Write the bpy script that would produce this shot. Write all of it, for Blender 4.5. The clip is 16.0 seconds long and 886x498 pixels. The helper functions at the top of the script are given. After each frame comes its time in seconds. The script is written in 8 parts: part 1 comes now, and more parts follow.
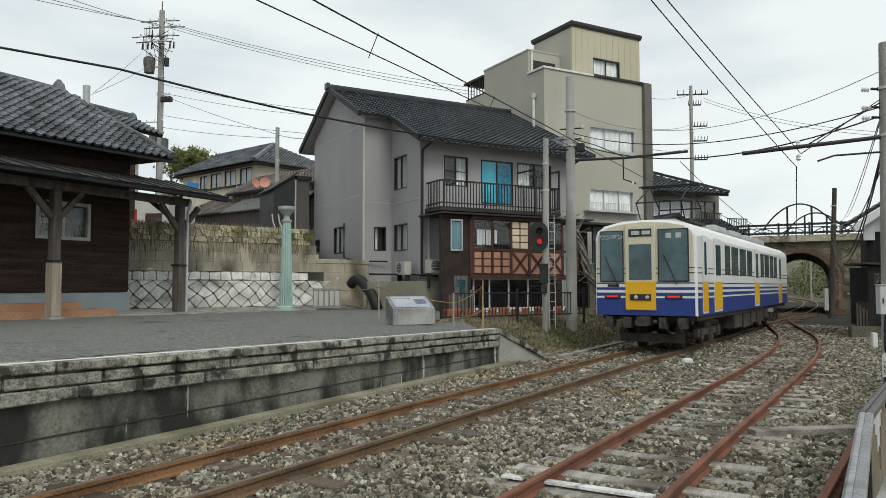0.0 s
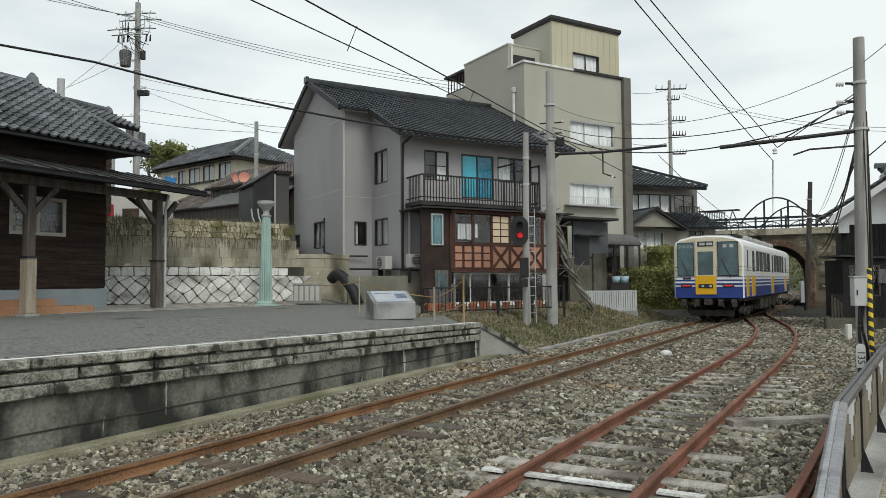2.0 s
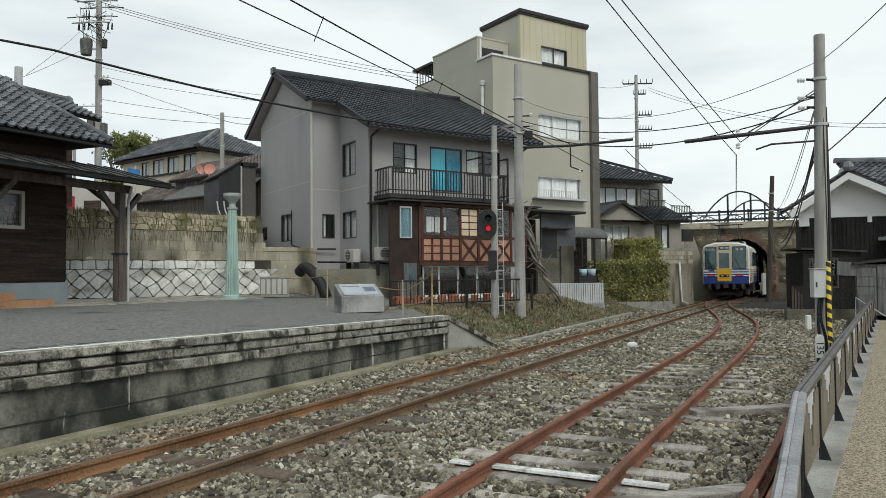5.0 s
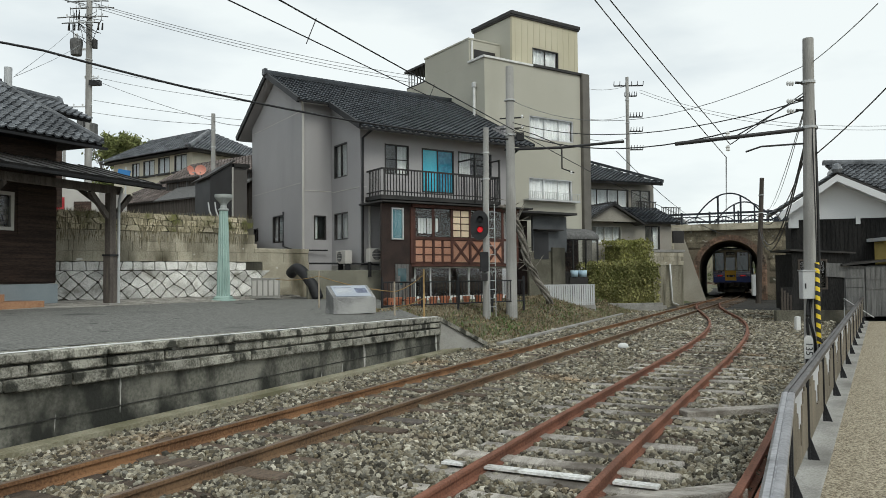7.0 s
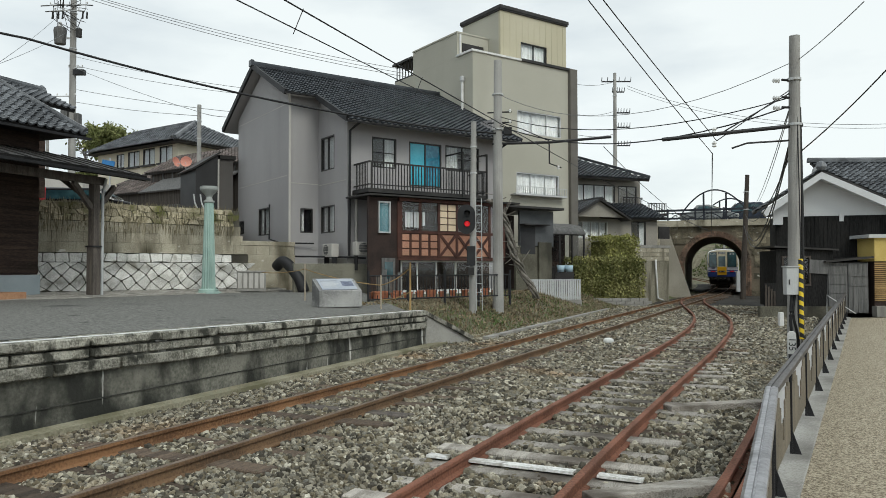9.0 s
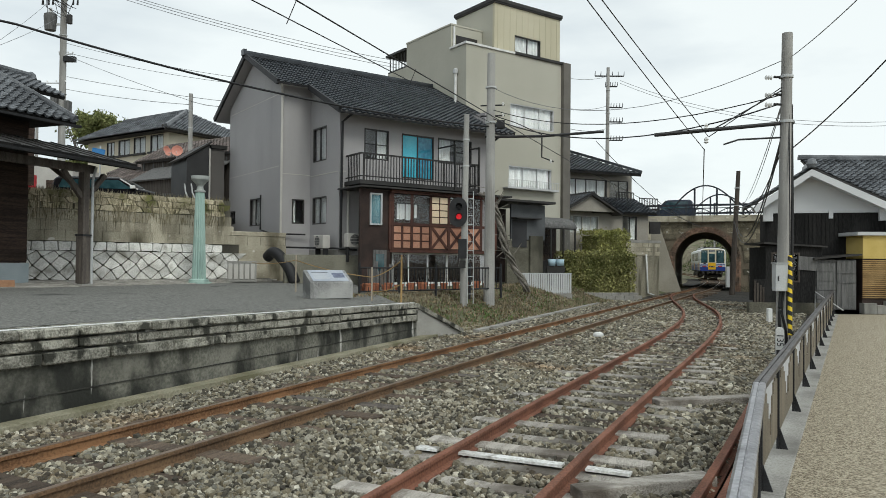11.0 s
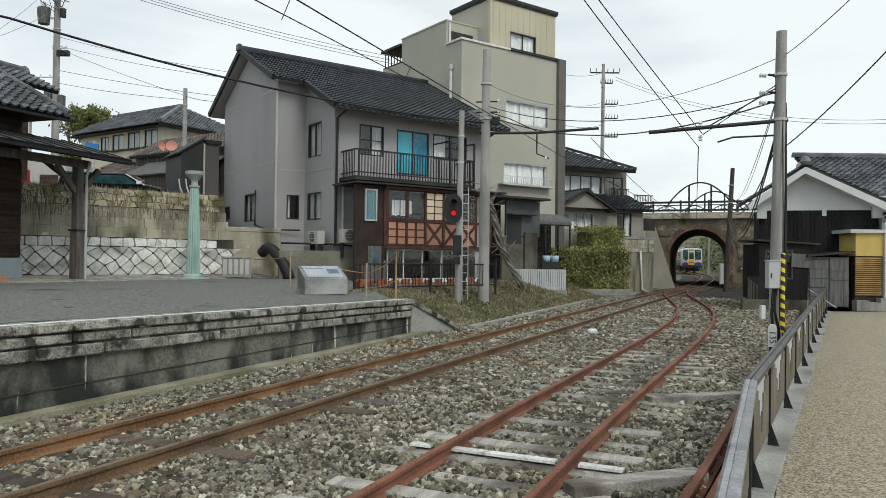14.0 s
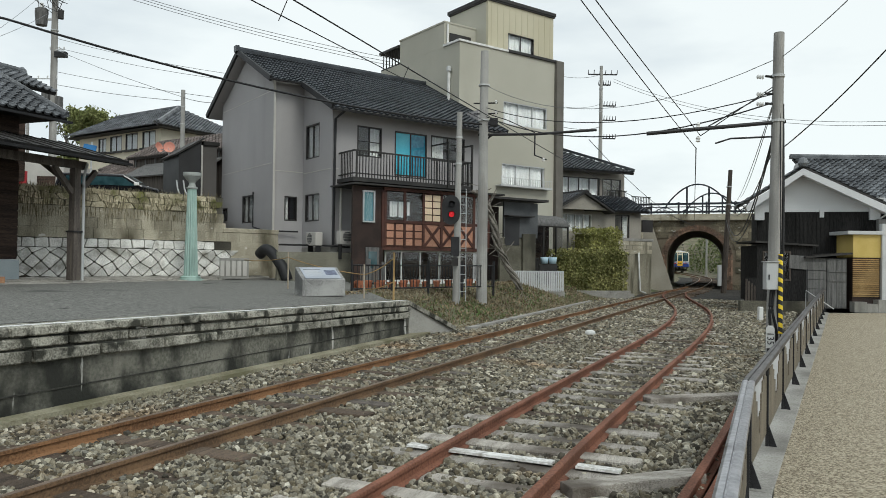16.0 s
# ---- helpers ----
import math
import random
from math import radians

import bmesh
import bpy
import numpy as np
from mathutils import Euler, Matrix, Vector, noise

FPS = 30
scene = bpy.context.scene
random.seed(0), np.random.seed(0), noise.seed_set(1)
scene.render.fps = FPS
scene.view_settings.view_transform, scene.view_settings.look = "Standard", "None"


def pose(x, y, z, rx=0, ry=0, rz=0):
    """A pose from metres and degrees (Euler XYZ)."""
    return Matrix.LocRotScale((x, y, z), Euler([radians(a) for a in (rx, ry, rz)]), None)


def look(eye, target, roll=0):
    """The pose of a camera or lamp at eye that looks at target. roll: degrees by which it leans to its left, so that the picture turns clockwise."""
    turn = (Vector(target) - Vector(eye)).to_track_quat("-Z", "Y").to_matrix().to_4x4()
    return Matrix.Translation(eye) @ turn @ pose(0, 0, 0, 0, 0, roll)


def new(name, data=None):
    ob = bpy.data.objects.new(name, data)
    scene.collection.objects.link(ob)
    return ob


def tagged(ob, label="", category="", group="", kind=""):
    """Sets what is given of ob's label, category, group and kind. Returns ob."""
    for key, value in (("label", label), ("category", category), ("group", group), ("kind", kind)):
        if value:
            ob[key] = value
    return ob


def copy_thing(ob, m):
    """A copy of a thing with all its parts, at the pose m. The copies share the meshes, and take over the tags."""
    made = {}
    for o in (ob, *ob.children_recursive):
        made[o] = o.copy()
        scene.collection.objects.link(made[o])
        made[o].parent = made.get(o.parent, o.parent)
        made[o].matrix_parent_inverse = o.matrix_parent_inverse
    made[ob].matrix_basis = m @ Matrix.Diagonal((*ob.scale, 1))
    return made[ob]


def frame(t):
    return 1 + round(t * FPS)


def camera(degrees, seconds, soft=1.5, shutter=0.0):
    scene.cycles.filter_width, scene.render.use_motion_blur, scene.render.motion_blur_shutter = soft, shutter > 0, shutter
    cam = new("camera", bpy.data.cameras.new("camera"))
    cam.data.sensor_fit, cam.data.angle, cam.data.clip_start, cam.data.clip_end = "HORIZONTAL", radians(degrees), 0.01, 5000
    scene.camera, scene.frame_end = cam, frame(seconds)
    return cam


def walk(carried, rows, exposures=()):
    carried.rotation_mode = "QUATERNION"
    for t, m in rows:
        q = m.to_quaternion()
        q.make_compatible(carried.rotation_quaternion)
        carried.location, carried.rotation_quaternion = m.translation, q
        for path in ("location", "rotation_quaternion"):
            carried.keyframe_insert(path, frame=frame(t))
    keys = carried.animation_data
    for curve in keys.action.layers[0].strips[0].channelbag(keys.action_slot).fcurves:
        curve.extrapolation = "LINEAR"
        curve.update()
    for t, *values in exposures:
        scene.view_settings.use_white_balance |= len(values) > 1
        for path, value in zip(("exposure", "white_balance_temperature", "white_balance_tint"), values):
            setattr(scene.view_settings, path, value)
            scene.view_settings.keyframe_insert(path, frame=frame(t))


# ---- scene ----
import itertools

cam = camera(63.0, 16.0, soft=0.75)
PATH = [
    (0, (-0.031, -0.041, 1.713), (-0.272, 1.941, 1.816), -0.1),
    (0.5, (-0.031, -0.038, 1.708), (-0.262, 1.946, 1.809), -0.1),
    (1, (-0.031, -0.02, 1.7), (-0.249, 1.966, 1.794), -0.2),
    (1.5, (-0.032, -0.021, 1.701), (-0.238, 1.967, 1.788), -0.2),
    (2, (-0.021, -0.03, 1.704), (-0.21, 1.959, 1.792), -0.4),
    (2.5, (-0.014, -0.023, 1.697), (-0.196, 1.967, 1.782), -0.3),
    (3, (-0.015, -0.015, 1.704), (-0.160, 1.978, 1.774), -0.4),
    (3.5, (-0.016, -0.023, 1.704), (-0.151, 1.971, 1.776), -0.5),
    (4, (-0.015, -0.012, 1.706), (-0.134, 1.983, 1.772), -0.5),
    (6.5, (-0.01, -0.03, 1.705), (-0.102, 1.967, 1.776), -0.5),
    (7, (-0.017, -0.042, 1.709), (-0.097, 1.955, 1.78), -0.5),
    (7.5, (-0.014, -0.036, 1.706), (-0.09, 1.961, 1.779), -0.5),
    (8, (-0.013, -0.038, 1.707), (-0.08, 1.96, 1.78), -0.5),
    (8.5, (-0.017, -0.039, 1.704), (-0.064, 1.959, 1.771), -0.4),
    (9, (-0.013, -0.018, 1.698), (-0.057, 1.981, 1.753), -0.1),
    (11.5, (-0.018, -0.023, 1.707), (-0.034, 1.976, 1.74), 0.6),
    (12, (-0.019, -0.031, 1.713), (-0.033, 1.969, 1.745), 0.6),
    (12.5, (-0.01, -0.019, 1.706), (-0.025, 1.981, 1.741), 0.6),
    (13, (-0.006, -0.037, 1.711), (-0.013, 1.963, 1.74), 0.7),
    (13.5, (-0.008, -0.048, 1.719), (-0.019, 1.952, 1.741), 0.6),
    (14, (-0.01, -0.04, 1.714), (-0.016, 1.96, 1.737), 0.7),
    (14.5, (-0.005, -0.037, 1.711), (-0.007, 1.963, 1.739), 0.6),
    (15, (-0.002, -0.03, 1.705), (-0.007, 1.97, 1.732), 0.7),
    (15.5, (-0.01, -0.041, 1.712), (-0.013, 1.959, 1.733), 0.7),
    (16, (-0.001, -0.025, 1.703), (-0.002, 1.974, 1.731), 0.7),
]
walk(cam, [(t, look(eye, target, roll)) for t, eye, target, roll in PATH], [(0, 0.0, 6430, 4.5), (3, 0.03, 6420, 4), (16, 0.06, 6330, 3.5)])

# ---- light ----
SUN_AZ, SUN_EL = 150.0, 46.0
world = bpy.data.worlds.new("overcast_sky")
scene.world = world
world.use_nodes = True
wn, wl = world.node_tree.nodes, world.node_tree.links
sky = wn.new("ShaderNodeTexSky")
sky.sky_type, sky.sun_disc = "NISHITA", False
sky.sun_elevation, sky.sun_rotation = radians(SUN_EL), radians(SUN_AZ)
bg_sky, bg_cloud = wn["Background"], wn.new("ShaderNodeBackground")
bg_sky.inputs["Strength"].default_value = 0.1
wl.new(sky.outputs[0], bg_sky.inputs["Color"])
wc = wn.new("ShaderNodeTexCoord")
wm = wn.new("ShaderNodeMapping")
wm.inputs["Scale"].default_value = (1.0, 1.0, 3.2)
wno = wn.new("ShaderNodeTexNoise")
wno.inputs["Scale"].default_value, wno.inputs["Detail"].default_value = 1.6, 7.0
wr = wn.new("ShaderNodeValToRGB")
wr.color_ramp.elements[0].position, wr.color_ramp.elements[0].color = 0.38, (0.62, 0.665, 0.72, 1)
wr.color_ramp.elements[1].position, wr.color_ramp.elements[1].color = 0.60, (0.99, 1.0, 1.0, 1)
wl.new(wc.outputs["Generated"], wm.inputs[0])
wl.new(wm.outputs[0], wno.inputs["Vector"])
wl.new(wno.outputs["Fac"], wr.inputs[0])
wl.new(wr.outputs[0], bg_cloud.inputs["Color"])
bg_cloud.inputs["Strength"].default_value = 1.0
wmix = wn.new("ShaderNodeMixShader")
wmix.inputs[0].default_value = 0.88
wl.new(bg_sky.outputs[0], wmix.inputs[1])
wl.new(bg_cloud.outputs[0], wmix.inputs[2])
wl.new(wmix.outputs[0], wn["World Output"].inputs["Surface"])
sun = new("sun", bpy.data.lights.new("sun", "SUN"))
sun.data.energy, sun.data.angle, sun.data.color = 1.3, radians(25), (1.0, 0.96, 0.9)
az = radians(SUN_AZ)
sun.matrix_world = look((math.sin(az) * 50, math.cos(az) * 50, 50 * math.tan(radians(SUN_EL))), (0, 0, 0))


# ---- materials ----
def M(name, c1, c2, rough=0.7, metal=0.0, s1=1.5, s2=40.0, bump=0.25, rnd=0.0, island=0.0, stretch=(1, 1, 1),
      stain=None, glass=0.0, emit=0.0, spec=0.4, sharp=1.5, stain2=None):
    """Two-scale noise between two colours, fine relief, an optional third colour in patches, and variation from piece to piece."""
    m = bpy.data.materials.new(name)
    m.use_nodes = True
    n, l = m.node_tree.nodes, m.node_tree.links
    b = n["Principled BSDF"]
    tc, mp = n.new("ShaderNodeTexCoord"), n.new("ShaderNodeMapping")
    mp.inputs["Scale"].default_value = stretch
    l.new(tc.outputs["Object"], mp.inputs[0])
    big, fine = n.new("ShaderNodeTexNoise"), n.new("ShaderNodeTexNoise")
    big.inputs["Scale"].default_value, big.inputs["Detail"].default_value = s1, 5
    fine.inputs["Scale"].default_value, fine.inputs["Detail"].default_value = s2, 6
    for q in (big, fine):
        l.new(mp.outputs[0], q.inputs["Vector"])
    add = n.new("ShaderNodeMath")
    add.operation = "ADD"
    l.new(big.outputs["Fac"], add.inputs[0])
    l.new(fine.outputs["Fac"], add.inputs[1])
    rg = n.new("ShaderNodeMapRange")
    rg.inputs[1].default_value, rg.inputs[2].default_value = 1 - 0.25 / sharp, 1 + 0.25 / sharp
    l.new(add.outputs[0], rg.inputs[0])
    mix = n.new("ShaderNodeMix")
    mix.data_type = "RGBA"
    mix.inputs[6].default_value, mix.inputs[7].default_value = (*c1, 1), (*c2, 1)
    l.new(rg.outputs[0], mix.inputs[0])
    col = mix.outputs[2]
    for extra in (stain, stain2):
        if not extra:
            continue
        colour, scale, st, lo, hi = extra
        mp2, sn, sr = n.new("ShaderNodeMapping"), n.new("ShaderNodeTexNoise"), n.new("ShaderNodeMapRange")
        mp2.inputs["Scale"].default_value = st
        sn.inputs["Scale"].default_value, sn.inputs["Detail"].default_value = scale, 6
        sr.inputs[1].default_value, sr.inputs[2].default_value = lo, hi
        l.new(tc.outputs["Object"], mp2.inputs[0])
        l.new(mp2.outputs[0], sn.inputs["Vector"])
        l.new(sn.outputs["Fac"], sr.inputs[0])
        mx = n.new("ShaderNodeMix")
        mx.data_type = "RGBA"
        mx.inputs[7].default_value = (*colour, 1)
        l.new(sr.outputs[0], mx.inputs[0])
        l.new(col, mx.inputs[6])
        col = mx.outputs[2]
    for amount, kind in ((rnd, "o"), (island, "i")):
        if amount:
            src = n.new("ShaderNodeObjectInfo").outputs["Random"] if kind == "o" else n.new("ShaderNodeNewGeometry").outputs["Random Per Island"]
            hs, mr = n.new("ShaderNodeHueSaturation"), n.new("ShaderNodeMapRange")
            mr.inputs[3].default_value, mr.inputs[4].default_value = 1 - amount, 1 + amount
            l.new(src, mr.inputs[0])
            l.new(mr.outputs[0], hs.inputs["Value"])
            l.new(col, hs.inputs["Color"])
            col = hs.outputs[0]
    l.new(col, b.inputs["Base Color"])
    b.inputs["Roughness"].default_value, b.inputs["Metallic"].default_value = rough, metal
    b.inputs["Specular IOR Level"].default_value = spec
    if glass:
        b.inputs["Transmission Weight"].default_value = glass
        b.inputs["IOR"].default_value = 1.45
    if emit:
        l.new(col, b.inputs["Emission Color"])
        b.inputs["Emission Strength"].default_value = emit
    if bump:
        bp = n.new("ShaderNodeBump")
        bp.inputs["Strength"].default_value, bp.inputs["Distance"].default_value = bump, 0.02
        l.new(fine.outputs["Fac"], bp.inputs["Height"])
        l.new(bp.outputs[0], b.inputs["Normal"])
    return m


m_ground = M("earth", (0.13, 0.11, 0.085), (0.2, 0.175, 0.14), 0.95, s1=0.6, s2=25, bump=0.6)
# near black: paints in the shade down between the loose stones
m_bed_shade = M("ballast_bed", (0.02, 0.018, 0.015), (0.055, 0.051, 0.044), 0.95, s1=0.8, s2=22, bump=1.0)
m_stone = M("ballast_stone", (0.78, 0.76, 0.7), (1.12, 1.1, 1.02), 0.9, s1=0.5, s2=60, bump=0.5, stain=((0.9, 0.62, 0.4), 0.45, (1, 1, 1), 0.58, 0.74))
sn_, sl_ = m_stone.node_tree.nodes, m_stone.node_tree.links
s_ramp, s_mul = sn_.new("ShaderNodeValToRGB"), sn_.new("ShaderNodeMix")
s_ramp.color_ramp.elements[0].color, s_ramp.color_ramp.elements[1].color = (0.055, 0.05, 0.042, 1), (0.62, 0.6, 0.54, 1)
for at_, c_ in ((0.18, (0.09, 0.083, 0.068)), (0.36, (0.17, 0.145, 0.1)), (0.5, (0.19, 0.188, 0.172)), (0.64, (0.25, 0.222, 0.165)), (0.8, (0.32, 0.308, 0.27)), (0.93, (0.4, 0.37, 0.3))):
    s_ramp.color_ramp.elements.new(at_).color = (*c_, 1)
s_mul.data_type, s_mul.blend_type = "RGBA", "MULTIPLY"
s_mul.inputs[0].default_value = 1.0
s_src = sn_["Principled BSDF"].inputs["Base Color"].links[0].from_socket
sl_.new(sn_.new("ShaderNodeNewGeometry").outputs["Random Per Island"], s_ramp.inputs[0])
sl_.new(s_src, s_mul.inputs[6])
sl_.new(s_ramp.outputs[0], s_mul.inputs[7])
sl_.new(s_mul.outputs[2], sn_["Principled BSDF"].inputs["Base Color"])
m_asphalt = M("asphalt", (0.085, 0.085, 0.077), (0.235, 0.232, 0.212), 0.92, s1=16, s2=45, bump=0.7, sharp=1.7, stain=((0.06, 0.06, 0.056), 0.5, (1, 1, 1), 0.6, 0.72), stain2=((0.04, 0.04, 0.037), 1.8, (1, 1, 1), 0.68, 0.71))
m_concrete = M("concrete", (0.25, 0.24, 0.22), (0.38, 0.37, 0.34), 0.9, s1=1.2, s2=50, bump=0.3, stain=((0.13, 0.125, 0.11), 1.1, (1, 1, 0.35), 0.5, 0.72))
m_platwall = M("platform_concrete", (0.125, 0.124, 0.102), (0.235, 0.228, 0.192), 0.9, s1=1.4, s2=22, bump=0.6, stain=((0.028, 0.029, 0.024), 1.5, (0.8, 0.8, 0.5), 0.47, 0.6), stain2=((0.6, 0.59, 0.55), 1.3, (3.0, 3.0, 0.45), 0.64, 0.68))
m_coping = M("granite_coping", (0.15, 0.145, 0.118), (0.43, 0.415, 0.355), 0.92, s1=6, s2=40, bump=0.8, rnd=0.25, stain=((0.05, 0.05, 0.04), 4.0, (1, 1, 0.8), 0.53, 0.62))
m_joint = M("dark_mortar", (0.03, 0.03, 0.027), (0.06, 0.058, 0.05), 0.95, s2=30)
m_whitepaint = M("white_paint", (0.62, 0.62, 0.6), (0.8, 0.8, 0.78), 0.8, s1=3, s2=60, bump=0.1)
m_path = M("resin_gravel", (0.15, 0.12, 0.078), (0.54, 0.475, 0.355), 0.9, s1=40, s2=70, bump=0.9, sharp=1.6)
m_rail = M("rusty_rail", (0.13, 0.066, 0.032), (0.29, 0.155, 0.075), 0.85, s1=1.2, s2=45, bump=0.3)
m_rail_dark = M("dark_rail", (0.1, 0.062, 0.036), (0.21, 0.128, 0.07), 0.8, s1=1.2, s2=45, bump=0.3)
m_rail_head = M("worn_rail_head", (0.13, 0.088, 0.058), (0.23, 0.165, 0.115), 0.45, metal=0.4, s1=2, s2=40, bump=0.1)
m_rail_red = M("red_rust_rail", (0.13, 0.058, 0.036), (0.26, 0.112, 0.07), 0.85, s1=1.2, s2=45, bump=0.3)
m_sleeper = M("weathered_sleeper", (0.22, 0.2, 0.172), (0.46, 0.43, 0.385), 0.95, s1=1.5, s2=24, bump=0.7, rnd=0.3, stretch=(0.6, 6, 3), stain=((0.1, 0.085, 0.07), 1.0, (1, 1, 1), 0.5, 0.65))
m_sleeper_dark = M("dark_sleeper", (0.06, 0.045, 0.034), (0.16, 0.118, 0.085), 0.95, s1=1.5, s2=24, bump=0.7, rnd=0.4, stretch=(0.6, 6, 3))
m_housewall = M("grey_render", (0.35, 0.338, 0.338), (0.41, 0.398, 0.398), 0.9, s1=0.25, s2=70, bump=0.25, stain=((0.31, 0.3, 0.298), 0.5, (1, 1, 0.2), 0.55, 0.8))
m_tower = M("beige_render", (0.41, 0.395, 0.33), (0.475, 0.46, 0.39), 0.9, s1=0.25, s2=60, bump=0.25, stain=((0.37, 0.355, 0.295), 0.4, (1, 1, 0.2), 0.55, 0.8))
m_penthouse = M("cream_cladding", (0.5, 0.46, 0.33), (0.57, 0.53, 0.4), 0.8, s1=0.3, s2=60, bump=0.1)
m_trim = M("light_trim", (0.45, 0.43, 0.4), (0.54, 0.52, 0.48), 0.7, s1=1, s2=50, bump=0.1)
m_tile = M("glazed_roof_tile", (0.02, 0.0225, 0.027), (0.05, 0.056, 0.064), 0.28, s1=1.5, s2=30, bump=0.15, island=0.3)
m_tile_old = M("old_roof_tile", (0.05, 0.054, 0.06), (0.16, 0.17, 0.182), 0.35, s1=1.2, s2=30, bump=0.2, island=0.35)
m_tile_brown = M("brown_roof_tile", (0.09, 0.074, 0.066), (0.2, 0.165, 0.15), 0.5, s1=1.2, s2=30, bump=0.2, island=0.35)
m_black = M("black_metal", (0.01, 0.01, 0.011), (0.024, 0.024, 0.026), 0.6, s1=2, s2=60, bump=0.1)
m_dark = M("dark_bronze", (0.018, 0.017, 0.016), (0.038, 0.035, 0.033), 0.6, s1=2, s2=60, bump=0.08)
m_blackwood = M("charred_board", (0.009, 0.009, 0.0088), (0.026, 0.025, 0.024), 0.85, s1=2, s2=30, bump=0.5, stretch=(1, 1, 0.2), spec=0.2)
m_stawood = M("dark_station_board", (0.024, 0.017, 0.0135), (0.07, 0.045, 0.034), 0.75, spec=0.25, s1=2, s2=30, bump=0.5, rnd=0.25, stretch=(0.3, 0.3, 4))
m_post = M("weathered_post", (0.07, 0.06, 0.053), (0.15, 0.128, 0.11), 0.9, s1=2, s2=30, bump=0.5, stretch=(4, 4, 0.4))
m_postlight = M("split_post_cladding", (0.3, 0.25, 0.19), (0.45, 0.39, 0.31), 0.9, s1=2, s2=30, bump=0.6, stretch=(5, 5, 0.4))
m_brownboard = M("brown_board", (0.02, 0.0135, 0.0115), (0.052, 0.031, 0.025), 0.8, s1=2, s2=30, bump=0.4)
m_lattice = M("red_brown_timber", (0.045, 0.02, 0.016), (0.1, 0.042, 0.03), 0.8, s1=2, s2=30, bump=0.4)
m_orange = M("tan_panel", (0.36, 0.17, 0.11), (0.5, 0.28, 0.19), 0.8, s1=1, s2=30, bump=0.2, rnd=0.15)
m_paper = M("cream_panel", (0.66, 0.52, 0.36), (0.76, 0.62, 0.45), 0.8, s1=1, s2=30, bump=0.1, rnd=0.1)
m_glass = M("window_glass", (0.9, 0.93, 0.95), (0.95, 0.97, 0.98), 0.03, glass=1.0, bump=0.0, spec=0.5)
m_bluefilm = M("blue_film_glass", (0.05, 0.4, 0.54), (0.08, 0.5, 0.63), 0.12, bump=0.0, spec=0.6)
# deeper blue second pane; its broad mottling paints reflections into the colour
m_bluefilm_reflect = M("deep_blue_film_reflection", (0.02, 0.17, 0.27), (0.04, 0.3, 0.42), 0.1, s1=1.2, s2=6, bump=0.0, spec=0.6)
m_curtain = M("white_curtain", (0.68, 0.68, 0.66), (0.8, 0.8, 0.78), 0.9, s1=2, s2=20, bump=0.3, stretch=(6, 6, 0.2))
m_frame = M("window_frame", (0.02, 0.018, 0.017), (0.04, 0.036, 0.034), 0.4, bump=0.05)
m_alu = M("aluminium", (0.5, 0.5, 0.5), (0.62, 0.62, 0.62), 0.35, metal=0.6, bump=0.05)
m_handrail = M("worn_handrail", (0.24, 0.235, 0.25), (0.42, 0.415, 0.43), 0.3, metal=0.7, s1=4, s2=25, bump=0.1, stain=((0.09, 0.085, 0.09), 3.0, (1, 1, 1), 0.55, 0.66))
m_rock = M("white_granite", (0.5, 0.49, 0.45), (0.84, 0.83, 0.79), 0.9, s1=2.5, s2=30, bump=0.7, rnd=0.2, stain=((0.3, 0.285, 0.24), 2.0, (1, 1, 1), 0.57, 0.7))
m_rubble = M("rubble_stone", (0.29, 0.255, 0.165), (0.55, 0.49, 0.36), 0.95, s1=2.5, s2=30, bump=0.9, rnd=0.3, stain=((0.15, 0.15, 0.055), 1.5, (1, 1, 1), 0.54, 0.66))
m_blockwall = M("old_block_wall", (0.29, 0.262, 0.195), (0.48, 0.44, 0.345), 0.95, s1=1.2, s2=30, bump=0.6, rnd=0.15, stain=((0.11, 0.097, 0.065), 1.0, (1, 1, 0.3), 0.5, 0.66), stain2=((0.68, 0.66, 0.6), 2.2, (1, 1, 2.5), 0.66, 0.7))
m_grass = M("grass_bank", (0.1, 0.088, 0.058), (0.24, 0.215, 0.15), 0.95, s1=0.9, s2=18, bump=1.0, stain=((0.085, 0.1, 0.04), 0.6, (1, 1, 1), 0.5, 0.62))
m_blade = M("dry_grass", (0.16, 0.14, 0.085), (0.3, 0.265, 0.18), 0.9, s1=0.5, s2=10, bump=0, island=0.4)
m_bladeg = M("green_grass", (0.07, 0.115, 0.03), (0.13, 0.18, 0.055), 0.9, s1=0.5, s2=10, bump=0, island=0.4)
m_leaf = M("hedge_leaf", (0.14, 0.15, 0.045), (0.33, 0.315, 0.125), 0.8, s1=0.8, s2=9, bump=0, island=0.5)
m_leafy = M("yellow_green_leaf", (0.18, 0.19, 0.05), (0.34, 0.33, 0.11), 0.8, s1=0.8, s2=9, bump=0, island=0.4)
m_tree = M("tree_leaf", (0.07, 0.095, 0.03), (0.15, 0.17, 0.06), 0.8, s1=0.8, s2=9, bump=0, island=0.5)
m_spring = M("spring_leaf", (0.13, 0.155, 0.05), (0.27, 0.285, 0.11), 0.8, s1=0.8, s2=9, bump=0, island=0.4)
m_litter = M("dead_leaf", (0.13, 0.095, 0.055), (0.3, 0.235, 0.15), 0.9, s1=0.8, s2=9, bump=0, island=0.5)
m_mosskerb = M("mossy_kerb", (0.22, 0.2, 0.13), (0.38, 0.355, 0.26), 0.95, s1=1.5, s2=30, bump=0.5, stain=((0.16, 0.152, 0.085), 1.2, (1, 1, 1), 0.52, 0.72))
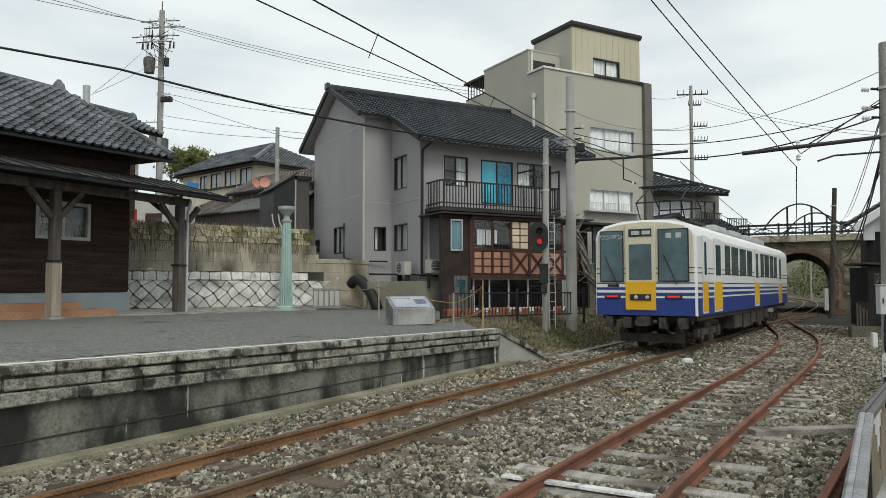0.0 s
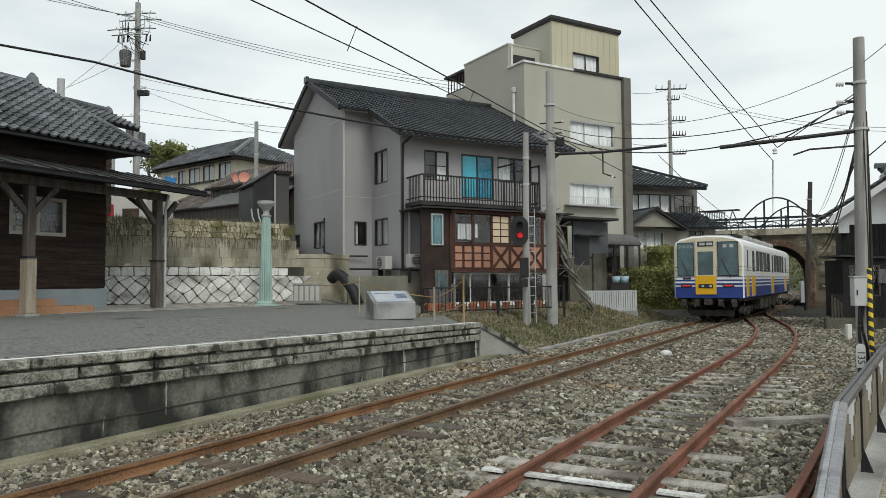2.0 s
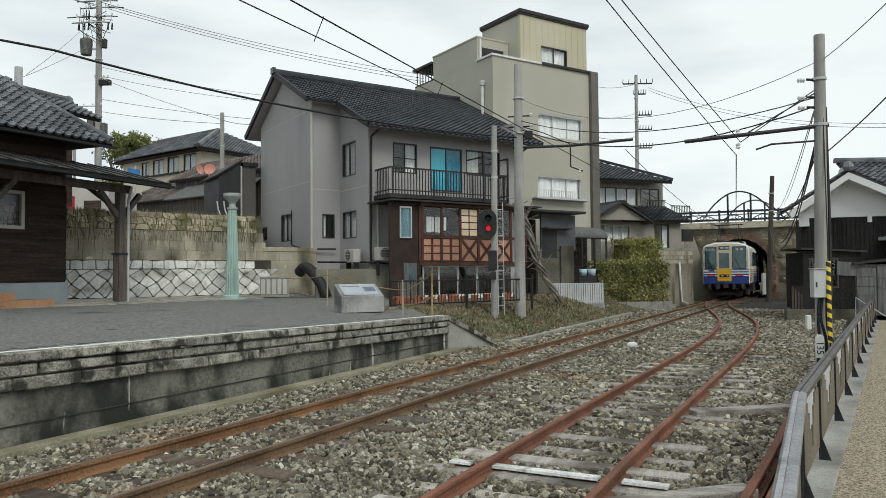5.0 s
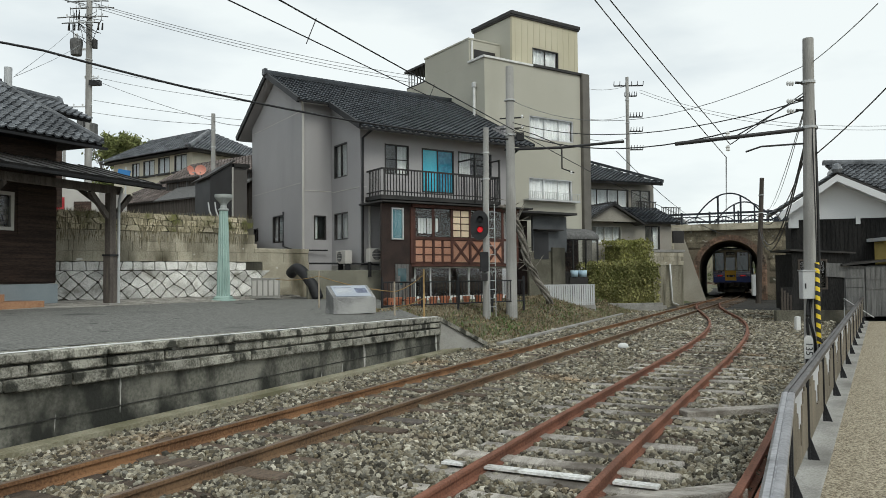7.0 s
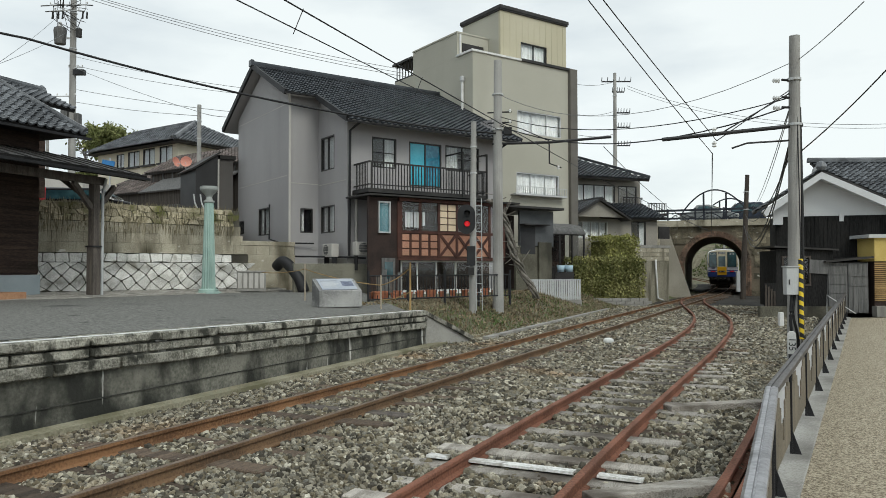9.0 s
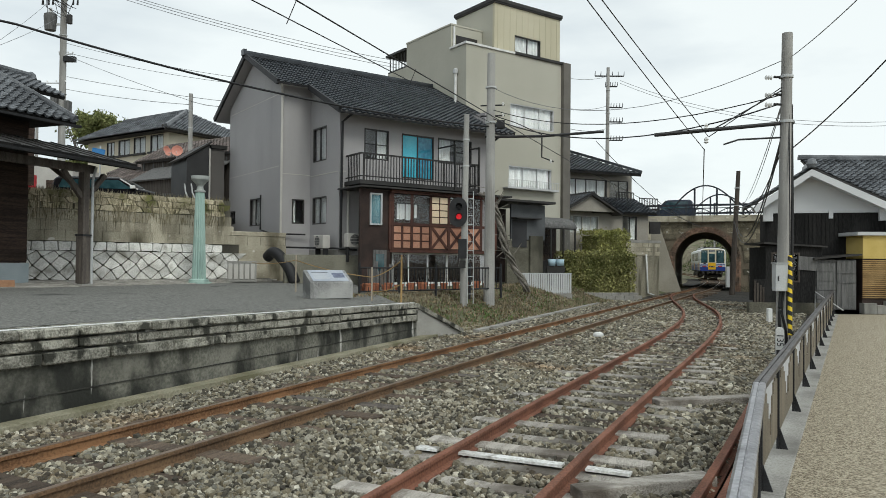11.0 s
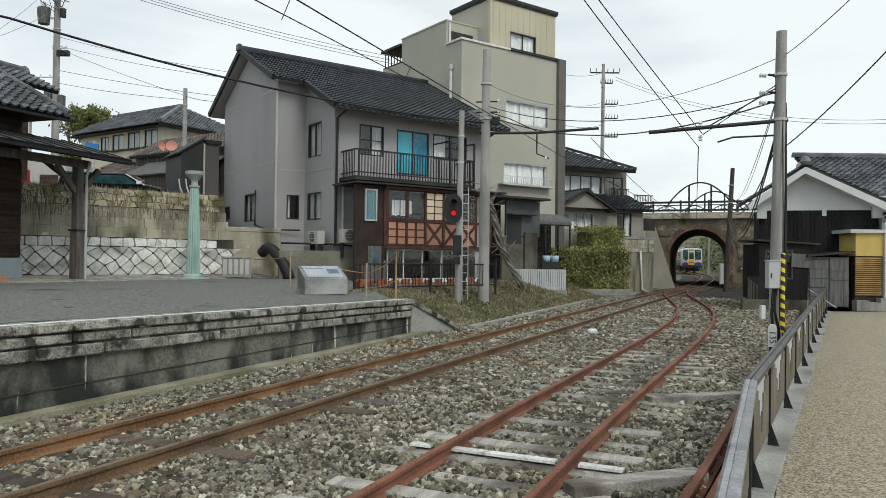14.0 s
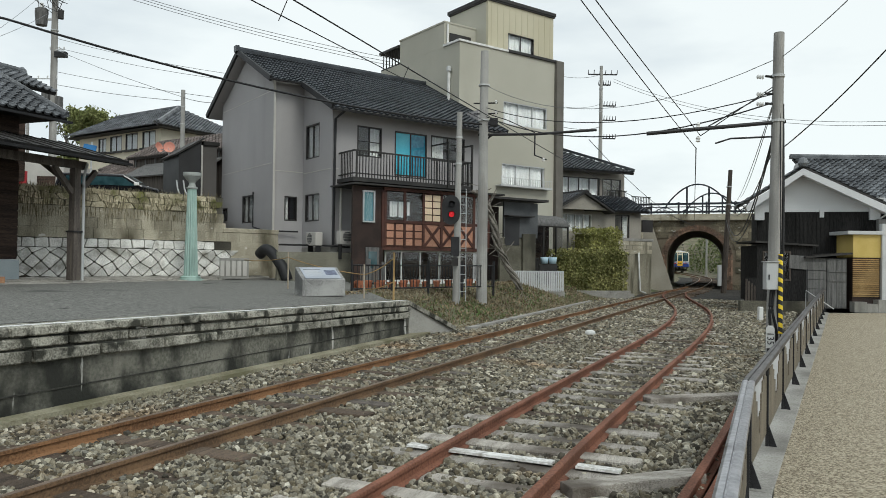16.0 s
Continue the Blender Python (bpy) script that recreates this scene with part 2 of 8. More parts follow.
m_bark = M("bark", (0.1, 0.09, 0.075), (0.27, 0.245, 0.215), 0.95, s1=4, s2=30, bump=0.8)
m_pole = M("concrete_pole", (0.3, 0.295, 0.28), (0.4, 0.392, 0.37), 0.9, s1=1.2, s2=50, bump=0.2, stain=((0.2, 0.19, 0.175), 1.0, (3, 3, 0.3), 0.52, 0.75))
m_poledark = M("creosote_pole", (0.045, 0.036, 0.03), (0.09, 0.075, 0.062), 0.9, s1=2, s2=30, bump=0.4, stretch=(4, 4, 0.4))
m_wire = M("black_cable", (0.012, 0.012, 0.013), (0.02, 0.02, 0.021), 0.6, bump=0)
m_wiregrey = M("grey_cable", (0.16, 0.165, 0.17), (0.2, 0.205, 0.21), 0.6, bump=0)
m_insul = M("porcelain", (0.7, 0.7, 0.68), (0.8, 0.8, 0.78), 0.3, bump=0)
m_green = M("verdigris_paint", (0.3, 0.43, 0.39), (0.4, 0.53, 0.48), 0.6, s1=2, s2=40, bump=0.15, stain=((0.22, 0.3, 0.27), 1.5, (3, 3, 0.4), 0.52, 0.7))
m_red = M("red_lens", (0.75, 0.02, 0.03), (0.85, 0.03, 0.04), 0.3, bump=0, emit=0.5)
m_grey = M("grey_paint", (0.45, 0.46, 0.46), (0.55, 0.56, 0.56), 0.6, s1=1, s2=50, bump=0.1)
m_yellow = M("yellow_paint", (0.75, 0.52, 0.02), (0.85, 0.6, 0.04), 0.6, s1=2, s2=50, bump=0.1)
m_terracotta = M("terracotta", (0.34, 0.12, 0.065), (0.47, 0.19, 0.105), 0.85, s1=3, s2=40, bump=0.2, rnd=0.15)
m_brick = M("arch_brick", (0.15, 0.095, 0.065), (0.29, 0.185, 0.13), 0.9, s1=2, s2=30, bump=0.6, rnd=0.35, stain=((0.09, 0.075, 0.06), 1.0, (1, 1, 1), 0.5, 0.66))
m_sandstone = M("arch_sandstone", (0.105, 0.09, 0.06), (0.27, 0.235, 0.165), 0.92, s1=1.6, s2=22, bump=0.8, rnd=0.3, stain=((0.065, 0.06, 0.042), 0.8, (1, 1, 0.5), 0.5, 0.62), stain2=((0.4, 0.38, 0.33), 3.0, (1, 1, 1.5), 0.64, 0.69))
m_steel_bl = M("blue_grey_steel", (0.022, 0.025, 0.033), (0.04, 0.045, 0.055), 0.7, bump=0.05, spec=0.2)
m_buttress = M("smooth_concrete", (0.25, 0.23, 0.185), (0.35, 0.325, 0.27), 0.92, s1=0.6, s2=30, bump=0.3, stain=((0.16, 0.148, 0.115), 0.7, (1, 1, 0.3), 0.5, 0.72))
m_cream = M("cream_house_wall", (0.58, 0.535, 0.42), (0.69, 0.64, 0.52), 0.9, s1=0.5, s2=40, bump=0.2)
m_white = M("white_plaster", (0.54, 0.55, 0.56), (0.66, 0.67, 0.68), 0.85, s1=0.5, s2=40, bump=0.12, stain=((0.44, 0.44, 0.43), 0.8, (1, 1, 0.3), 0.55, 0.75))
m_shedwood = M("grey_shed_board", (0.085, 0.085, 0.083), (0.17, 0.168, 0.163), 0.92, s1=2, s2=30, bump=0.5, stretch=(6, 6, 0.5))
m_ochre = M("ochre_plaster", (0.5, 0.37, 0.11), (0.6, 0.46, 0.16), 0.9, s1=2, s2=30, bump=0.3)
m_bamboo = M("brown_lath", (0.24, 0.15, 0.06), (0.4, 0.27, 0.12), 0.85, s1=2, s2=30, bump=0.4, rnd=0.25)
t_white = M("train_white", (0.74, 0.74, 0.72), (0.8, 0.8, 0.78), 0.35, s1=0.6, s2=30, bump=0.03)
t_cream = M("train_cream", (0.62, 0.57, 0.42), (0.7, 0.65, 0.5), 0.4, s1=0.6, s2=30, bump=0.03)
t_blue = M("train_blue", (0.02, 0.045, 0.22), (0.03, 0.06, 0.27), 0.35, s1=0.6, s2=30, bump=0.03)
t_yellow = M("train_yellow", (0.75, 0.4, 0.01), (0.82, 0.47, 0.02), 0.4, s1=0.6, s2=30, bump=0.03)
# opaque pane; uneven teal base colour stands in for reflected sky
t_glass = M("train_glass", (0.02, 0.05, 0.06), (0.05, 0.11, 0.125), 0.05, s1=0.7, s2=3, bump=0, spec=0.8)
t_under = M("train_underframe", (0.035, 0.031, 0.027), (0.085, 0.073, 0.06), 0.85, s1=3, s2=30, bump=0.4)
t_roof = M("train_roof", (0.4, 0.4, 0.39), (0.5, 0.5, 0.48), 0.7, s1=1, s2=30, bump=0.1)
m_sign = M("sign_face", (0.3, 0.33, 0.38), (0.42, 0.45, 0.5), 0.3, bump=0.02)
m_ink = M("dark_print", (0.02, 0.02, 0.022), (0.035, 0.035, 0.037), 0.6, bump=0)
m_bluebox = M("blue_plastic", (0.03, 0.16, 0.42), (0.05, 0.22, 0.5), 0.5, bump=0.03)


# ---- builders ----
def mb():
    return bmesh.new()


def box(bm, x0, x1, y0, y1, z0, z1, m=None):
    vs = [Vector((x, y, z)) for z in (z0, z1) for y in (y0, y1) for x in (x0, x1)]
    if m is not None:
        vs = [m @ p for p in vs]
    vs = [bm.verts.new(p) for p in vs]
    for f in ((0, 2, 3, 1), (4, 5, 7, 6), (0, 1, 5, 4), (2, 6, 7, 3), (0, 4, 6, 2), (1, 3, 7, 5)):
        bm.faces.new([vs[i] for i in f])
    return bm


def cyl(bm, p0, p1, r0, r1=None, n=10):
    r1 = r0 if r1 is None else r1
    p0, p1 = Vector(p0), Vector(p1)
    q = (p1 - p0).to_track_quat("Z", "Y").to_matrix()
    rings = []
    for p, r in ((p0, r0), (p1, r1)):
        rings.append([bm.verts.new(p + q @ Vector((math.cos(2 * math.pi * i / n) * r, math.sin(2 * math.pi * i / n) * r, 0))) for i in range(n)])
    for i in range(n):
        j = (i + 1) % n
        bm.faces.new((rings[0][i], rings[0][j], rings[1][j], rings[1][i]))
    bm.faces.new(rings[0][::-1])
    bm.faces.new(rings[1])
    return bm


def lathe(bm, x, y, prof, n=16):
    """A turned form about the upright through x, y: prof rows are (radius, z)."""
    rings = [[bm.verts.new((x + r * math.cos(2 * math.pi * i / n), y + r * math.sin(2 * math.pi * i / n), z)) for i in range(n)] for r, z in prof]
    for a, b in zip(rings, rings[1:]):
        for i in range(n):
            j = (i + 1) % n
            bm.faces.new((a[i], a[j], b[j], b[i]))
    bm.faces.new(rings[0][::-1])
    bm.faces.new(rings[-1])
    return bm


def prism(bm, pts, z0, z1, m=None):
    """A polygon of (x, y) drawn up from z0 to z1."""
    lo = [Vector((x, y, z0)) for x, y in pts]
    hi = [Vector((x, y, z1)) for x, y in pts]
    if m is not None:
        lo, hi = [m @ p for p in lo], [m @ p for p in hi]
    lo, hi = [bm.verts.new(p) for p in lo], [bm.verts.new(p) for p in hi]
    k = len(pts)
    for i in range(k):
        bm.faces.new((lo[i], lo[(i + 1) % k], hi[(i + 1) % k], hi[i]))
    bm.faces.new(lo[::-1])
    bm.faces.new(hi)
    return bm


def sweep(bm, pts, prof):
    """A closed profile of (side, up) carried along a path of points."""
    rings = []
    for i, p in enumerate(pts):
        a, b = Vector(pts[max(i - 1, 0)]), Vector(pts[min(i + 1, len(pts) - 1)])
        d = (b - a).normalized()
        side = d.cross(Vector((0, 0, 1)) if abs(d.z) < 0.999 else Vector((0, 1, 0))).normalized()
        up = side.cross(d)
        rings.append([bm.verts.new(Vector(p) + side * s + up * h) for s, h in prof])
    k = len(prof)
    for a, b in zip(rings, rings[1:]):
        for i in range(k):
            bm.faces.new((a[i], b[i], b[(i + 1) % k], a[(i + 1) % k]))
    bm.faces.new(rings[0])
    bm.faces.new(rings[-1][::-1])
    return bm


def tube(bm, pts, r, n=6):
    return sweep(bm, pts, [(math.cos(2 * math.pi * i / n) * r, math.sin(2 * math.pi * i / n) * r) for i in range(n)])


def mesh_of(bm, name, material, smooth=False):
    bmesh.ops.recalc_face_normals(bm, faces=bm.faces)
    me = bpy.data.meshes.new(name)
    bm.to_mesh(me)
    bm.free()
    me.materials.append(material)
    if smooth:
        me.shade_smooth()
    return me


def part(name, bm, material, parent, label="", smooth=False, bevel=0.0):
    ob = new(name, mesh_of(bm, name, material, smooth))
    ob.parent = parent
    if bevel:
        bv = ob.modifiers.new("bevel", "BEVEL")
        bv.width, bv.segments, bv.limit_method = bevel, 2, "ANGLE"
    return tagged(ob, label)


def thing(name, label, category, group="", m=None, kind=""):
    ob = new(name)
    ob.empty_display_size = 0.2
    if m is not None:
        ob.matrix_world = m
    return tagged(ob, label, category, group, kind)


def single(name, bm, material, label, category, group="", kind="", m=None, smooth=False, bevel=0.0):
    ob = new(name, mesh_of(bm, name, material, smooth))
    if m is not None:
        ob.matrix_world = m
    if bevel:
        bv = ob.modifiers.new("bevel", "BEVEL")
        bv.width, bv.segments, bv.limit_method = bevel, 2, "ANGLE"
    return tagged(ob, label, category, group, kind)


def from_arrays(name, verts, faces, material):
    me = bpy.data.meshes.new(name)
    me.from_pydata(verts, [], faces)
    me.materials.append(material)
    return me


def heading(x, y, z, deg):
    """A frame whose x axis runs along a compass heading (0 is +y, 90 is +x) and whose y axis points to its left."""
    return pose(x, y, z, 0, 0, 90 - deg)


def wall_holes(bm, w0, w1, z0, z1, t0, t1, holes, flip=False):
    """One wall along x from w0 to w1, t0 to t1 thick, with rectangular holes (x0, x1, z0, z1). flip: along y instead."""
    xs = sorted({w0, w1, *[h[0] for h in holes], *[h[1] for h in holes]})
    zs = sorted({z0, z1, *[h[2] for h in holes], *[h[3] for h in holes]})
    pts = {}

    def v(i, j, k):
        if (i, j, k) not in pts:
            x, t, z = xs[i], (t0, t1)[k], zs[j]
            pts[i, j, k] = bm.verts.new((t, x, z) if flip else (x, t, z))
        return pts[i, j, k]

    nx, nz = len(xs) - 1, len(zs) - 1

    def solid(i, j):
        if not (0 <= i < nx and 0 <= j < nz):
            return False
        cx, cz = (xs[i] + xs[i + 1]) / 2, (zs[j] + zs[j + 1]) / 2
        return not any(h[0] < cx < h[1] and h[2] < cz < h[3] for h in holes)

    for i in range(nx):
        for j in range(nz):
            if solid(i, j):
                for k in (0, 1):
                    bm.faces.new((v(i, j, k), v(i + 1, j, k), v(i + 1, j + 1, k), v(i, j + 1, k)))
                for di, dj, a, b in ((-1, 0, (i, j), (i, j + 1)), (1, 0, (i + 1, j), (i + 1, j + 1)), (0, -1, (i, j), (i + 1, j)), (0, 1, (i, j + 1), (i + 1, j + 1))):
                    if not solid(i + di, j + dj):
                        bm.faces.new((v(*a, 0), v(*b, 0), v(*b, 1), v(*a, 1)))
    return bm


def cell_stones(name, parent, lattice, shrink, proud, materials, rng):
    """Fitted stones: each cell is a list of corner keys into the lattice, drawn in a little and set proud of the wall's face."""
    corners, cells = lattice
    for cell in cells:
        pts = [corners[c] for c in cell]
        cx, cz = sum(p[0] for p in pts) / len(pts), sum(p[1] for p in pts) / len(pts)
        area = abs(sum(a[0] * b[1] - b[0] * a[1] for a, b in zip(pts, pts[1:] + pts[:1]))) / 2
        if area < 0.006:
            continue
        bm = mb()
        d = proud * rng.uniform(0.6, 1.3)
        f, b = [], []
        for k, (x, z) in enumerate(pts):
            x2, z2 = pts[(k + 1) % len(pts)]
            for q in (0.09, 0.91):
                px, pz = x + (x2 - x) * q, z + (z2 - z) * q
                f.append(bm.verts.new((cx + (px - cx) * (shrink - 0.04), -d * rng.uniform(0.85, 1.1), cz + (pz - cz) * (shrink - 0.04))))
                b.append(bm.verts.new((cx + (px - cx) * shrink, 0.01, cz + (pz - cz) * shrink)))
        bm.faces.new(f)
        n_ = len(f)
        for k in range(n_):
            bm.faces.new((f[k], b[k], b[(k + 1) % n_], f[(k + 1) % n_]))
        part(name, bm, materials[rng.randrange(len(materials))], parent)


def window(parent, m, w, h, cols=2, curtain=True, frame_mat=None, fw=0.05, film=None, rows=1, bars=()):
    """A sliding window in its opening: m is the lower left corner of the opening, x along, y inwards."""
    frame_mat = frame_mat or m_frame
    win = new("window")
    win.parent = parent
    win.matrix_local = m
    bm = mb()
    box(bm, 0, fw, -0.03, 0.07, 0, h)
    box(bm, w - fw, w, -0.03, 0.07, 0, h)
    box(bm, fw, w - fw, -0.03, 0.07, 0, fw)
    box(bm, fw, w - fw, -0.03, 0.07, h - fw, h)
    for i in range(1, cols):
        box(bm, w * i / cols - fw * 0.4, w * i / cols + fw * 0.4, -0.01, 0.06, fw, h - fw)
    for i in range(1, rows):
        box(bm, fw, w - fw, -0.008, 0.05, h * i / rows - fw * 0.3, h * i / rows + fw * 0.3)
    part("window_frame", bm, frame_mat, win)
    for i in range(cols):
        bm = mb()
        box(bm, w * i / cols + fw * 0.5, w * (i + 1) / cols - fw * 0.5, 0.02, 0.026, fw * 0.9, h - fw * 0.9)
        p = part("pane", bm, (film, m_bluefilm_reflect)[i % 2] if film else m_glass, win)
        p.visible_shadow = False
    if curtain:
        bm = mb()
        n = 24
        spans = {True: ((0.02, 0.98),), "right": ((0.52, 0.98),), "left": ((0.02, 0.42),), "sides": ((0.02, 0.3), (0.72, 0.98))}[curtain]
        for a, b in spans:
            prev = None
            for i in range(n + 1):
                x = w * (a + (b - a) * i / n)
                y = 0.13 + 0.025 * math.sin(i * 1.9)
                cur = (bm.verts.new((x, y, 0.03)), bm.verts.new((x, y, h - 0.03)))
                if prev:
                    bm.faces.new((prev[0], cur[0], cur[1], prev[1]))
                prev = cur
        part("curtain", bm, m_curtain, win)
    return win


def tile_roof(name, m, width, length, material, parent, tw=0.27, course=0.25, keep=None, label=""):
    """Wavy pantiles over a plane: x along the eave, y up the slope. keep(x, y) masks hips and valleys."""
    nc, nr = max(1, round(width / tw)), max(1, round(length / course))
    tw, course = width / nc, length / nr
    wave = [(0.0, 0.0), (0.18, -0.03), (0.42, -0.038), (0.66, -0.018), (0.82, 0.032), (0.94, 0.036), (1.0, 0.0)]
    verts, faces = [], []
    for r in range(nr):
        for c in range(nc):
            if keep and not keep((c + 0.5) * tw, (r + 0.5) * course):
                continue
            k = len(verts)
            for fx, fz in wave:
                x = (c + fx) * tw
                verts.append(m @ Vector((x, r * course - 0.02, fz + 0.075)))
                verts.append(m @ Vector((x, (r + 1) * course + 0.01, fz + 0.012)))
                verts.append(m @ Vector((x, r * course - 0.02, fz + 0.015)))
            for i in range(len(wave) - 1):
                a, b = k + i * 3, k + (i + 1) * 3
                faces += [(a, b, b + 1, a + 1), (a + 2, b + 2, b, a)]
    ob = new(name, from_arrays(name, [tuple(p) for p in verts], faces, material))
    ob.parent = parent
    return tagged(ob, label, kind="stuff")


def wire(p0, p1, sag, r=0.012, material=None, label="black overhead cable hung between poles", n=14):
    p0, p1 = Vector(p0), Vector(p1)
    pts = []
    for i in range(n + 1):
        f = i / n
        p = p0.lerp(p1, f)
        p.z -= sag * 4 * f * (1 - f)
        pts.append(p)
    return single("overhead_cable", tube(mb(), pts, r, 5), material or m_wire, label, "cable", "overhead cables")


def leaf_cloud(name, spots, size, material, rng, flat=0.5):
    """Many small leaves, each a bent pair of triangles, at the given spots."""
    verts, faces = [], []
    for p in spots:
        q = Euler((rng.uniform(-1.3, 1.3), rng.uniform(-1.3, 1.3), rng.uniform(0, 6.3))).to_matrix()
        s = size * rng.uniform(0.6, 1.4)
        k = len(verts)
        for c in ((-s, 0, 0), (0, -s * flat, s * 0.15), (s, 0, 0), (0, s * flat, s * 0.15)):
            verts.append(tuple(Vector(p) + q @ Vector(c)))
        faces.append((k, k + 1, k + 2, k + 3))
    return from_arrays(name, verts, faces, material)


def path_points(ctrl, step):
    """Points at even steps along a smooth curve through the control points."""
    pts = [Vector(c).to_3d() if len(c) == 2 else Vector(c) for c in ctrl]
    out = []
    for i in range(len(pts) - 1):
        a, b, c, d = pts[max(i - 1, 0)], pts[i], pts[i + 1], pts[min(i + 2, len(pts) - 1)]
        for k in range(40):
            t = k / 40
            out.append(0.5 * ((2 * b) + (c - a) * t + (2 * a - 5 * b + 4 * c - d) * t * t + (3 * b - a - 3 * c + d) * t ** 3))
    out.append(pts[-1])
    even, acc = [out[0]], 0.0
    for a, b in zip(out, out[1:]):
        d = (b - a).length
        while acc + d >= step:
            f = (step - acc) / d
            a = a.lerp(b, f)
            even.append(a)
            d, acc = (b - a).length, 0.0
        acc += d
    return even


# ---- ground, tracks, platform, path ----
US, UN = Vector((0.4384, 0.8988, 0)), Vector((0.8988, -0.4384, 0))


def sn(s, n, z=0.0):
    """A point from the distance along the tracks' general line, to its right, and its height."""
    return US * s + UN * n + Vector((0, 0, z))


def smooth(a, b, x):
    t = min(1, max(0, (x - a) / (b - a)))
    return t * t * (3 - 2 * t)


MAIN = [(-9.1, -6.6), (-4.93, 2.4), (-2.84, 6.95), (1.37, 16.02), (5.61, 25.08), (9.87, 34.13), (13.2, 41.2), (17.6, 50.6), (23.6, 65.3),
        (27.9, 77.0), (31.2, 88.0), (35.1, 104.0), (38.4, 117.0), (42.2, 135.0), (44.0, 150.0)]
MAIN_PTS = path_points(MAIN, 0.5)


def main_n(s):
    return -5.48 - 0.024 * s + 0.000247 * s * s - 0.000002 * s ** 3


def side_n(s):
    near = -1.965 - 0.0976 * s + 0.00751 * s * s - 0.000212 * s ** 3
    if s <= 29:
        return near
    a, b = near_29, main_n(45)
    t = (s - 29) / 16
    h00, h10, h01, h11 = 2 * t ** 3 - 3 * t * t + 1, t ** 3 - 2 * t * t + t, -2 * t ** 3 + 3 * t * t, t ** 3 - t * t
    return h00 * a + h10 * 16 * -0.2 + h01 * b + h11 * 16 * -0.02


near_29 = -1.965 - 0.0976 * 29 + 0.00751 * 29 * 29 - 0.000212 * 29 ** 3
SIDE_PTS = [sn(s * 0.5, side_n(s * 0.5)) for s in range(-8, 88)]

bm = mb()
box(bm, -900, 900, -300, 1500, -1.2, -0.42)
single("ground", bm, m_ground, "bare brown earth under and around the railway", "ground", kind="structure")

# the ballast bed, slightly uneven
bm = mb()
grid = {}
for i in range(0, 201):
    for j in range(0, 45):
        s, n = -8 + i * 0.5, -8.6 + j * 0.25
        p = sn(s, n)
        if s > 40:
            k = min(range(len(MAIN_PTS)), key=lambda q: (MAIN_PTS[q] - p).length_squared) if j == 0 else k0
            k0 = k
            p = MAIN_PTS[min(k, len(MAIN_PTS) - 2)] + UN * (n + 6.0) + Vector((0, 0, 0))
        z = -0.17 + 0.04 * (noise.noise(p * 1.3)) + 0.02 * noise.noise(p * 6)
        grid[i, j] = bm.verts.new((p.x, p.y, z))
for i in range(200):
    for j in range(44):
        bm.faces.new((grid[i, j], grid[i, j + 1], grid[i + 1, j + 1], grid[i + 1, j]))
single("ballast_bed", bm, m_bed_shade, "crushed-stone ballast bed between the rails, coloured near black as shade between stones", "ballast", kind="structure", smooth=True)

RAIL = [(-0.06, -0.135), (0.06, -0.135), (0.06, -0.12), (0.012, -0.105), (0.01, -0.04), (0.033, -0.03), (0.034, -0.002), (0.026, 0.0), (-0.026, 0.0),
        (-0.034, -0.002), (-0.033, -0.03), (-0.01, -0.04), (-0.012, -0.105), (-0.06, -0.12)]


def offset(pts, d, dz=0.0):
    out = []
    for i, p in enumerate(pts):
        t = (pts[min(i + 1, len(pts) - 1)] - pts[max(i - 1, 0)]).normalized()
        out.append(p + t.cross(Vector((0, 0, 1))) * d + Vector((0, 0, dz)))
    return out


def sleeper_mesh(name, length, width, material):
    bm = mb()
    box(bm, -width / 2, width / 2, -length / 2, length / 2, -0.26, -0.098)
    bmesh.ops.bevel(bm, geom=bm.edges[:], offset=0.012, segments=1, affect="EDGES")
    return mesh_of(bm, name, material)


SLEEPERS = []


def track(label, pts, mats, sleep_mats, gap, count, rng, lift, skip=0):
    t = thing("railway_track", label, "railway track", "railway tracks")
    for d, mt in zip((-0.566, 0.566), mats):
        rail = part("rail", sweep(mb(), offset(pts, d), RAIL), mt, t)
        head = [(-0.027, 0.0005), (0.027, 0.0005), (0.027, 0.003), (-0.027, 0.003)]
        part("rail_head", sweep(mb(), offset(pts, d), head), mt if pts is SIDE_PTS else m_rail_head, rail, "worn brown rail head")
    meshes = [sleeper_mesh("sleeper", 2.1 + 0.1 * k, 0.2 + 0.01 * k, sleep_mats[k % len(sleep_mats)]) for k in range(6)]
    pitch = max(1, round(gap / 0.1))
    fine = path_points([tuple(p) for p in pts], gap)
    for i, p in enumerate(fine[:count]):
        d = fine[min(i + 1, len(fine) - 1)] - fine[max(i - 1, 0)]
        ob = new("sleeper", meshes[rng.randrange(6)])
        ob.parent = t
        ang = math.degrees(math.atan2(d.y, d.x)) + rng.uniform(-1.5, 1.5)
        SLEEPERS.append((p.x, p.y, pts is SIDE_PTS))
        ob.matrix_local = pose(p.x + rng.uniform(-0.02, 0.02), p.y, lift + rng.uniform(-0.025, 0.012), rng.uniform(-0.6, 0.6), 0, ang)
    return t


rng = random.Random(5)
track("rust-brown main line rails on dark half-buried wooden sleepers", MAIN_PTS, (m_rail, m_rail_dark), (m_sleeper_dark, m_sleeper_dark, m_sleeper_dark, m_post), 0.68, 150, rng, -0.004)
track("red-rusted siding rails on bleached grey wooden sleepers", SIDE_PTS, (m_rail_red, m_rail_red), (m_sleeper, m_sleeper, m_sleeper, m_sleeper_dark), 0.56, 74, rng, -0.004)

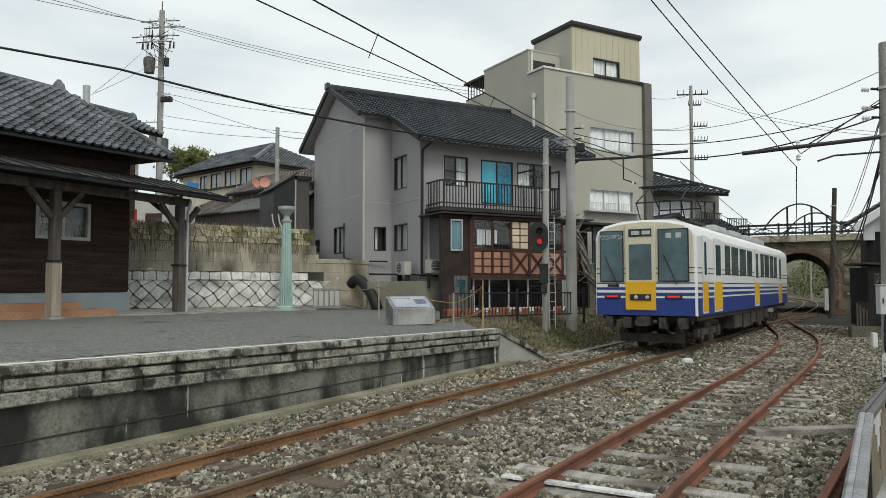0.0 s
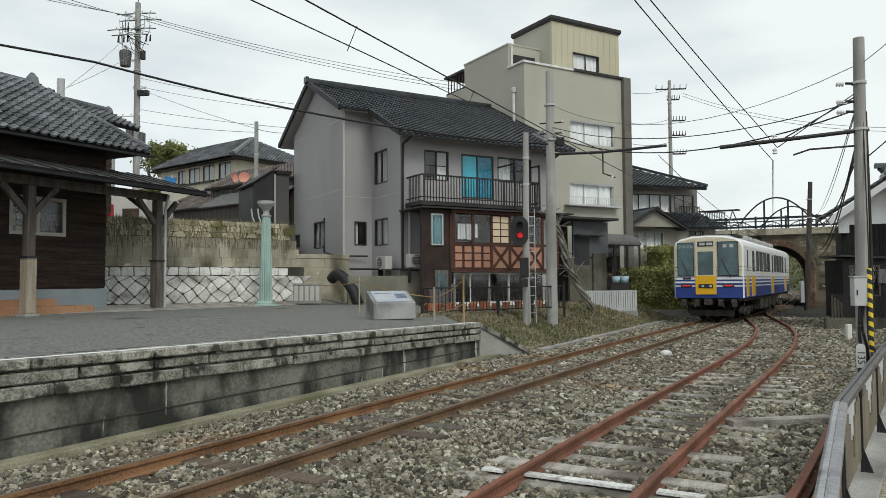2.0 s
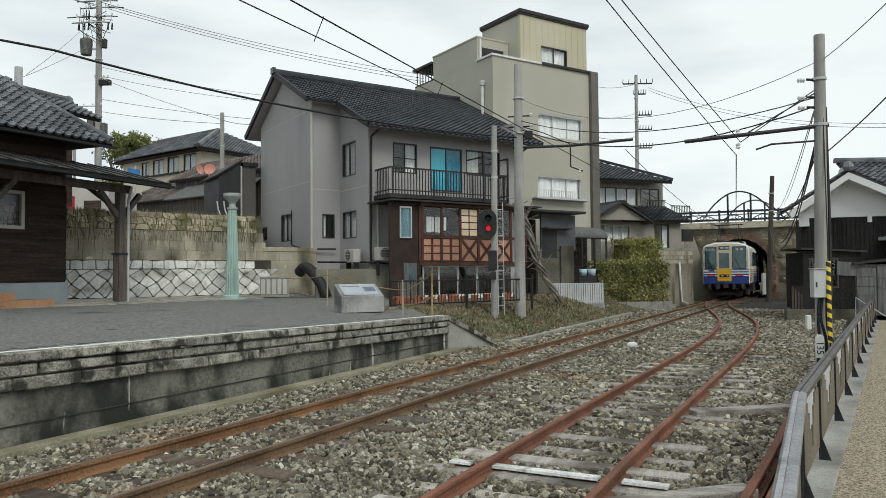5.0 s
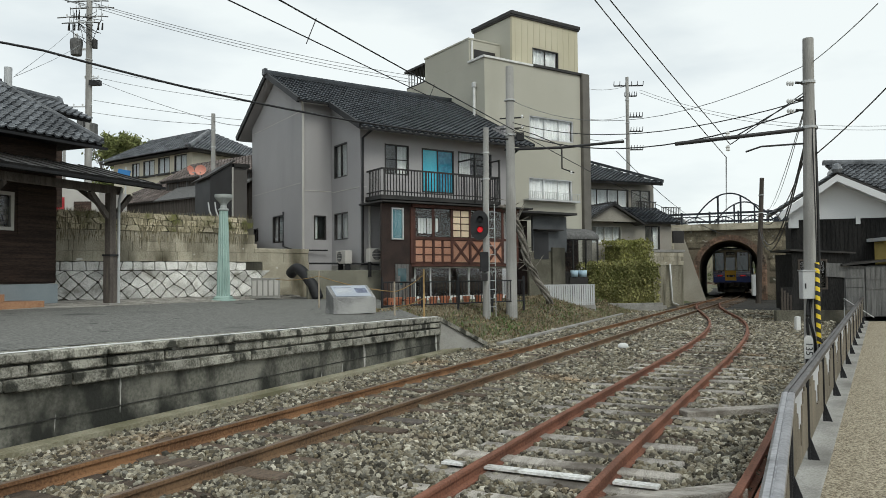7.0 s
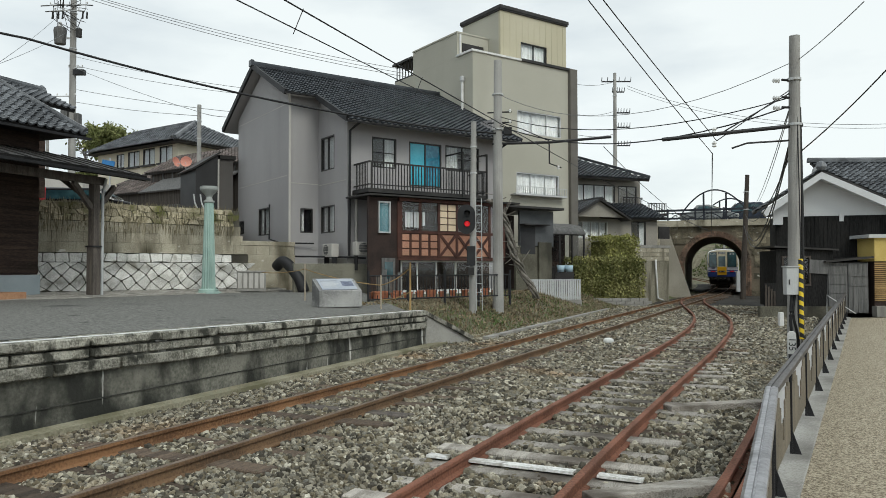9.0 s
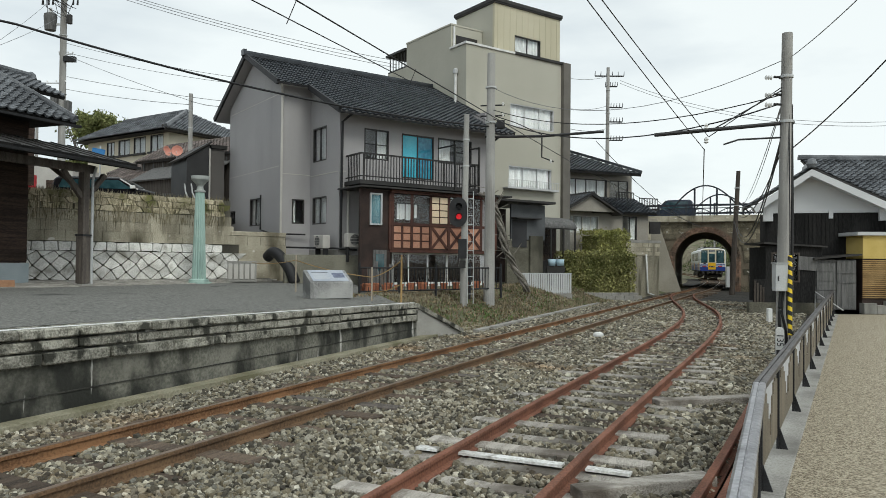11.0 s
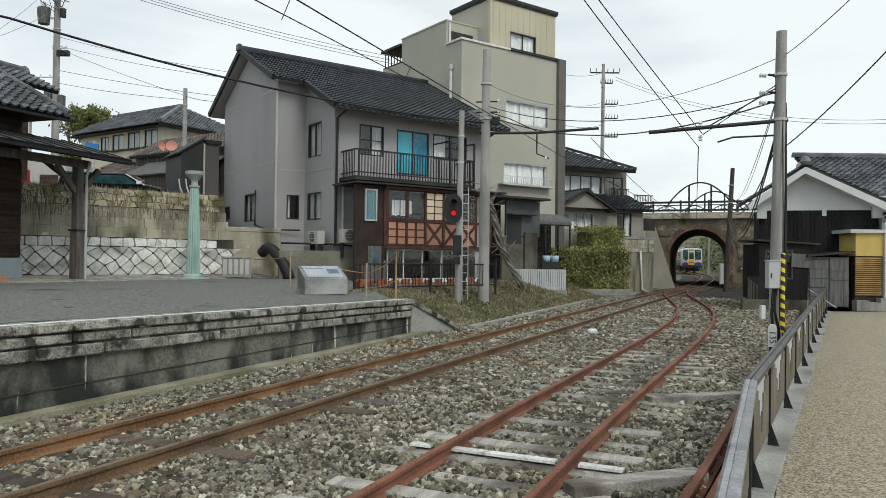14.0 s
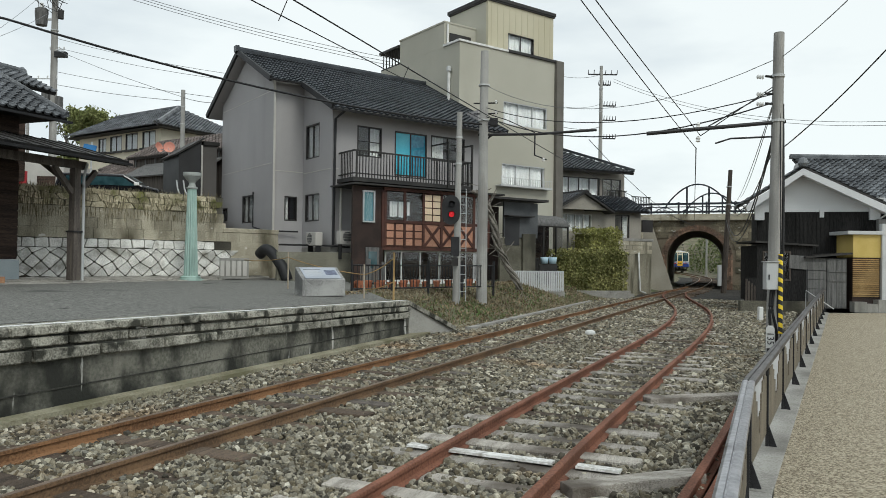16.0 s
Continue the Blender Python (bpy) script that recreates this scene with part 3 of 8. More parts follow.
# the disused third rail beside the fence, on long switch timbers
third = [sn(s, n) for s, n in ((-4, -1.4), (2, -0.95), (5.5, -0.72), (8.9, -0.61), (13.6, -0.53))]
t = thing("disused_rail", "red-rusted disused rail with a guard rail beside the fence", "rail")
tp = path_points([tuple(p) for p in third], 0.5)
part("rail", sweep(mb(), tp, RAIL), m_rail_red, t)
part("guard_rail", sweep(mb(), offset(tp, 0.16, -0.02), RAIL), m_rail_red, t)
for (x0, y0), (x1, y1) in (((2.62, 9.25), (4.0, 9.62)), ((0.97, 5.6), (2.15, 6.02)), ((0.2, 3.4), (1.2, 3.75))):
    a, b = Vector((x0, y0, -0.16)), Vector((x1, y1, -0.16))
    bm = sweep(mb(), [a, b], [(-0.1, 0), (0.1, 0), (0.1, 0.13), (-0.1, 0.13)])
    single("switch_timber", bm, m_sleeper, "weathered grey long switch timber on the ballast", "timber", "switch timbers", bevel=0.012)

k = min(range(len(SLEEPERS)), key=lambda q: (SLEEPERS[q][0] - 0.55) ** 2 + (SLEEPERS[q][1] - 6.2) ** 2)
x_, y_, _ = SLEEPERS[k]
bm = mb()
for a, b in ((-0.86, -0.66), (-0.47, 0.44), (0.63, 0.98)):
    sweep(bm, [Vector((x_ + a, y_ + 0.13 - 0.44 * a, 0)), Vector((x_ + b, y_ + 0.13 - 0.44 * b, 0))], [(-0.06, -0.09), (0.06, -0.09), (0.055, -0.068), (-0.055, -0.07)])
single("painted_sleeper_board", bm, M("flaking_white_paint", (0.5, 0.49, 0.46), (0.8, 0.8, 0.78), 0.85, s1=4, s2=40, bump=0.4, stain=((0.2, 0.18, 0.15), 5.0, (1, 1, 1), 0.58, 0.66)), "white-painted board on one siding sleeper", "board")

# loose stones
rng = np.random.default_rng(3)
N = 150000
s = 3.0 + 34 * rng.random(N * 2) ** 1.8
lo, hi = -7.38 - 0.045 * np.maximum(0, s - 5), -0.85 + 0.03 * s
n = lo + (hi - lo) * rng.random(N * 2)
mn, sd = np.array([main_n(q) for q in s]), np.array([side_n(q) for q in s])
ms, ss = np.array([main_n(q + 0.5) - main_n(q - 0.5) for q in s]), np.array([side_n(q + 0.5) - side_n(q - 0.5) for q in s])
ok = np.ones(N * 2, bool)
for c in (mn, sd):
    for d in (-0.566, 0.566):
        ok &= np.abs(n - c - d) > 0.08
for c, sl, side, half, share in ((mn, ms, False, 0.115, 0.93), (sd, ss, True, 0.125, 0.93)):
    at = np.sort(np.array([US.x * x + US.y * y for x, y, k in SLEEPERS if k == side]))
    at = at[at < 45]
    se = s + sl * (n - c)
    i = np.clip(np.searchsorted(at, se), 1, len(at) - 1)
    gap_ = np.minimum(np.abs(se - at[i - 1]), np.abs(se - at[i]))
    ok &= ~((np.abs(n - c) < 1.12) & (gap_ < half) & (rng.random(N * 2) < share))
s, n = s[ok][:N], n[ok][:N]
N = len(s)
order = np.argsort(s)
s, n = s[order], n[order]
size = (0.0125 + 0.0165 * rng.random(N) ** 1.6) * (1 + 0.022 * s)
q = rng.normal(size=(N, 4))
q /= np.linalg.norm(q, axis=1)[:, None]
w_, x_, y_, z_ = q.T
rot = np.stack([1 - 2 * (y_ ** 2 + z_ ** 2), 2 * (x_ * y_ - z_ * w_), 2 * (x_ * z_ + y_ * w_), 2 * (x_ * y_ + z_ * w_), 1 - 2 * (x_ ** 2 + z_ ** 2),
                2 * (y_ * z_ - x_ * w_), 2 * (x_ * z_ - y_ * w_), 2 * (y_ * z_ + x_ * w_), 1 - 2 * (x_ ** 2 + y_ ** 2)], 1).reshape(N, 3, 3)
ce = np.stack([US.x * s + UN.x * n, US.y * s + UN.y * n, -0.15 + 0.05 * (rng.random(N) - 0.3)], 1)
gold = (1 + 5 ** 0.5) / 2
twelve = np.array([p for a in (-1, 1) for b in (-gold, gold) for p in ((0, a, b), (a, b, 0), (b, 0, a))], float)
tris = [t for t in itertools.combinations(range(12), 3) if all(abs(np.linalg.norm(twelve[a] - twelve[b]) - 2) < 0.01 for a, b in itertools.combinations(t, 2))]
eight = np.array([[x, y, z] for z in (-1, 1) for y in (-1, 1) for x in (-1, 1)], float)
quads = [(0, 2, 3, 1), (4, 5, 7, 6), (0, 1, 5, 4), (2, 6, 7, 3), (0, 4, 6, 2), (1, 3, 7, 5)]
NEAR = 52000
for base, f0, a, b, wob in ((twelve / gold, tris, 0, NEAR, 0.62), (eight * 0.92, quads, NEAR, N, 0.5)):
    k = b - a
    v = base[None] * (1 + wob * (rng.random((k, len(base), 3)) - 0.5)) * (0.62 + 0.72 * rng.random((k, 1, 3)))
    v = np.einsum("nij,nkj->nki", rot[a:b], v) * size[a:b, None, None] + ce[a:b, None]
    faces = (np.array(f0)[None] + len(base) * np.arange(k)[:, None, None]).reshape(-1, len(f0[0]))
    ob = new("ballast_stones", from_arrays("ballast_stones", v.reshape(-1, 3).tolist(), faces.tolist(), m_stone))
    tagged(ob, "loose grey and tan crushed stones around the sleepers", "ballast", kind="stuff")
single("painted_marker_stone", lathe(mb(), 3.62, 17.7, [(0.1, -0.12), (0.13, -0.08), (0.12, -0.02), (0.06, 0.01)], 9), m_whitepaint, "white-painted round marker stone lying on the ballast", "stone", smooth=True)

# ---- platform ----
PD = Vector((0.3933, 0.9194, 0))
PL = Vector((-0.9194, 0.3933, 0))
P0 = Vector((-4.77, 7.84, 0))


def plat(s, d, z):
    """A point along the platform's edge, d metres in from it."""
    p = P0 + PD * s + PL * d
    return Vector((p.x, p.y, z))


def edge_z(s):
    return 0.9 - 0.0186 * s


S0, S1 = -14.0, 10.15
platform = thing("platform", "long low station platform with granite coping and asphalt top", "platform", kind="structure")
bm = mb()
for a, b in ((S0, 0), (0, S1)):
    q = [plat(a, 0.05, -0.4), plat(b, 0.05, -0.4), plat(b, 0.05, edge_z(b) - 0.02), plat(a, 0.05, edge_z(a) - 0.02)]
    r = [plat(a, 0.5, -0.4), plat(b, 0.5, -0.4), plat(b, 0.5, edge_z(b) - 0.02), plat(a, 0.5, edge_z(a) - 0.02)]
    q, r = [bm.verts.new(p) for p in q], [bm.verts.new(p) for p in r]
    bm.faces.new(q)
    bm.faces.new(r[::-1])
    for i in range(4):
        bm.faces.new((q[i], q[(i + 1) % 4], r[(i + 1) % 4], r[i]))
part("wall_face", bm, m_platwall, platform, "stained dark concrete platform wall")
bm = mb()
g = {}
for i in range(60):
    for j in range(26):
        s_, d_ = S0 + (S1 - S0) * i / 59, 0.42 + 24 * (j / 25) ** 1.6
        z = edge_z(s_) + (0.88 - edge_z(s_)) * smooth(0, 9, d_) + 0.006 * noise.noise(plat(s_, d_, 0) * 0.8) + 0.003
        g[i, j] = bm.verts.new(plat(s_, d_, z))
for i in range(59):
    for j in range(25):
        bm.faces.new((g[i, j], g[i + 1, j], g[i + 1, j + 1], g[i, j + 1]))
part("surface", bm, m_asphalt, platform, "worn dark grey asphalt", smooth=True)
bm = mb()
g = {}
for i in range(40):
    for j in range(40):
        s_ = S1 - 0.03 + 13 * i / 39
        d_ = 0.6 + max(0.0, (s_ - S1)) * 0.75 + 15 * j / 39
        z = edge_z(S1) + 0.001 + (0.88 - edge_z(S1)) * smooth(0, 9, d_) + 0.006 * noise.noise(plat(s_, d_, 0) * 0.8)
        g[i, j] = bm.verts.new(plat(s_, d_, z))
for i in range(39):
    for j in range(39):
        bm.faces.new((g[i, j], g[i + 1, j], g[i + 1, j + 1], g[i, j + 1]))
single("forecourt", bm, m_asphalt, "worn asphalt forecourt between the platform and the house", "pavement", kind="structure", smooth=True)
bm = mb()
sweep(bm, [plat(S0, 0.12, edge_z(S0) + 0.006), plat(S1, 0.12, edge_z(S1) + 0.006)], [(-0.05, -0.004), (0.05, -0.004), (0.05, 0), (-0.05, 0)])
part("edge_line", bm, m_whitepaint, platform, "thin worn white edge line")
part("joint_line", sweep(mb(), [plat(S0, 0.045, 0.16), plat(S1, 0.045, 0.1)], [(-0.006, -0.008), (0.006, -0.008), (0.006, 0.008), (-0.006, 0.008)]), m_joint, platform)
bm = sweep(mb(), [plat(S0, -0.14, -0.2), plat(S1 + 4, -0.14, -0.2)], [(-0.13, 0), (0.13, 0), (0.13, 0.13), (-0.13, 0.13)])
single("drain_kerb", bm, m_mosskerb, "pale concrete kerb strip along the platform foot", "kerb", kind="structure")
# the sloping end of the platform
ends = [plat(S1, 0.02, 0), Vector((0.25, 18.1, 0)), Vector((-0.1, 18.5, 0)), plat(S1, 0.55, 0)]
bm = mb()
lo = [bm.verts.new((p.x, p.y, -0.4)) for p in ends]
hi = [bm.verts.new((p.x, p.y, z)) for p, z in zip(ends, (0.66, -0.02, -0.02, 0.66))]
bm.faces.new(lo[::-1])
bm.faces.new(hi)
for i in range(4):
    bm.faces.new((lo[i], lo[(i + 1) % 4], hi[(i + 1) % 4], hi[i]))
part("end_wall", bm, m_concrete, platform, "pale stained concrete ramp wall")

# granite coping in three courses
rng = random.Random(11)
for course, (top, h, proud) in enumerate(((0.0, 0.13, 0.05), (0.136, 0.135, 0.02), (0.276, 0.16, 0.035))):
    s_ = S0 + 0.4 * course
    while s_ < S1 - 0.05:
        ln = rng.uniform(0.72, 1.12)
        e = min(s_ + ln, S1 - (0.0 if course < 2 else 0.02))
        if e - s_ > 0.15:
            bm = mb()
            pr = proud + rng.uniform(-0.012, 0.012)
            za, zb = edge_z(s_) - top, edge_z(e) - top
            pts = [plat(s_ + 0.016, -pr, za), plat(e - 0.016, -pr, zb), plat(e - 0.016, 0.42, zb), plat(s_ + 0.016, 0.42, za)]
            up = [bm.verts.new(p) for p in pts]
            dn = [bm.verts.new(p - Vector((0, 0, h - rng.uniform(0.012, 0.034)))) for p in pts]
            bm.faces.new(up)
            bm.faces.new(dn[::-1])
            for i in range(4):
                bm.faces.new((up[i], dn[i], dn[(i + 1) % 4], up[(i + 1) % 4]))
            bmesh.ops.bevel(bm, geom=bm.edges[:], offset=0.014, segments=1, affect="EDGES")
            part("coping_stone", bm, m_coping, platform)
        s_ += ln
slope = sweep(mb(), [plat(S1, 0.1, 0.72), Vector((0.3, 18.15, 0.02))], [(-0.1, -0.1), (0.1, -0.1), (0.1, 0), (-0.1, 0)])
part("ramp_coping", slope, m_coping, platform, bevel=0.01)

# ---- grassy bank and yard ----
bank = {}
bm = mb()
for i in range(90):
    for j in range(60):
        s_, n_ = 15.3 + i * 0.5, -7.55 - j * 0.4
        p = sn(s_, n_)
        z = -0.2 + 0.95 * smooth(0, 3.6, -7.6 - n_)
        z += 0.05 * noise.noise(p * 0.9) + 0.03 * noise.noise(p * 4) * (1 - smooth(10.5, 11.5, -n_))
        bank[i, j] = bm.verts.new((p.x, p.y, z))
for i in range(89):
    for j in range(59):
        bm.faces.new((bank[i, j], bank[i + 1, j], bank[i + 1, j + 1], bank[i, j + 1]))
single("grass_bank", bm, m_grass, "rough grassy bank rising from the track to the yard", "grass bank", kind="structure", smooth=True)
rng = random.Random(8)
for name, mt, count, hgt, label in (("dry_grass", m_blade, 15000, 0.1, "tufts of dry straw-coloured grass on the bank"), ("green_grass", m_bladeg, 5500, 0.1, "fresh green weeds along the bank")):
    verts, faces = [], []
    for i in range(count):
        s_ = rng.uniform(15.6, 40)
        n_ = rng.uniform(-10.6, -7.7)
        p = sn(s_, n_)
        if noise.noise(p * 0.5 + Vector((0, 0, 7))) * (1 if name == "dry_grass" else -1) < -0.12:
            continue
        z = -0.2 + 0.95 * smooth(0, 3.6, -7.6 - n_)
        a, h = rng.uniform(0, 6.3), hgt * rng.uniform(0.5, 1.7)
        d = Vector((math.cos(a), math.sin(a), 0)) * 0.016
        lean = Vector((rng.uniform(-0.08, 0.08), rng.uniform(-0.08, 0.08), h))
        k = len(verts)
        verts += [tuple(p - d + Vector((0, 0, z))), tuple(p + d + Vector((0, 0, z))), tuple(p + lean + Vector((0, 0, z)))]
        faces.append((k, k + 1, k + 2))
    tagged(new(name, from_arrays(name, verts, faces, mt)), label, "grass", kind="stuff")

spots = []
for k in range(9000):
    s_, n_ = rng.uniform(15.6, 38), rng.uniform(-11.0, -7.6)
    p = sn(s_, n_)
    spots.append((p.x, p.y, -0.17 + 0.95 * smooth(0, 3.6, -7.6 - n_) + rng.uniform(0, 0.05)))
tagged(new("leaf_litter", leaf_cloud("leaf_litter", spots, 0.045, m_litter, rng)), "brown dead leaves and litter on the bank", "leaf litter", kind="stuff")

# ---- path and fence ----
FD = heading(2.39, 5.57, 0, 29.0)
bm = mb()
prism(bm, [(-14, -0.9), (-6, -0.4), (0.5, -0.14), (23.4, -0.14), (25.5, -3.0), (27, -30), (-14, -30)], -0.4, -0.06, FD)
single("path", bm, m_path, "tan resin-bound gravel footpath beside the railway", "path", kind="structure")
bm = mb()
box(bm, 0.0, 23.4, -0.15, 0.1, -0.4, -0.045, FD)
single("fence_kerb", bm, m_concrete, "grey concrete kerb under the fence", "kerb", kind="structure", bevel=0.01)
bm = mb()
FN = heading(0.482, 1.384, 0, 24.5)
box(bm, 0, 4.58, -0.15, 0.1, -0.4, -0.045, FN)
single("fence_kerb", bm, m_concrete, "grey concrete kerb under the fence", "kerb", kind="structure", bevel=0.01)
fence = thing("fence", "low black-posted fence with grey panels and a flat dark handrail", "fence", m=FD)
FZ = 0.78
bm = sweep(mb(), [Vector((0.0, 0.02, FZ)), Vector((23.3, 0.02, FZ))], [(-0.046, -0.03), (0.046, -0.03), (0.046, 0.012), (0.032, 0.02), (0.006, 0.022), (0.004, 0.014), (-0.004, 0.014), (-0.006, 0.022), (-0.032, 0.02), (-0.046, 0.012)])
part("handrail", bm, M("weathered_dark_handrail", (0.045, 0.04, 0.038), (0.13, 0.12, 0.115), 0.45, metal=0.3, s1=3, s2=25, bump=0.15), fence, "dark weathered flat handrail")
PITCH = 2.02
rng = random.Random(2)
m_panel = M("grey_screen_panel", (0.5, 0.51, 0.53), (0.58, 0.59, 0.61), 0.5, bump=0.02)
m_panelbrown = M("brown_screen_slat", (0.13, 0.11, 0.08), (0.2, 0.17, 0.125), 0.6, rnd=0.15, bump=0.05)
for i in range(-1, 12):
    x = 1.53 + i * PITCH if i >= 0 else 0.06
    bm = mb()
    box(bm, x - 0.02, x + 0.02, 0.004, 0.03, -0.045, FZ - 0.03)
    prism(bm, [(-0.07, -0.045), (0.003, -0.045), (0.003, 0.16)], x - 0.01, x + 0.01, Matrix(((0, 0, 1, 0), (1, 0, 0, 0), (0, 1, 0, 0), (0, 0, 0, 1))))
    part("post", bm, m_black, fence, "flat black steel post")
    if i < 11:
        bay = PITCH if i >= 0 else 1.47
        bm = mb()
        box(bm, x + 0.02, x + bay - 0.02, 0.034, 0.042, 0.12, FZ - 0.05)
        part("panel", bm, m_panel, fence, "pale grey screen panel")
        n_sl = 12
        for k in range(n_sl):
            a, b = x + 0.03 + k * (bay - 0.06) / n_sl, x + 0.03 + (k + 1) * (bay - 0.06) / n_sl
            top = 0.2 + 0.46 * abs(math.sin(math.pi * (k + 0.5 * (i % 2)) / n_sl * 1.5 + 0.6))
            bm = mb()
            box(bm, a, b - 0.002, 0.02, 0.033, 0.08, top)
            part("slat", bm, m_panelbrown, fence)

near_fence = thing("fence", "end bay of the low fence with a worn aluminium handrail", "fence", m=FN)
bm = sweep(mb(), [Vector((0.0, 0.02, FZ)), Vector((4.59, 0.02, FZ))], [(-0.046, -0.03), (0.046, -0.03), (0.046, 0.012), (0.032, 0.02), (0.006, 0.022), (0.004, 0.014), (-0.004, 0.014), (-0.006, 0.022), (-0.032, 0.02), (-0.046, 0.012)])
part("handrail", bm, m_handrail, near_fence)
for i in range(3):
    x = 0.5 + i * 1.9
    bm = mb()
    box(bm, x - 0.02, x + 0.02, 0.004, 0.03, -0.045, FZ - 0.03)
    part("post", bm, m_black, near_fence, "flat black steel post")
    if i < 2:
        part("panel", box(mb(), x + 0.02, x + 1.88, 0.034, 0.042, 0.12, FZ - 0.05), m_panel, near_fence)
        for k in range(10):
            a = x + 0.03 + k * 0.187
            part("slat", box(mb(), a, a + 0.184, 0.02, 0.033, 0.08, 0.55 - 0.12 * (k % 3)), m_panelbrown, near_fence)

trough = [sn(q * 0.5, main_n(q * 0.5) - 1.72 - 0.012 * max(0, q - 34), -0.13) for q in range(34, 64)]
single("cable_trough", sweep(mb(), trough, [(-0.09, 0), (0.09, 0), (0.09, 0.09), (-0.09, 0.09)]), m_concrete, "pale concrete cable trough along the foot of the bank", "cable trough", kind="structure")

# ---- the grey house ----
HOUSE = heading(-4.2, 27.0, 0, 54)
ZB, ZE = 0.7, 7.35
house = thing("grey_house", "two-storey grey rendered house with a dark tiled gable roof", "house", m=HOUSE)
f_holes = [(1.05, 2.15, 5.62, 6.8), (2.74, 4.3, 5.0, 6.78), (4.5, 6.25, 5.75, 6.8)]
bm = wall_holes(mb(), 0, 7.25, ZB, ZE, 0, 0.16, f_holes)
part("wall", bm, m_housewall, house)
s_holes = [(1.1, 2.3, 5.6, 6.95), (1.05, 2.3, 3.12, 4.2)]
bm = wall_holes(mb(), 0.163, 2.7, ZB, ZE + 0.1, 0, 0.16, s_holes, flip=True)
prism(bm, [(0.163, ZE + 0.1), (2.7, ZE + 0.1), (2.7, 8.68)], 0, 0.16, Matrix(((0, 0, 1, 0), (1, 0, 0, 0), (0, 1, 0, 0), (0, 0, 0, 1))))
part("wall", bm, m_housewall, house)
bm = wall_holes(mb(), -1.23, 0.0, ZB, 8.62, 2.54, 2.7, [(-0.78, -0.24, 3.15, 4.13)])
part("wall", bm, m_housewall, house)
g_holes = [(4.66, 5.95, 3.13, 4.3), (7.75, 8.4, 3.3, 3.9)]
bm = wall_holes(mb(), 2.703, 8.6, ZB, 8.6, -1.23, -1.07, g_holes, flip=True)
prism(bm, [(2.703, 8.6), (8.6, 8.6), (5.65, 10.15)], -1.23, -1.07, Matrix(((0, 0, 1, 0), (1, 0, 0, 0), (0, 1, 0, 0), (0, 0, 0, 1))))
part("wall", bm, m_housewall, house)
bm = mb()
box(bm, -1.07, 7.25, 8.6, 8.76, ZB, 8.5)
box(bm, 7.09, 7.25, 0.163, 8.597, ZB, 8.2)
part("wall", bm, m_housewall, house)
bm = mb()
box(bm, 0.17, 7.08, 0.17, 8.55, 4.7, 4.85)
box(bm, 0.17, 7.08, 3.3, 3.42, 1.0, 8.0)
part("floor_slab", bm, m_concrete, house)
sx = pose(0, 0, 0, 0, 0, 0)
for (x0, x1, z0, z1), cur in zip(f_holes, ("right", False, "left")):
    if x0 == 2.74:
        window(house, pose(x0, 0.03, z0), x1 - x0, z1 - z0, 2, False, film=m_bluefilm, fw=0.06)
    else:
        window(house, pose(x0, 0.03, z0), x1 - x0, z1 - z0, 2, cur, rows=2 if x0 < 2 else 1)
for (y0, y1, z0, z1) in s_holes:
    window(house, pose(0.03, y1, z0, 0, 0, -90), y1 - y0, z1 - z0, 2, True)
window(house, pose(-0.78, 2.57, 3.15), 0.54, 0.98, 1, "left")
for (y0, y1, z0, z1) in g_holes:
    window(house, pose(-1.2, y1, z0, 0, 0, -90), y1 - y0, z1 - z0, 2, True)
# seams in the cladding and foundation band
for z in (5.42, 8.3):
    bm = mb()
    box(bm, -1.236, -1.23, 2.8, 8.5, z, z + 0.03)
    part("wall_seam", bm, m_trim, house)
bm = mb()
box(bm, -0.012, 0, 0.1, 2.5, 5.05, 5.08)
box(bm, -1.2, -0.02, 2.528, 2.54, 5.1, 5.13)
box(bm, 0.02, 0.26, -0.012, 0, 5.05, 5.08)
part("wall_seam", bm, m_trim, house)
bm = mb()
box(bm, -1.26, -1.231, 2.5, 8.6, ZB, 2.35)
box(bm, -0.03, -0.001, -0.03, 2.5, ZB, 2.1)
box(bm, -0.03, 0.3, -0.03, -0.001, ZB, 2.1)
part("foundation", bm, m_concrete, house)
# roof: front slope, rear slope, ridge, verges
SL = math.atan2(3.32, 6.55)
rl = 6.4 / math.cos(SL) + 0.05
front = pose(-0.35, -0.75, 7.2, math.degrees(math.atan2(3.2, 6.4)), 0, 0)
ln = math.hypot(3.2, 6.4)
roof = part("roof", box(mb(), 0, 8.3, 0, ln, -0.12, 0.0, front), m_housewall, house, "grey eaves boards")
tile_roof("roof_tiles", front, 8.3, ln, m_tile, roof)
gable_w = 1.37
ext = front @ pose(-gable_w + 0.12, 0, 0)
y_cut = (2.54 - 0.5 + 0.75) / math.cos(math.atan2(3.2, 6.4))
bm = box(mb(), 0, gable_w - 0.12, y_cut, ln, -0.12, 0.0, ext)
part("gable_roof", bm, m_housewall, roof)
tile_roof("roof_tiles", ext @ pose(0, y_cut, 0), gable_w - 0.12, ln - y_cut, m_tile, roof)
rear = pose(7.95, 5.65 + 3.95, 8.25, math.degrees(math.atan2(2.15, 3.95)), 0, 180)
lr = math.hypot(2.15, 3.95)
part("rear_roof", box(mb(), 0, 9.55, 0, lr, -0.12, 0.0, rear), m_housewall, roof)
tile_roof("roof_tiles", rear, 9.55, lr, m_tile, roof)
bm = mb()
prof = [(-0.14, -0.03), (0.14, -0.03), (0.14, 0.1), (0.08, 0.2), (-0.08, 0.2), (-0.14, 0.1)]
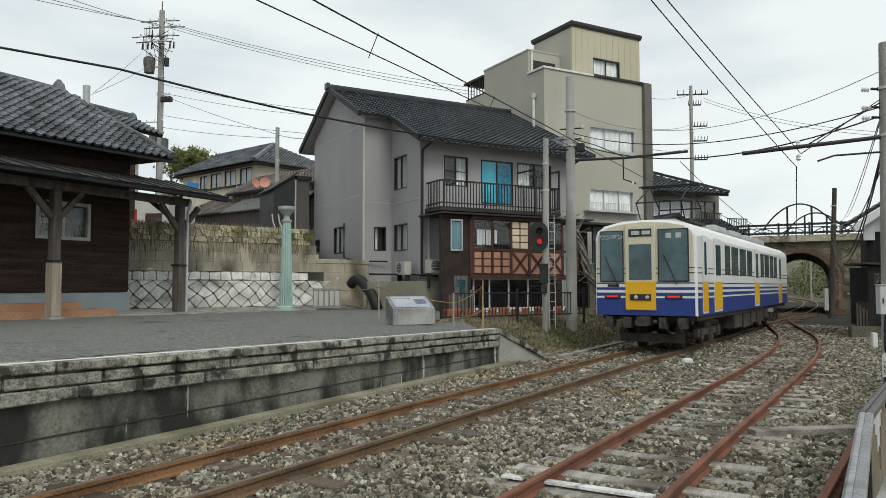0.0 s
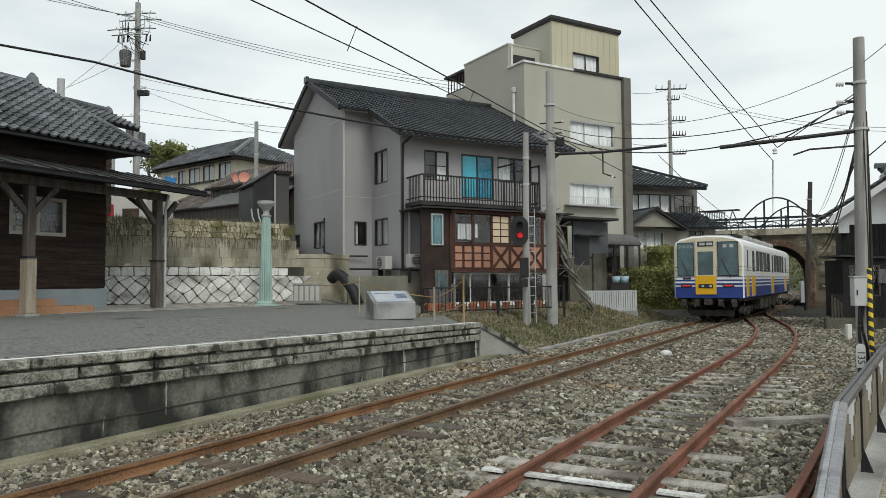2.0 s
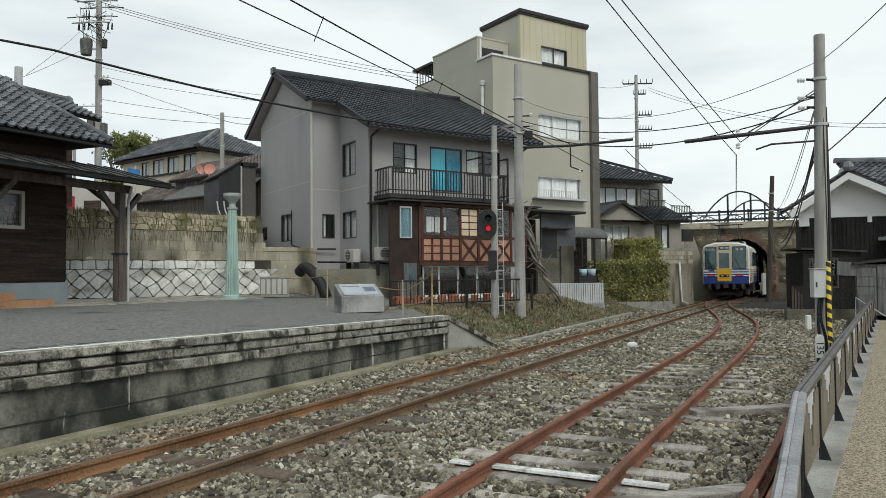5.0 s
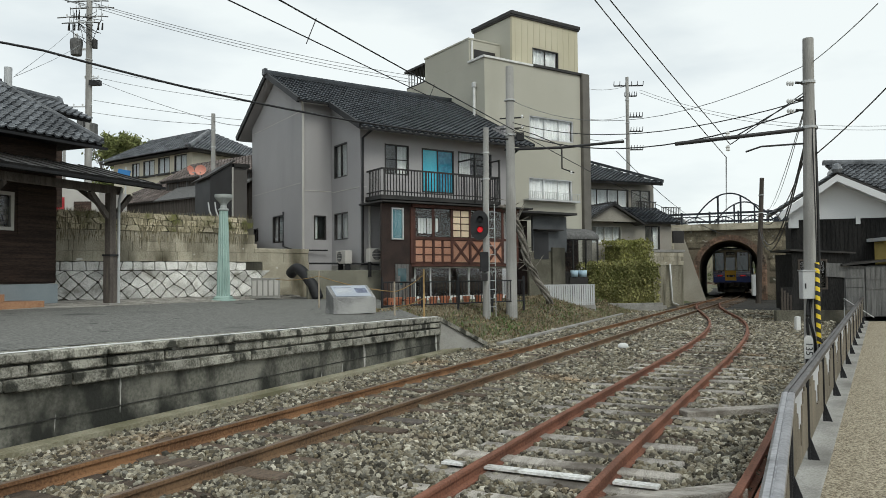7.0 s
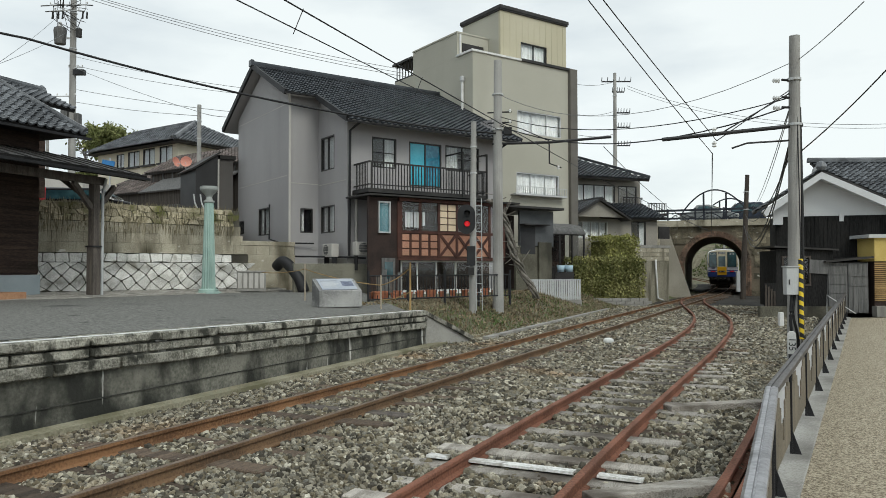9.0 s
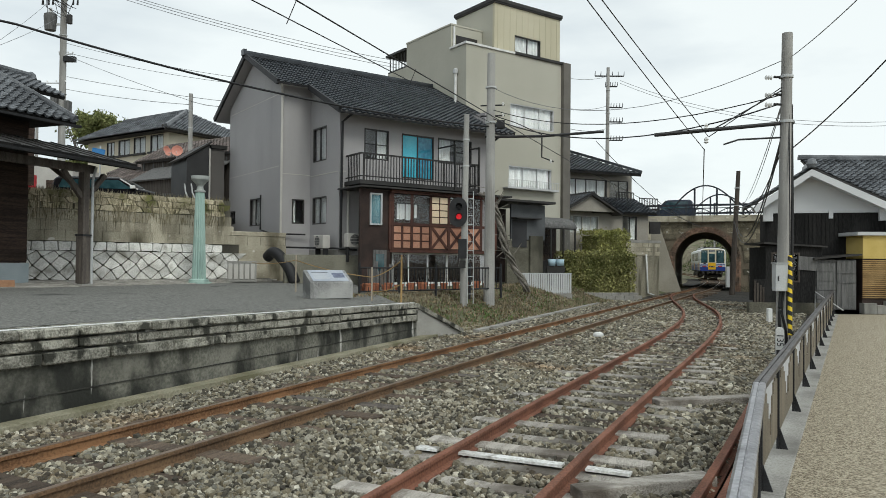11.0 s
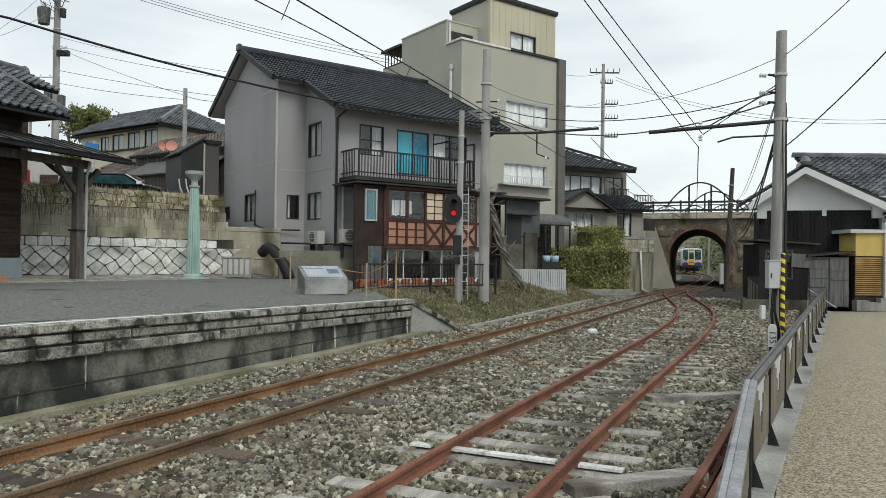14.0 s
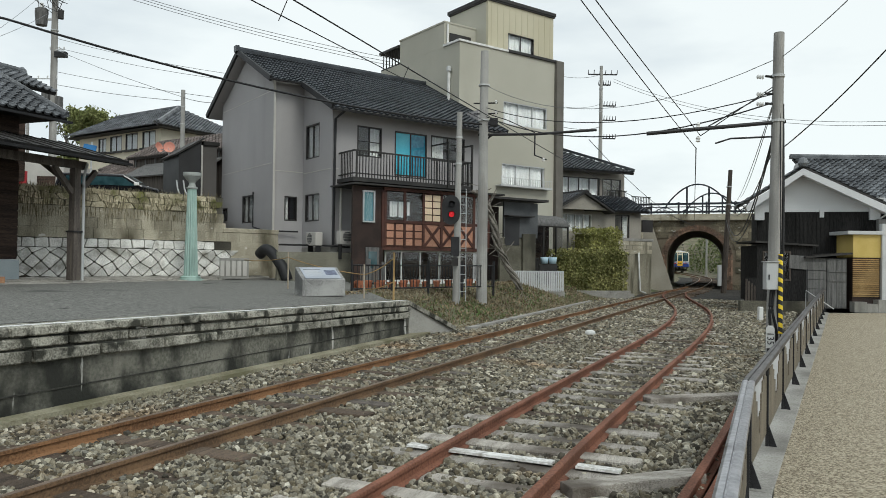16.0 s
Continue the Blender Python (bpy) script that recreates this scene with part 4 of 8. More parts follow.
sweep(bm, [Vector((-1.68, 5.65, 10.42)), Vector((8.0, 5.65, 10.42))], prof)
box(bm, -1.76, -1.62, 5.5, 5.8, 10.4, 10.66)
box(bm, 7.95, 8.06, 5.5, 5.8, 10.4, 10.62)
part("ridge", bm, m_tile, roof)
for pts in (((-0.38, -0.75, 7.25), (-0.38, 1.9, 8.57)), ((-1.64, 2.0, 8.62), (-1.64, 5.65, 10.46)), ((-1.64, 9.62, 8.3), (-1.64, 5.65, 10.46)), ((7.99, -0.75, 7.25), (7.99, 5.65, 10.46))):
    part("verge", sweep(mb(), [Vector(p) for p in pts], [(-0.05, -0.15), (0.05, -0.15), (0.05, 0.06), (-0.05, 0.06)]), m_black, roof)
for pts in (((-0.45, -0.82, 7.14), (8.0, -0.82, 7.14)), ((-1.68, 1.96, 8.58), (-0.35, 1.96, 8.58))):
    part("gutter", sweep(mb(), [Vector(p) for p in pts], [(-0.06, 0), (-0.045, -0.06), (0.045, -0.06), (0.06, 0), (0.045, 0), (0.035, -0.045), (-0.035, -0.045), (-0.045, 0)]), m_black, roof)
for pts, mt in ((((0.1, -0.8, 7.12), (0.05, -0.12, 6.9), (0.05, -0.06, 2.1)), m_black), (((-1.5, 2.0, 8.55), (-1.27, 2.46, 8.2), (-1.27, 2.46, 1.9)), m_trim),
                ((( 7.3, -0.7, 7.1), (7.2, -0.1, 6.8), (7.2, -0.08, 4.4)), m_black), (((0.35, -0.06, 4.5), (0.35, -0.06, 2.1)), m_trim)):
    part("downpipe", tube(mb(), [Vector(p) for p in pts], 0.05, 8), mt, house)
part("service_pipe", tube(mb(), [Vector(p) for p in ((-1.29, 4.55, 4.4), (-1.29, 4.55, 2.95), (-1.29, 3.3, 2.75), (-1.29, 2.4, 2.72), (-0.3, 2.3, 2.72))], 0.035, 6), m_black, house)
part("service_pipe", tube(mb(), [Vector(p) for p in ((-1.3, 2.4, 2.2), (-0.1, -0.1, 2.15), (0.6, -0.35, 2.1))], 0.04, 6), m_black, house)

# balcony
balcony = thing("balcony", "dark bronze metal balcony across the upper floor", "balcony", m=HOUSE @ pose(0, 0, 0))
bm = mb()
box(bm, 0.2, 5.75, -1.25, -0.01, 4.5, 4.66)
part("deck", bm, m_dark, balcony, bevel=0.01)
bm = mb()
for z, h in ((5.6, 0.06), (4.78, 0.04)):
    box(bm, 0.25, 5.7, -1.23, -1.18, z, z + h)
    box(bm, 0.25, 0.3, -1.177, -0.02, z, z + h)
    box(bm, 5.65, 5.7, -1.177, -0.02, z, z + h)
part("rail", bm, m_dark, balcony)
for i in range(42):
    x = 0.37 + i * 0.128
    bm = mb()
    r_ = 0.035 if i % 14 == 0 else 0.013
    box(bm, x - r_, x + r_, -1.222, -1.188, 4.66, 5.6)
    part("baluster", bm, m_dark, balcony)
for i in range(8):
    for x in (0.275, 5.675):
        bm = mb()
        box(bm, x - 0.013, x + 0.013, -0.2 - i * 0.12 - 0.013, -0.2 - i * 0.12 + 0.013, 4.66, 5.6)
        part("baluster", bm, m_dark, balcony)
for x in (4.45, 5.66):
    bm = mb()
    box(bm, x - 0.03, x + 0.03, -1.3, -1.24, 4.55, 6.35)
    box(bm, x - 0.03, x + 0.03, -1.3, -0.1, 6.3, 6.35)
    part("laundry_pole_post", bm, m_dark, balcony)
part("laundry_pole", tube(mb(), [Vector((4.3, -0.9, 6.3)), Vector((5.9, -0.9, 6.34))], 0.018, 6), m_dark, balcony)
for k in range(3):
    hx = 4.7 + k * 0.35
    bm = tube(mb(), [Vector((hx, -0.9, 6.3)), Vector((hx, -0.9, 6.12))], 0.01, 5)
    for q in range(5):
        box(bm, hx - 0.16, hx + 0.16, -0.98 + q * 0.04, -0.97 + q * 0.04, 6.09, 6.11)
    single("clothes_hanger", bm, m_ink, "dark plastic clothes-drying rack hanging from the balcony pole", "clothes hanger", "clothes hangers", m=HOUSE)

# lean-to below the balcony
annex = thing("lean_to", "dark brown boarded lean-to porch with tan lattice panels below the balcony", "lean-to", m=HOUSE)
bm = mb()
box(bm, 0.02, 1.3, -1.6, -1.5, 0.75, 4.3)
part("brown_wall", bm, m_brownboard, annex)
window(annex, pose(0.4, -1.64, 3.0), 0.5, 1.15, 1, False, film=None, frame_mat=m_alu)
bm = mb()
box(bm, 0.45, 0.85, -1.605, -1.601, 3.05, 4.1)
part("blue_curtain", bm, M("teal_curtain", (0.06, 0.16, 0.19), (0.09, 0.21, 0.24), 0.8, bump=0.1), annex)
bm = mb()
box(bm, 1.3, 6.6, -0.2, -0.1, 0.75, 4.3)
part("back_wall", bm, m_stawood, annex)
bm = mb()
box(bm, 1.25, 6.3, -1.62, -0.21, 2.02, 2.14)
box(bm, 1.25, 6.3, -1.72, -1.6, 4.2, 4.32)
box(bm, 1.25, 6.3, -1.66, -1.6, 3.02, 3.12)
for x in (1.25, 1.36, 2.2, 3.05, 3.9, 4.7, 5.5, 6.25):
    box(bm, x - 0.05, x + 0.05, -1.655, -1.605, 2.14, 4.2)
part("timber_frame", bm, m_lattice, annex)
bm = mb()
box(bm, -0.1, 6.9, -1.9, -0.05, 4.33, 4.39, pose(0, 0, 0))
part("canopy", bm, m_dark, annex)
for i in range(8):
    x = 1.42 + i * 0.42
    if x < 3.0:
        for k in range(3):
            bm = mb()
            box(bm, x, x + 0.3, -1.63, -1.6, 2.2 + k * 0.28, 2.2 + k * 0.28 + 0.23)
            part("tan_panel", bm, m_orange, annex)
for i in range(3):
    x = 3.1 + i * 0.82
    bm = mb()
    box(bm, x, x + 0.74, -1.62, -1.6, 2.18, 3.0)
    part("tan_panel", bm, m_orange, annex)
    for sgn in (1, -1):
        a = (x, x + 0.74) if sgn > 0 else (x + 0.74, x)
        bm = sweep(mb(), [Vector((a[0], -1.645, 2.18)), Vector((a[1], -1.645, 3.0))], [(-0.015, -0.05), (0.015, -0.05), (0.015, 0.05), (-0.015, 0.05)])
        part("cross_brace", bm, m_lattice, annex)
for i in range(2):
    for k in range(4):
        bm = mb()
        box(bm, 3.1 + i * 0.4, 3.1 + i * 0.4 + 0.34, -1.63, -1.61, 3.15 + k * 0.26, 3.15 + k * 0.26 + 0.22)
        part("cream_pane", bm, m_paper, annex)
for x0, x1 in ((1.42, 2.18), (2.24, 3.02), (3.95, 4.66), (4.75, 5.45), (5.55, 6.2)):
    bm = mb()
    box(bm, x0, x1, -1.63, -1.624, 3.13, 4.18)
    part("pane", bm, m_glass, annex).visible_shadow = False
m_doorglass = M("dark_door_glass", (0.9, 0.93, 0.95), (0.95, 0.97, 0.98), 0.03, glass=1.0, bump=0.0, spec=0.15)
part("panel_backing", box(mb(), 1.3, 3.05, -1.598, -1.58, 2.15, 3.02), m_lattice, annex)
part("panel_backing", box(mb(), 3.06, 3.92, -1.6, -1.58, 3.13, 4.19), m_lattice, annex)
part("door_head", box(mb(), 1.6, 6.3, -1.26, -1.19, 1.96, 2.015), m_whitepaint, annex)
for x in (1.62, 2.32, 3.2, 4.1, 4.12, 4.95, 6.2):
    bm = mb()
    box(bm, x - 0.025, x + 0.025, -1.25, -1.2, 0.8, 2.02)
    part("door_stile", bm, m_whitepaint, annex)
bm = mb()
box(bm, 1.6, 6.3, -1.26, -1.19, 0.74, 0.9)
part("white_sill", bm, m_whitepaint, annex, "white door sill")
for x0, x1 in ((1.65, 2.3), (2.35, 3.18), (3.22, 4.08), (4.14, 4.93), (4.98, 6.17)):
    bm = mb()
    box(bm, x0, x1, -1.23, -1.222, 0.9, 2.0)
    part("pane", bm, m_doorglass, annex).visible_shadow = False
bm = mb()
box(bm, 0.55, 1.1, -1.66, -1.61, 0.8, 2.1)
part("side_door", bm, m_shedwood, annex, "grey side door")
part("door_pane", box(mb(), 0.65, 1.0, -1.668, -1.661, 1.35, 1.95), t_glass, annex)
rng = random.Random(4)
for k in range(7):
    x = 1.75 + k * 0.13
    bm = mb()
    box(bm, x, x + 0.1, -1.3 + 0.02 * (k % 3), -1.28 + 0.02 * (k % 3), 3.25 + rng.uniform(0, 0.1), 3.85)
    single("hanging_shirt", bm, m_curtain, "white laundry hanging inside the lean-to", "laundry", "laundry", m=HOUSE)
part("laundry_rail", tube(mb(), [Vector((1.6, -1.28, 3.88)), Vector((3.0, -1.28, 3.88))], 0.012, 5), m_dark, annex)

# ---- the beige tower house ----
TOWER = HOUSE
tower = thing("tower_house", "four-storey beige rendered narrow house with a cream penthouse", "house", m=TOWER)
w3, w2 = (10.75, 13.72, 8.42, 9.55), (10.68, 13.58, 5.4, 6.47)
bm = wall_holes(mb(), 8.0, 14.5, 0.7, 12.0, 2.75, 2.95, [w3, w2])
part("wall", bm, m_tower, tower)
for dims in ((8.0, 8.2, 2.953, 9.9, 0.7, 12.0), (14.3, 14.5, 2.953, 9.9, 0.7, 12.0), (8.203, 14.297, 9.7, 9.9, 0.7, 12.0), (8.203, 14.297, 2.953, 9.697, 11.55, 11.7), (8.203, 14.297, 5.6, 5.7, 4.0, 11.5)):
    part("wall", box(mb(), *dims), m_tower, tower)
for a in (w3, w2):
    window(tower, pose(a[0], 2.8, a[2]), a[1] - a[0], a[3] - a[2], 3, True, frame_mat=m_alu)
bm = mb()
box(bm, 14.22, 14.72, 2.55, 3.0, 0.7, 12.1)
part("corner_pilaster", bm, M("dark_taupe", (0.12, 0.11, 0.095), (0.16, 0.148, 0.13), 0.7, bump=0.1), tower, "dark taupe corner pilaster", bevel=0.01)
bm = mb()
box(bm, 7.92, 11.0, 2.68, 3.05, 12.003, 12.1)
box(bm, 7.92, 8.25, 3.053, 4.0, 12.003, 12.1)
part("parapet_cap", bm, m_whitepaint, tower, "white parapet cap")
bm = mb()
box(bm, 11.003, 14.75, 2.65, 3.0, 12.003, 12.13)
part("parapet_cap", bm, m_dark, tower)
pw = (11.26, 13.03, 12.2, 13.1)
pent = part("penthouse", wall_holes(mb(), 9.95, 14.4, 12.003, 14.45, 3.05, 3.2, [pw]), m_penthouse, tower, "cream ribbed penthouse")
bm = mb()
box(bm, 9.95, 10.1, 3.203, 6.2, 12.003, 14.44)
box(bm, 14.25, 14.4, 3.203, 6.2, 12.003, 14.44)
box(bm, 10.103, 14.247, 6.05, 6.2, 12.003, 14.44)
part("penthouse_side", bm, m_tower, tower)
for k in range(11):
    x = 10.15 + k * 0.4
    bm = mb()
    for z0, z1 in (((12.01, 14.44),) if not 11.2 < x < 13.1 else ((13.15, 14.44),)):
        box(bm, x, x + 0.02, 3.035, 3.05, z0, z1)
    part("cladding_rib", bm, m_penthouse, pent)
window(tower, pose(pw[0], 3.1, pw[2]), 1.77, 0.9, 2, True)
bm = mb()
box(bm, 9.87, 14.46, 2.97, 6.25, 14.45, 14.52)
box(bm, 9.84, 14.5, 2.94, 6.3, 14.523, 14.7)
part("penthouse_roof", bm, m_dark, tower, bevel=0.01)
bm = mb()
box(bm, 8.0, 9.94, 4.0, 8.0, 12.003, 13.2)
box(bm, 7.97, 9.97, 3.97, 8.03, 13.203, 13.28)
part("stair_block", bm, m_tower, tower)
bm = mb()
box(bm, 8.3, 9.6, 3.96, 3.999, 12.25, 12.75)
part("stair_window", bm, m_frame, tower)
part("stair_trim", tube(mb(), [Vector((8.15, 3.93, 12.1)), Vector((8.15, 3.93, 13.15))], 0.05, 8), m_whitepaint, tower, "white pipe")
bm = mb()
box(bm, 8.0, 9.5, 8.1, 9.9, 12.003, 12.08)
for k in range(6):
    box(bm, 8.02, 8.06, 8.2 + k * 0.3, 8.24 + k * 0.3, 12.08, 12.9)
box(bm, 7.9, 9.5, 8.0, 10.0, 12.9, 13.02)
part("roof_shelter", bm, m_dark, tower, "dark rooftop shelter")
part("flue", tube(mb(), [Vector((7.9, 3.45, 9.3)), Vector((7.9, 3.45, 10.75))], 0.07, 8), m_whitepaint, tower, "white flue pipe")
part("flue_cap", lathe(mb(), 7.9, 3.45, [(0.12, 10.7), (0.12, 10.9), (0.05, 10.95)], 10), m_grey, tower)
tbal = part("window_balcony", box(mb(), 10.3, 13.75, 2.35, 2.75, 5.3, 5.36), m_grey, tower, "grey window balcony")
bm = mb()
for z in (5.72, 5.36):
    box(bm, 10.3, 13.75, 2.35, 2.38, z, z + 0.03)
for k in range(29):
    box(bm, 10.32 + k * 0.12, 10.335 + k * 0.12, 2.355, 2.375, 5.36, 5.72)
part("railing", bm, m_grey, tbal)
# ---- retaining wall and the upper ground ----
RW = heading(-13.0, 22.0, 0, 47.8)
rwall = thing("retaining_wall", "old retaining wall of white diagonal stones, grey blocks and mossy rubble", "retaining wall", m=RW, kind="structure")
bm = mb()
box(bm, -9, 6.6, 0, 0.6, 0.6, 3.84)
box(bm, 6.603, 8.9, 0, 0.6, 0.6, 2.56)
part("mortar_core", bm, M("wall_mortar", (0.045, 0.042, 0.033), (0.11, 0.103, 0.082), 0.95, s1=1, s2=30, bump=0.5), rwall)
bm = mb()
prism(bm, [(-30, 4.5), (-20.2, 15.8), (-8.6, 26.35), (-10.15, 33.2), (-8.5, 36.0), (-6, 60), (-90, 170), (-130, 40)], -0.3, 3.6)
single("upper_ground", bm, m_ground, "raised ground above the retaining wall", "ground", kind="structure")
rng = random.Random(21)
# white stones laid on the diagonal, then a row of rounded ones, then mossy rubble on top
A_ = 0.25
corners, cells = {}, []
for i in range(-4, 60):
    for j in range(-56, 10):
        x, z = -6.8 + (i - j) * A_ + rng.uniform(-0.085, 0.085), 1.0 + (i + j) * A_ + rng.uniform(-0.07, 0.07)
        corners[i, j] = (x, min(1.93, max(1.0, z)))
for i in range(-4, 59):
    for j in range(-56, 9):
        zc = 1.0 + (i + j + 1) * A_
        xc = -6.8 + (i - j) * A_
        if 0.8 < zc < 2.12 and -6.7 < xc < 7.0:
            cells.append([(i, j), (i + 1, j), (i + 1, j + 1), (i, j + 1)])
cell_stones("stone", rwall, (corners, cells), 0.94, 0.06, [m_rock], rng)


def lattice(x0, z0, dx, dz, nx, nz, jit, offset_rows=True):
    corners, cells = {}, []
    for j in range(nz + 1):
        for i in range(nx * 2 + 2):
            corners[i, j] = (x0 + i * dx / 2 + rng.uniform(-jit, jit) * dx, z0 + j * dz + rng.uniform(-jit, jit) * dz * (1 if 0 < j < nz else 0.4))
    for j in range(nz):
        for i in range(nx):
            k = 2 * i + (j % 2 if offset_rows else 0)
            cells.append([(k, j), (k + 1, j), (k + 2, j), (k + 2, j + 1), (k + 1, j + 1), (k, j + 1)] if k + 2 <= nx * 2 + 1 else [(k, j), (k + 1, j), (k + 1, j + 1), (k, j + 1)])
    return corners, cells


cell_stones("stone", rwall, lattice(-6.7, 1.94, 0.36, 0.29, 36, 1, 0.16), 0.95, 0.06, [m_rock], rng)
cell_stones("rubble_stone", rwall, lattice(-6.7, 3.26, 0.42, 0.2, 31, 3, 0.24), 0.95, 0.06, [m_rubble], rng)
for row in range(3):
    x = -6.6 - 0.2 * (row % 2)
    while x < 8.4:
        w = rng.uniform(0.42, 0.6)
        z0 = 2.25 + row * 0.335
        if x + w > 6.75 and z0 > 2.3:
            x += w
            continue
        bm = mb()
        box(bm, x, x + w - 0.008, -0.02 - rng.uniform(0, 0.02), 0.01, z0, z0 + 0.329)
        part("block", bm, m_blockwall, rwall)
        x += w
part("end_panel", box(mb(), 6.95, 8.9, -0.035, 0.0, 0.9, 2.245), m_blockwall, rwall, "stained concrete wall end")
part("coping", box(mb(), 6.62, 8.9, -0.05, 0.62, 2.585, 2.75), m_blockwall, rwall, "mossy block coping", bevel=0.02)
verts, faces = [], []
for i in range(2600):
    p = RW @ Vector((rng.uniform(-7, 6.5), rng.uniform(-0.06, 0.5), 3.84 + rng.uniform(-0.15, 0.02)))
    a, h = rng.uniform(0, 6.3), rng.uniform(0.06, 0.2)
    d = Vector((math.cos(a), math.sin(a), 0)) * 0.014
    k = len(verts)
    verts += [tuple(p - d), tuple(p + d), tuple(p + Vector((rng.uniform(-0.07, 0.07), rng.uniform(-0.1, 0.05), h)))]
    faces.append((k, k + 1, k + 2))
for i in range(1500):
    x = rng.uniform(-7, 6.4)
    z = 3.5 + rng.uniform(-0.5, 0.3)
    w, h = rng.uniform(0.006, 0.014), rng.uniform(0.12, 0.5) * (0.6 + 0.6 * noise.noise(Vector((x * 1.3, 0, 0))))
    k = len(verts)
    verts += [tuple(RW @ Vector((x - w, -0.075, z))), tuple(RW @ Vector((x + w, -0.085, z))), tuple(RW @ Vector((x + rng.uniform(-0.03, 0.03), -0.06, z - abs(h) - 0.05)))]
    faces.append((k, k + 1, k + 2))
tagged(new("wall_top_weeds", from_arrays("wall_top_weeds", verts, faces, m_blade)), "dry weeds along the top of the retaining wall", "weeds", kind="stuff")

# ---- station building ----
STA = heading(-10.8, 21.1, 0, 20)
station = thing("station_building", "dark-boarded old station building with a grey tiled roof and platform canopy", "station building", m=STA)
sw_ = (-3.6, -1.9, 3.06, 4.15)
bm = wall_holes(mb(), -16, -0.55, 1.55, 6.1, 1.6, 1.75, [sw_])
part("wall", bm, m_stawood, station)
bm = mb()
box(bm, -0.7, -0.55, 1.753, 9, 1.55, 6.1)
box(bm, -16, -15.85, 1.753, 9, 1.55, 6.1)
box(bm, -15.84, -0.71, 8.85, 9.0, 1.55, 6.1)
box(bm, -15.84, -0.71, 1.76, 8.84, 1.4, 1.5)
part("side_wall", bm, m_stawood, station)
for k in range(12):
    bm = mb()
    for a, b in ((-16, -0.54),):
        z = 1.6 + k * 0.23
        if z + 0.02 < 3.0 or z > 4.2:
            box(bm, a, b, 1.585, 1.6, z, z + 0.205)
        else:
            box(bm, a, -3.75, 1.585, 1.6, z, z + 0.205)
            box(bm, -1.8, b, 1.585, 1.6, z, z + 0.205)
    part("weatherboard", bm, m_stawood, station)
m_plinth = M("plinth_paint", (0.28, 0.33, 0.35), (0.36, 0.41, 0.43), 0.8, bump=0.1)
bm = mb()
box(bm, -16, -0.5, 1.55, 1.9, 0.8, 1.54)
part("plinth", bm, m_plinth, station, "blue-grey painted plinth")
m_orangetile = M("orange_step", (0.34, 0.18, 0.1), (0.46, 0.26, 0.15), 0.8, s1=1, s2=30, bump=0.2)
bm = mb()
box(bm, -16, -1.75, 0.55, 1.54, 0.8, 1.08)
box(bm, -16, -2.6, 1.0, 1.54, 1.08, 1.28)
part("step", bm, m_orangetile, station, "orange tiled step")
window(station, pose(sw_[0], 1.62, sw_[2]), sw_[1] - sw_[0], sw_[3] - sw_[2], 2, False, frame_mat=m_trim, fw=0.1)
# canopy
cz = math.degrees(math.atan2(0.66, 2.5))
can = pose(-16, -0.95, 4.5, cz, 0, 0)
cl = math.hypot(0.66, 2.5)
bm = mb()
box(bm, 0, 17.05, 0, cl, 0.0, 0.05, can)
canopy = part("canopy", bm, m_dark, station, "dark metal canopy roof")
bm = mb()
box(bm, 0, 17.05, -0.03, 0.0, -0.12, 0.06, can)
for k in range(30):
    box(bm, 0.2 + k * 0.58, 0.26 + k * 0.58, 0.0, cl, -0.09, -0.001, can)
part("rafter", bm, m_blackwood, canopy)
bm = sweep(mb(), [Vector((-16, -1.03, 4.47)), Vector((1.1, -1.03, 4.47))], [(-0.06, 0), (-0.05, -0.07), (0.05, -0.07), (0.06, 0), (0.045, 0), (0.035, -0.05), (-0.035, -0.05), (-0.045, 0)])
part("gutter", bm, m_black, canopy)
for k in range(28):
    bm = sweep(mb(), [can @ Vector((0.3 + k * 0.61, 0, 0.05)), can @ Vector((0.3 + k * 0.61, cl, 0.05))], [(-0.012, 0), (0.012, 0), (0.012, 0.03), (-0.012, 0.03)])
    part("seam", bm, m_dark, canopy)
bm = mb()
box(bm, -16, 0.35, -0.09, 0.09, 4.22, 4.45)
part("beam", bm, m_post, canopy, bevel=0.01)
for x in (0.0, -4.14, -8.28, -12.42):
    bm = mb()
    box(bm, x - 0.11, x + 0.11, -0.11, 0.11, 0.95, 4.22)
    post = part("post", bm, m_post, station, bevel=0.012)
    bm = mb()
    for a, b, c, d in ((x - 0.132, x + 0.132, -0.132, -0.112), (x - 0.132, x + 0.132, 0.112, 0.132), (x - 0.132, x - 0.112, -0.11, 0.11), (x + 0.112, x + 0.132, -0.11, 0.11)):
        box(bm, a, b, c, d, 0.96, 2.35)
    part("post_cladding", bm, m_postlight if x < -1 else m_post, post, "pale split board cladding")
    bm = mb()
    box(bm, x - 0.16, x + 0.16, -0.16, 0.16, 2.35, 2.4)
    part("clamp", bm, m_black, post)
    bm = mb()
    box(bm, x - 0.2, x + 0.2, -0.2, 0.2, 0.8, 0.95)
    part("base_stone", bm, m_concrete, post, bevel=0.01)
    for sg in (-1, 1):
        bm = sweep(mb(), [Vector((x + sg * 0.1, 0, 3.5)), Vector((x + sg * 0.75, 0, 4.22))], [(-0.06, -0.07), (0.06, -0.07), (0.06, 0.07), (-0.06, 0.07)])
        part("brace", bm, m_post, post)
    bm = sweep(mb(), [Vector((x, 0.1, 3.7)), Vector((x, 1.55, 4.6))], [(-0.05, -0.06), (0.05, -0.06), (0.05, 0.06), (-0.05, 0.06)])
    part("tie", bm, m_post, post)
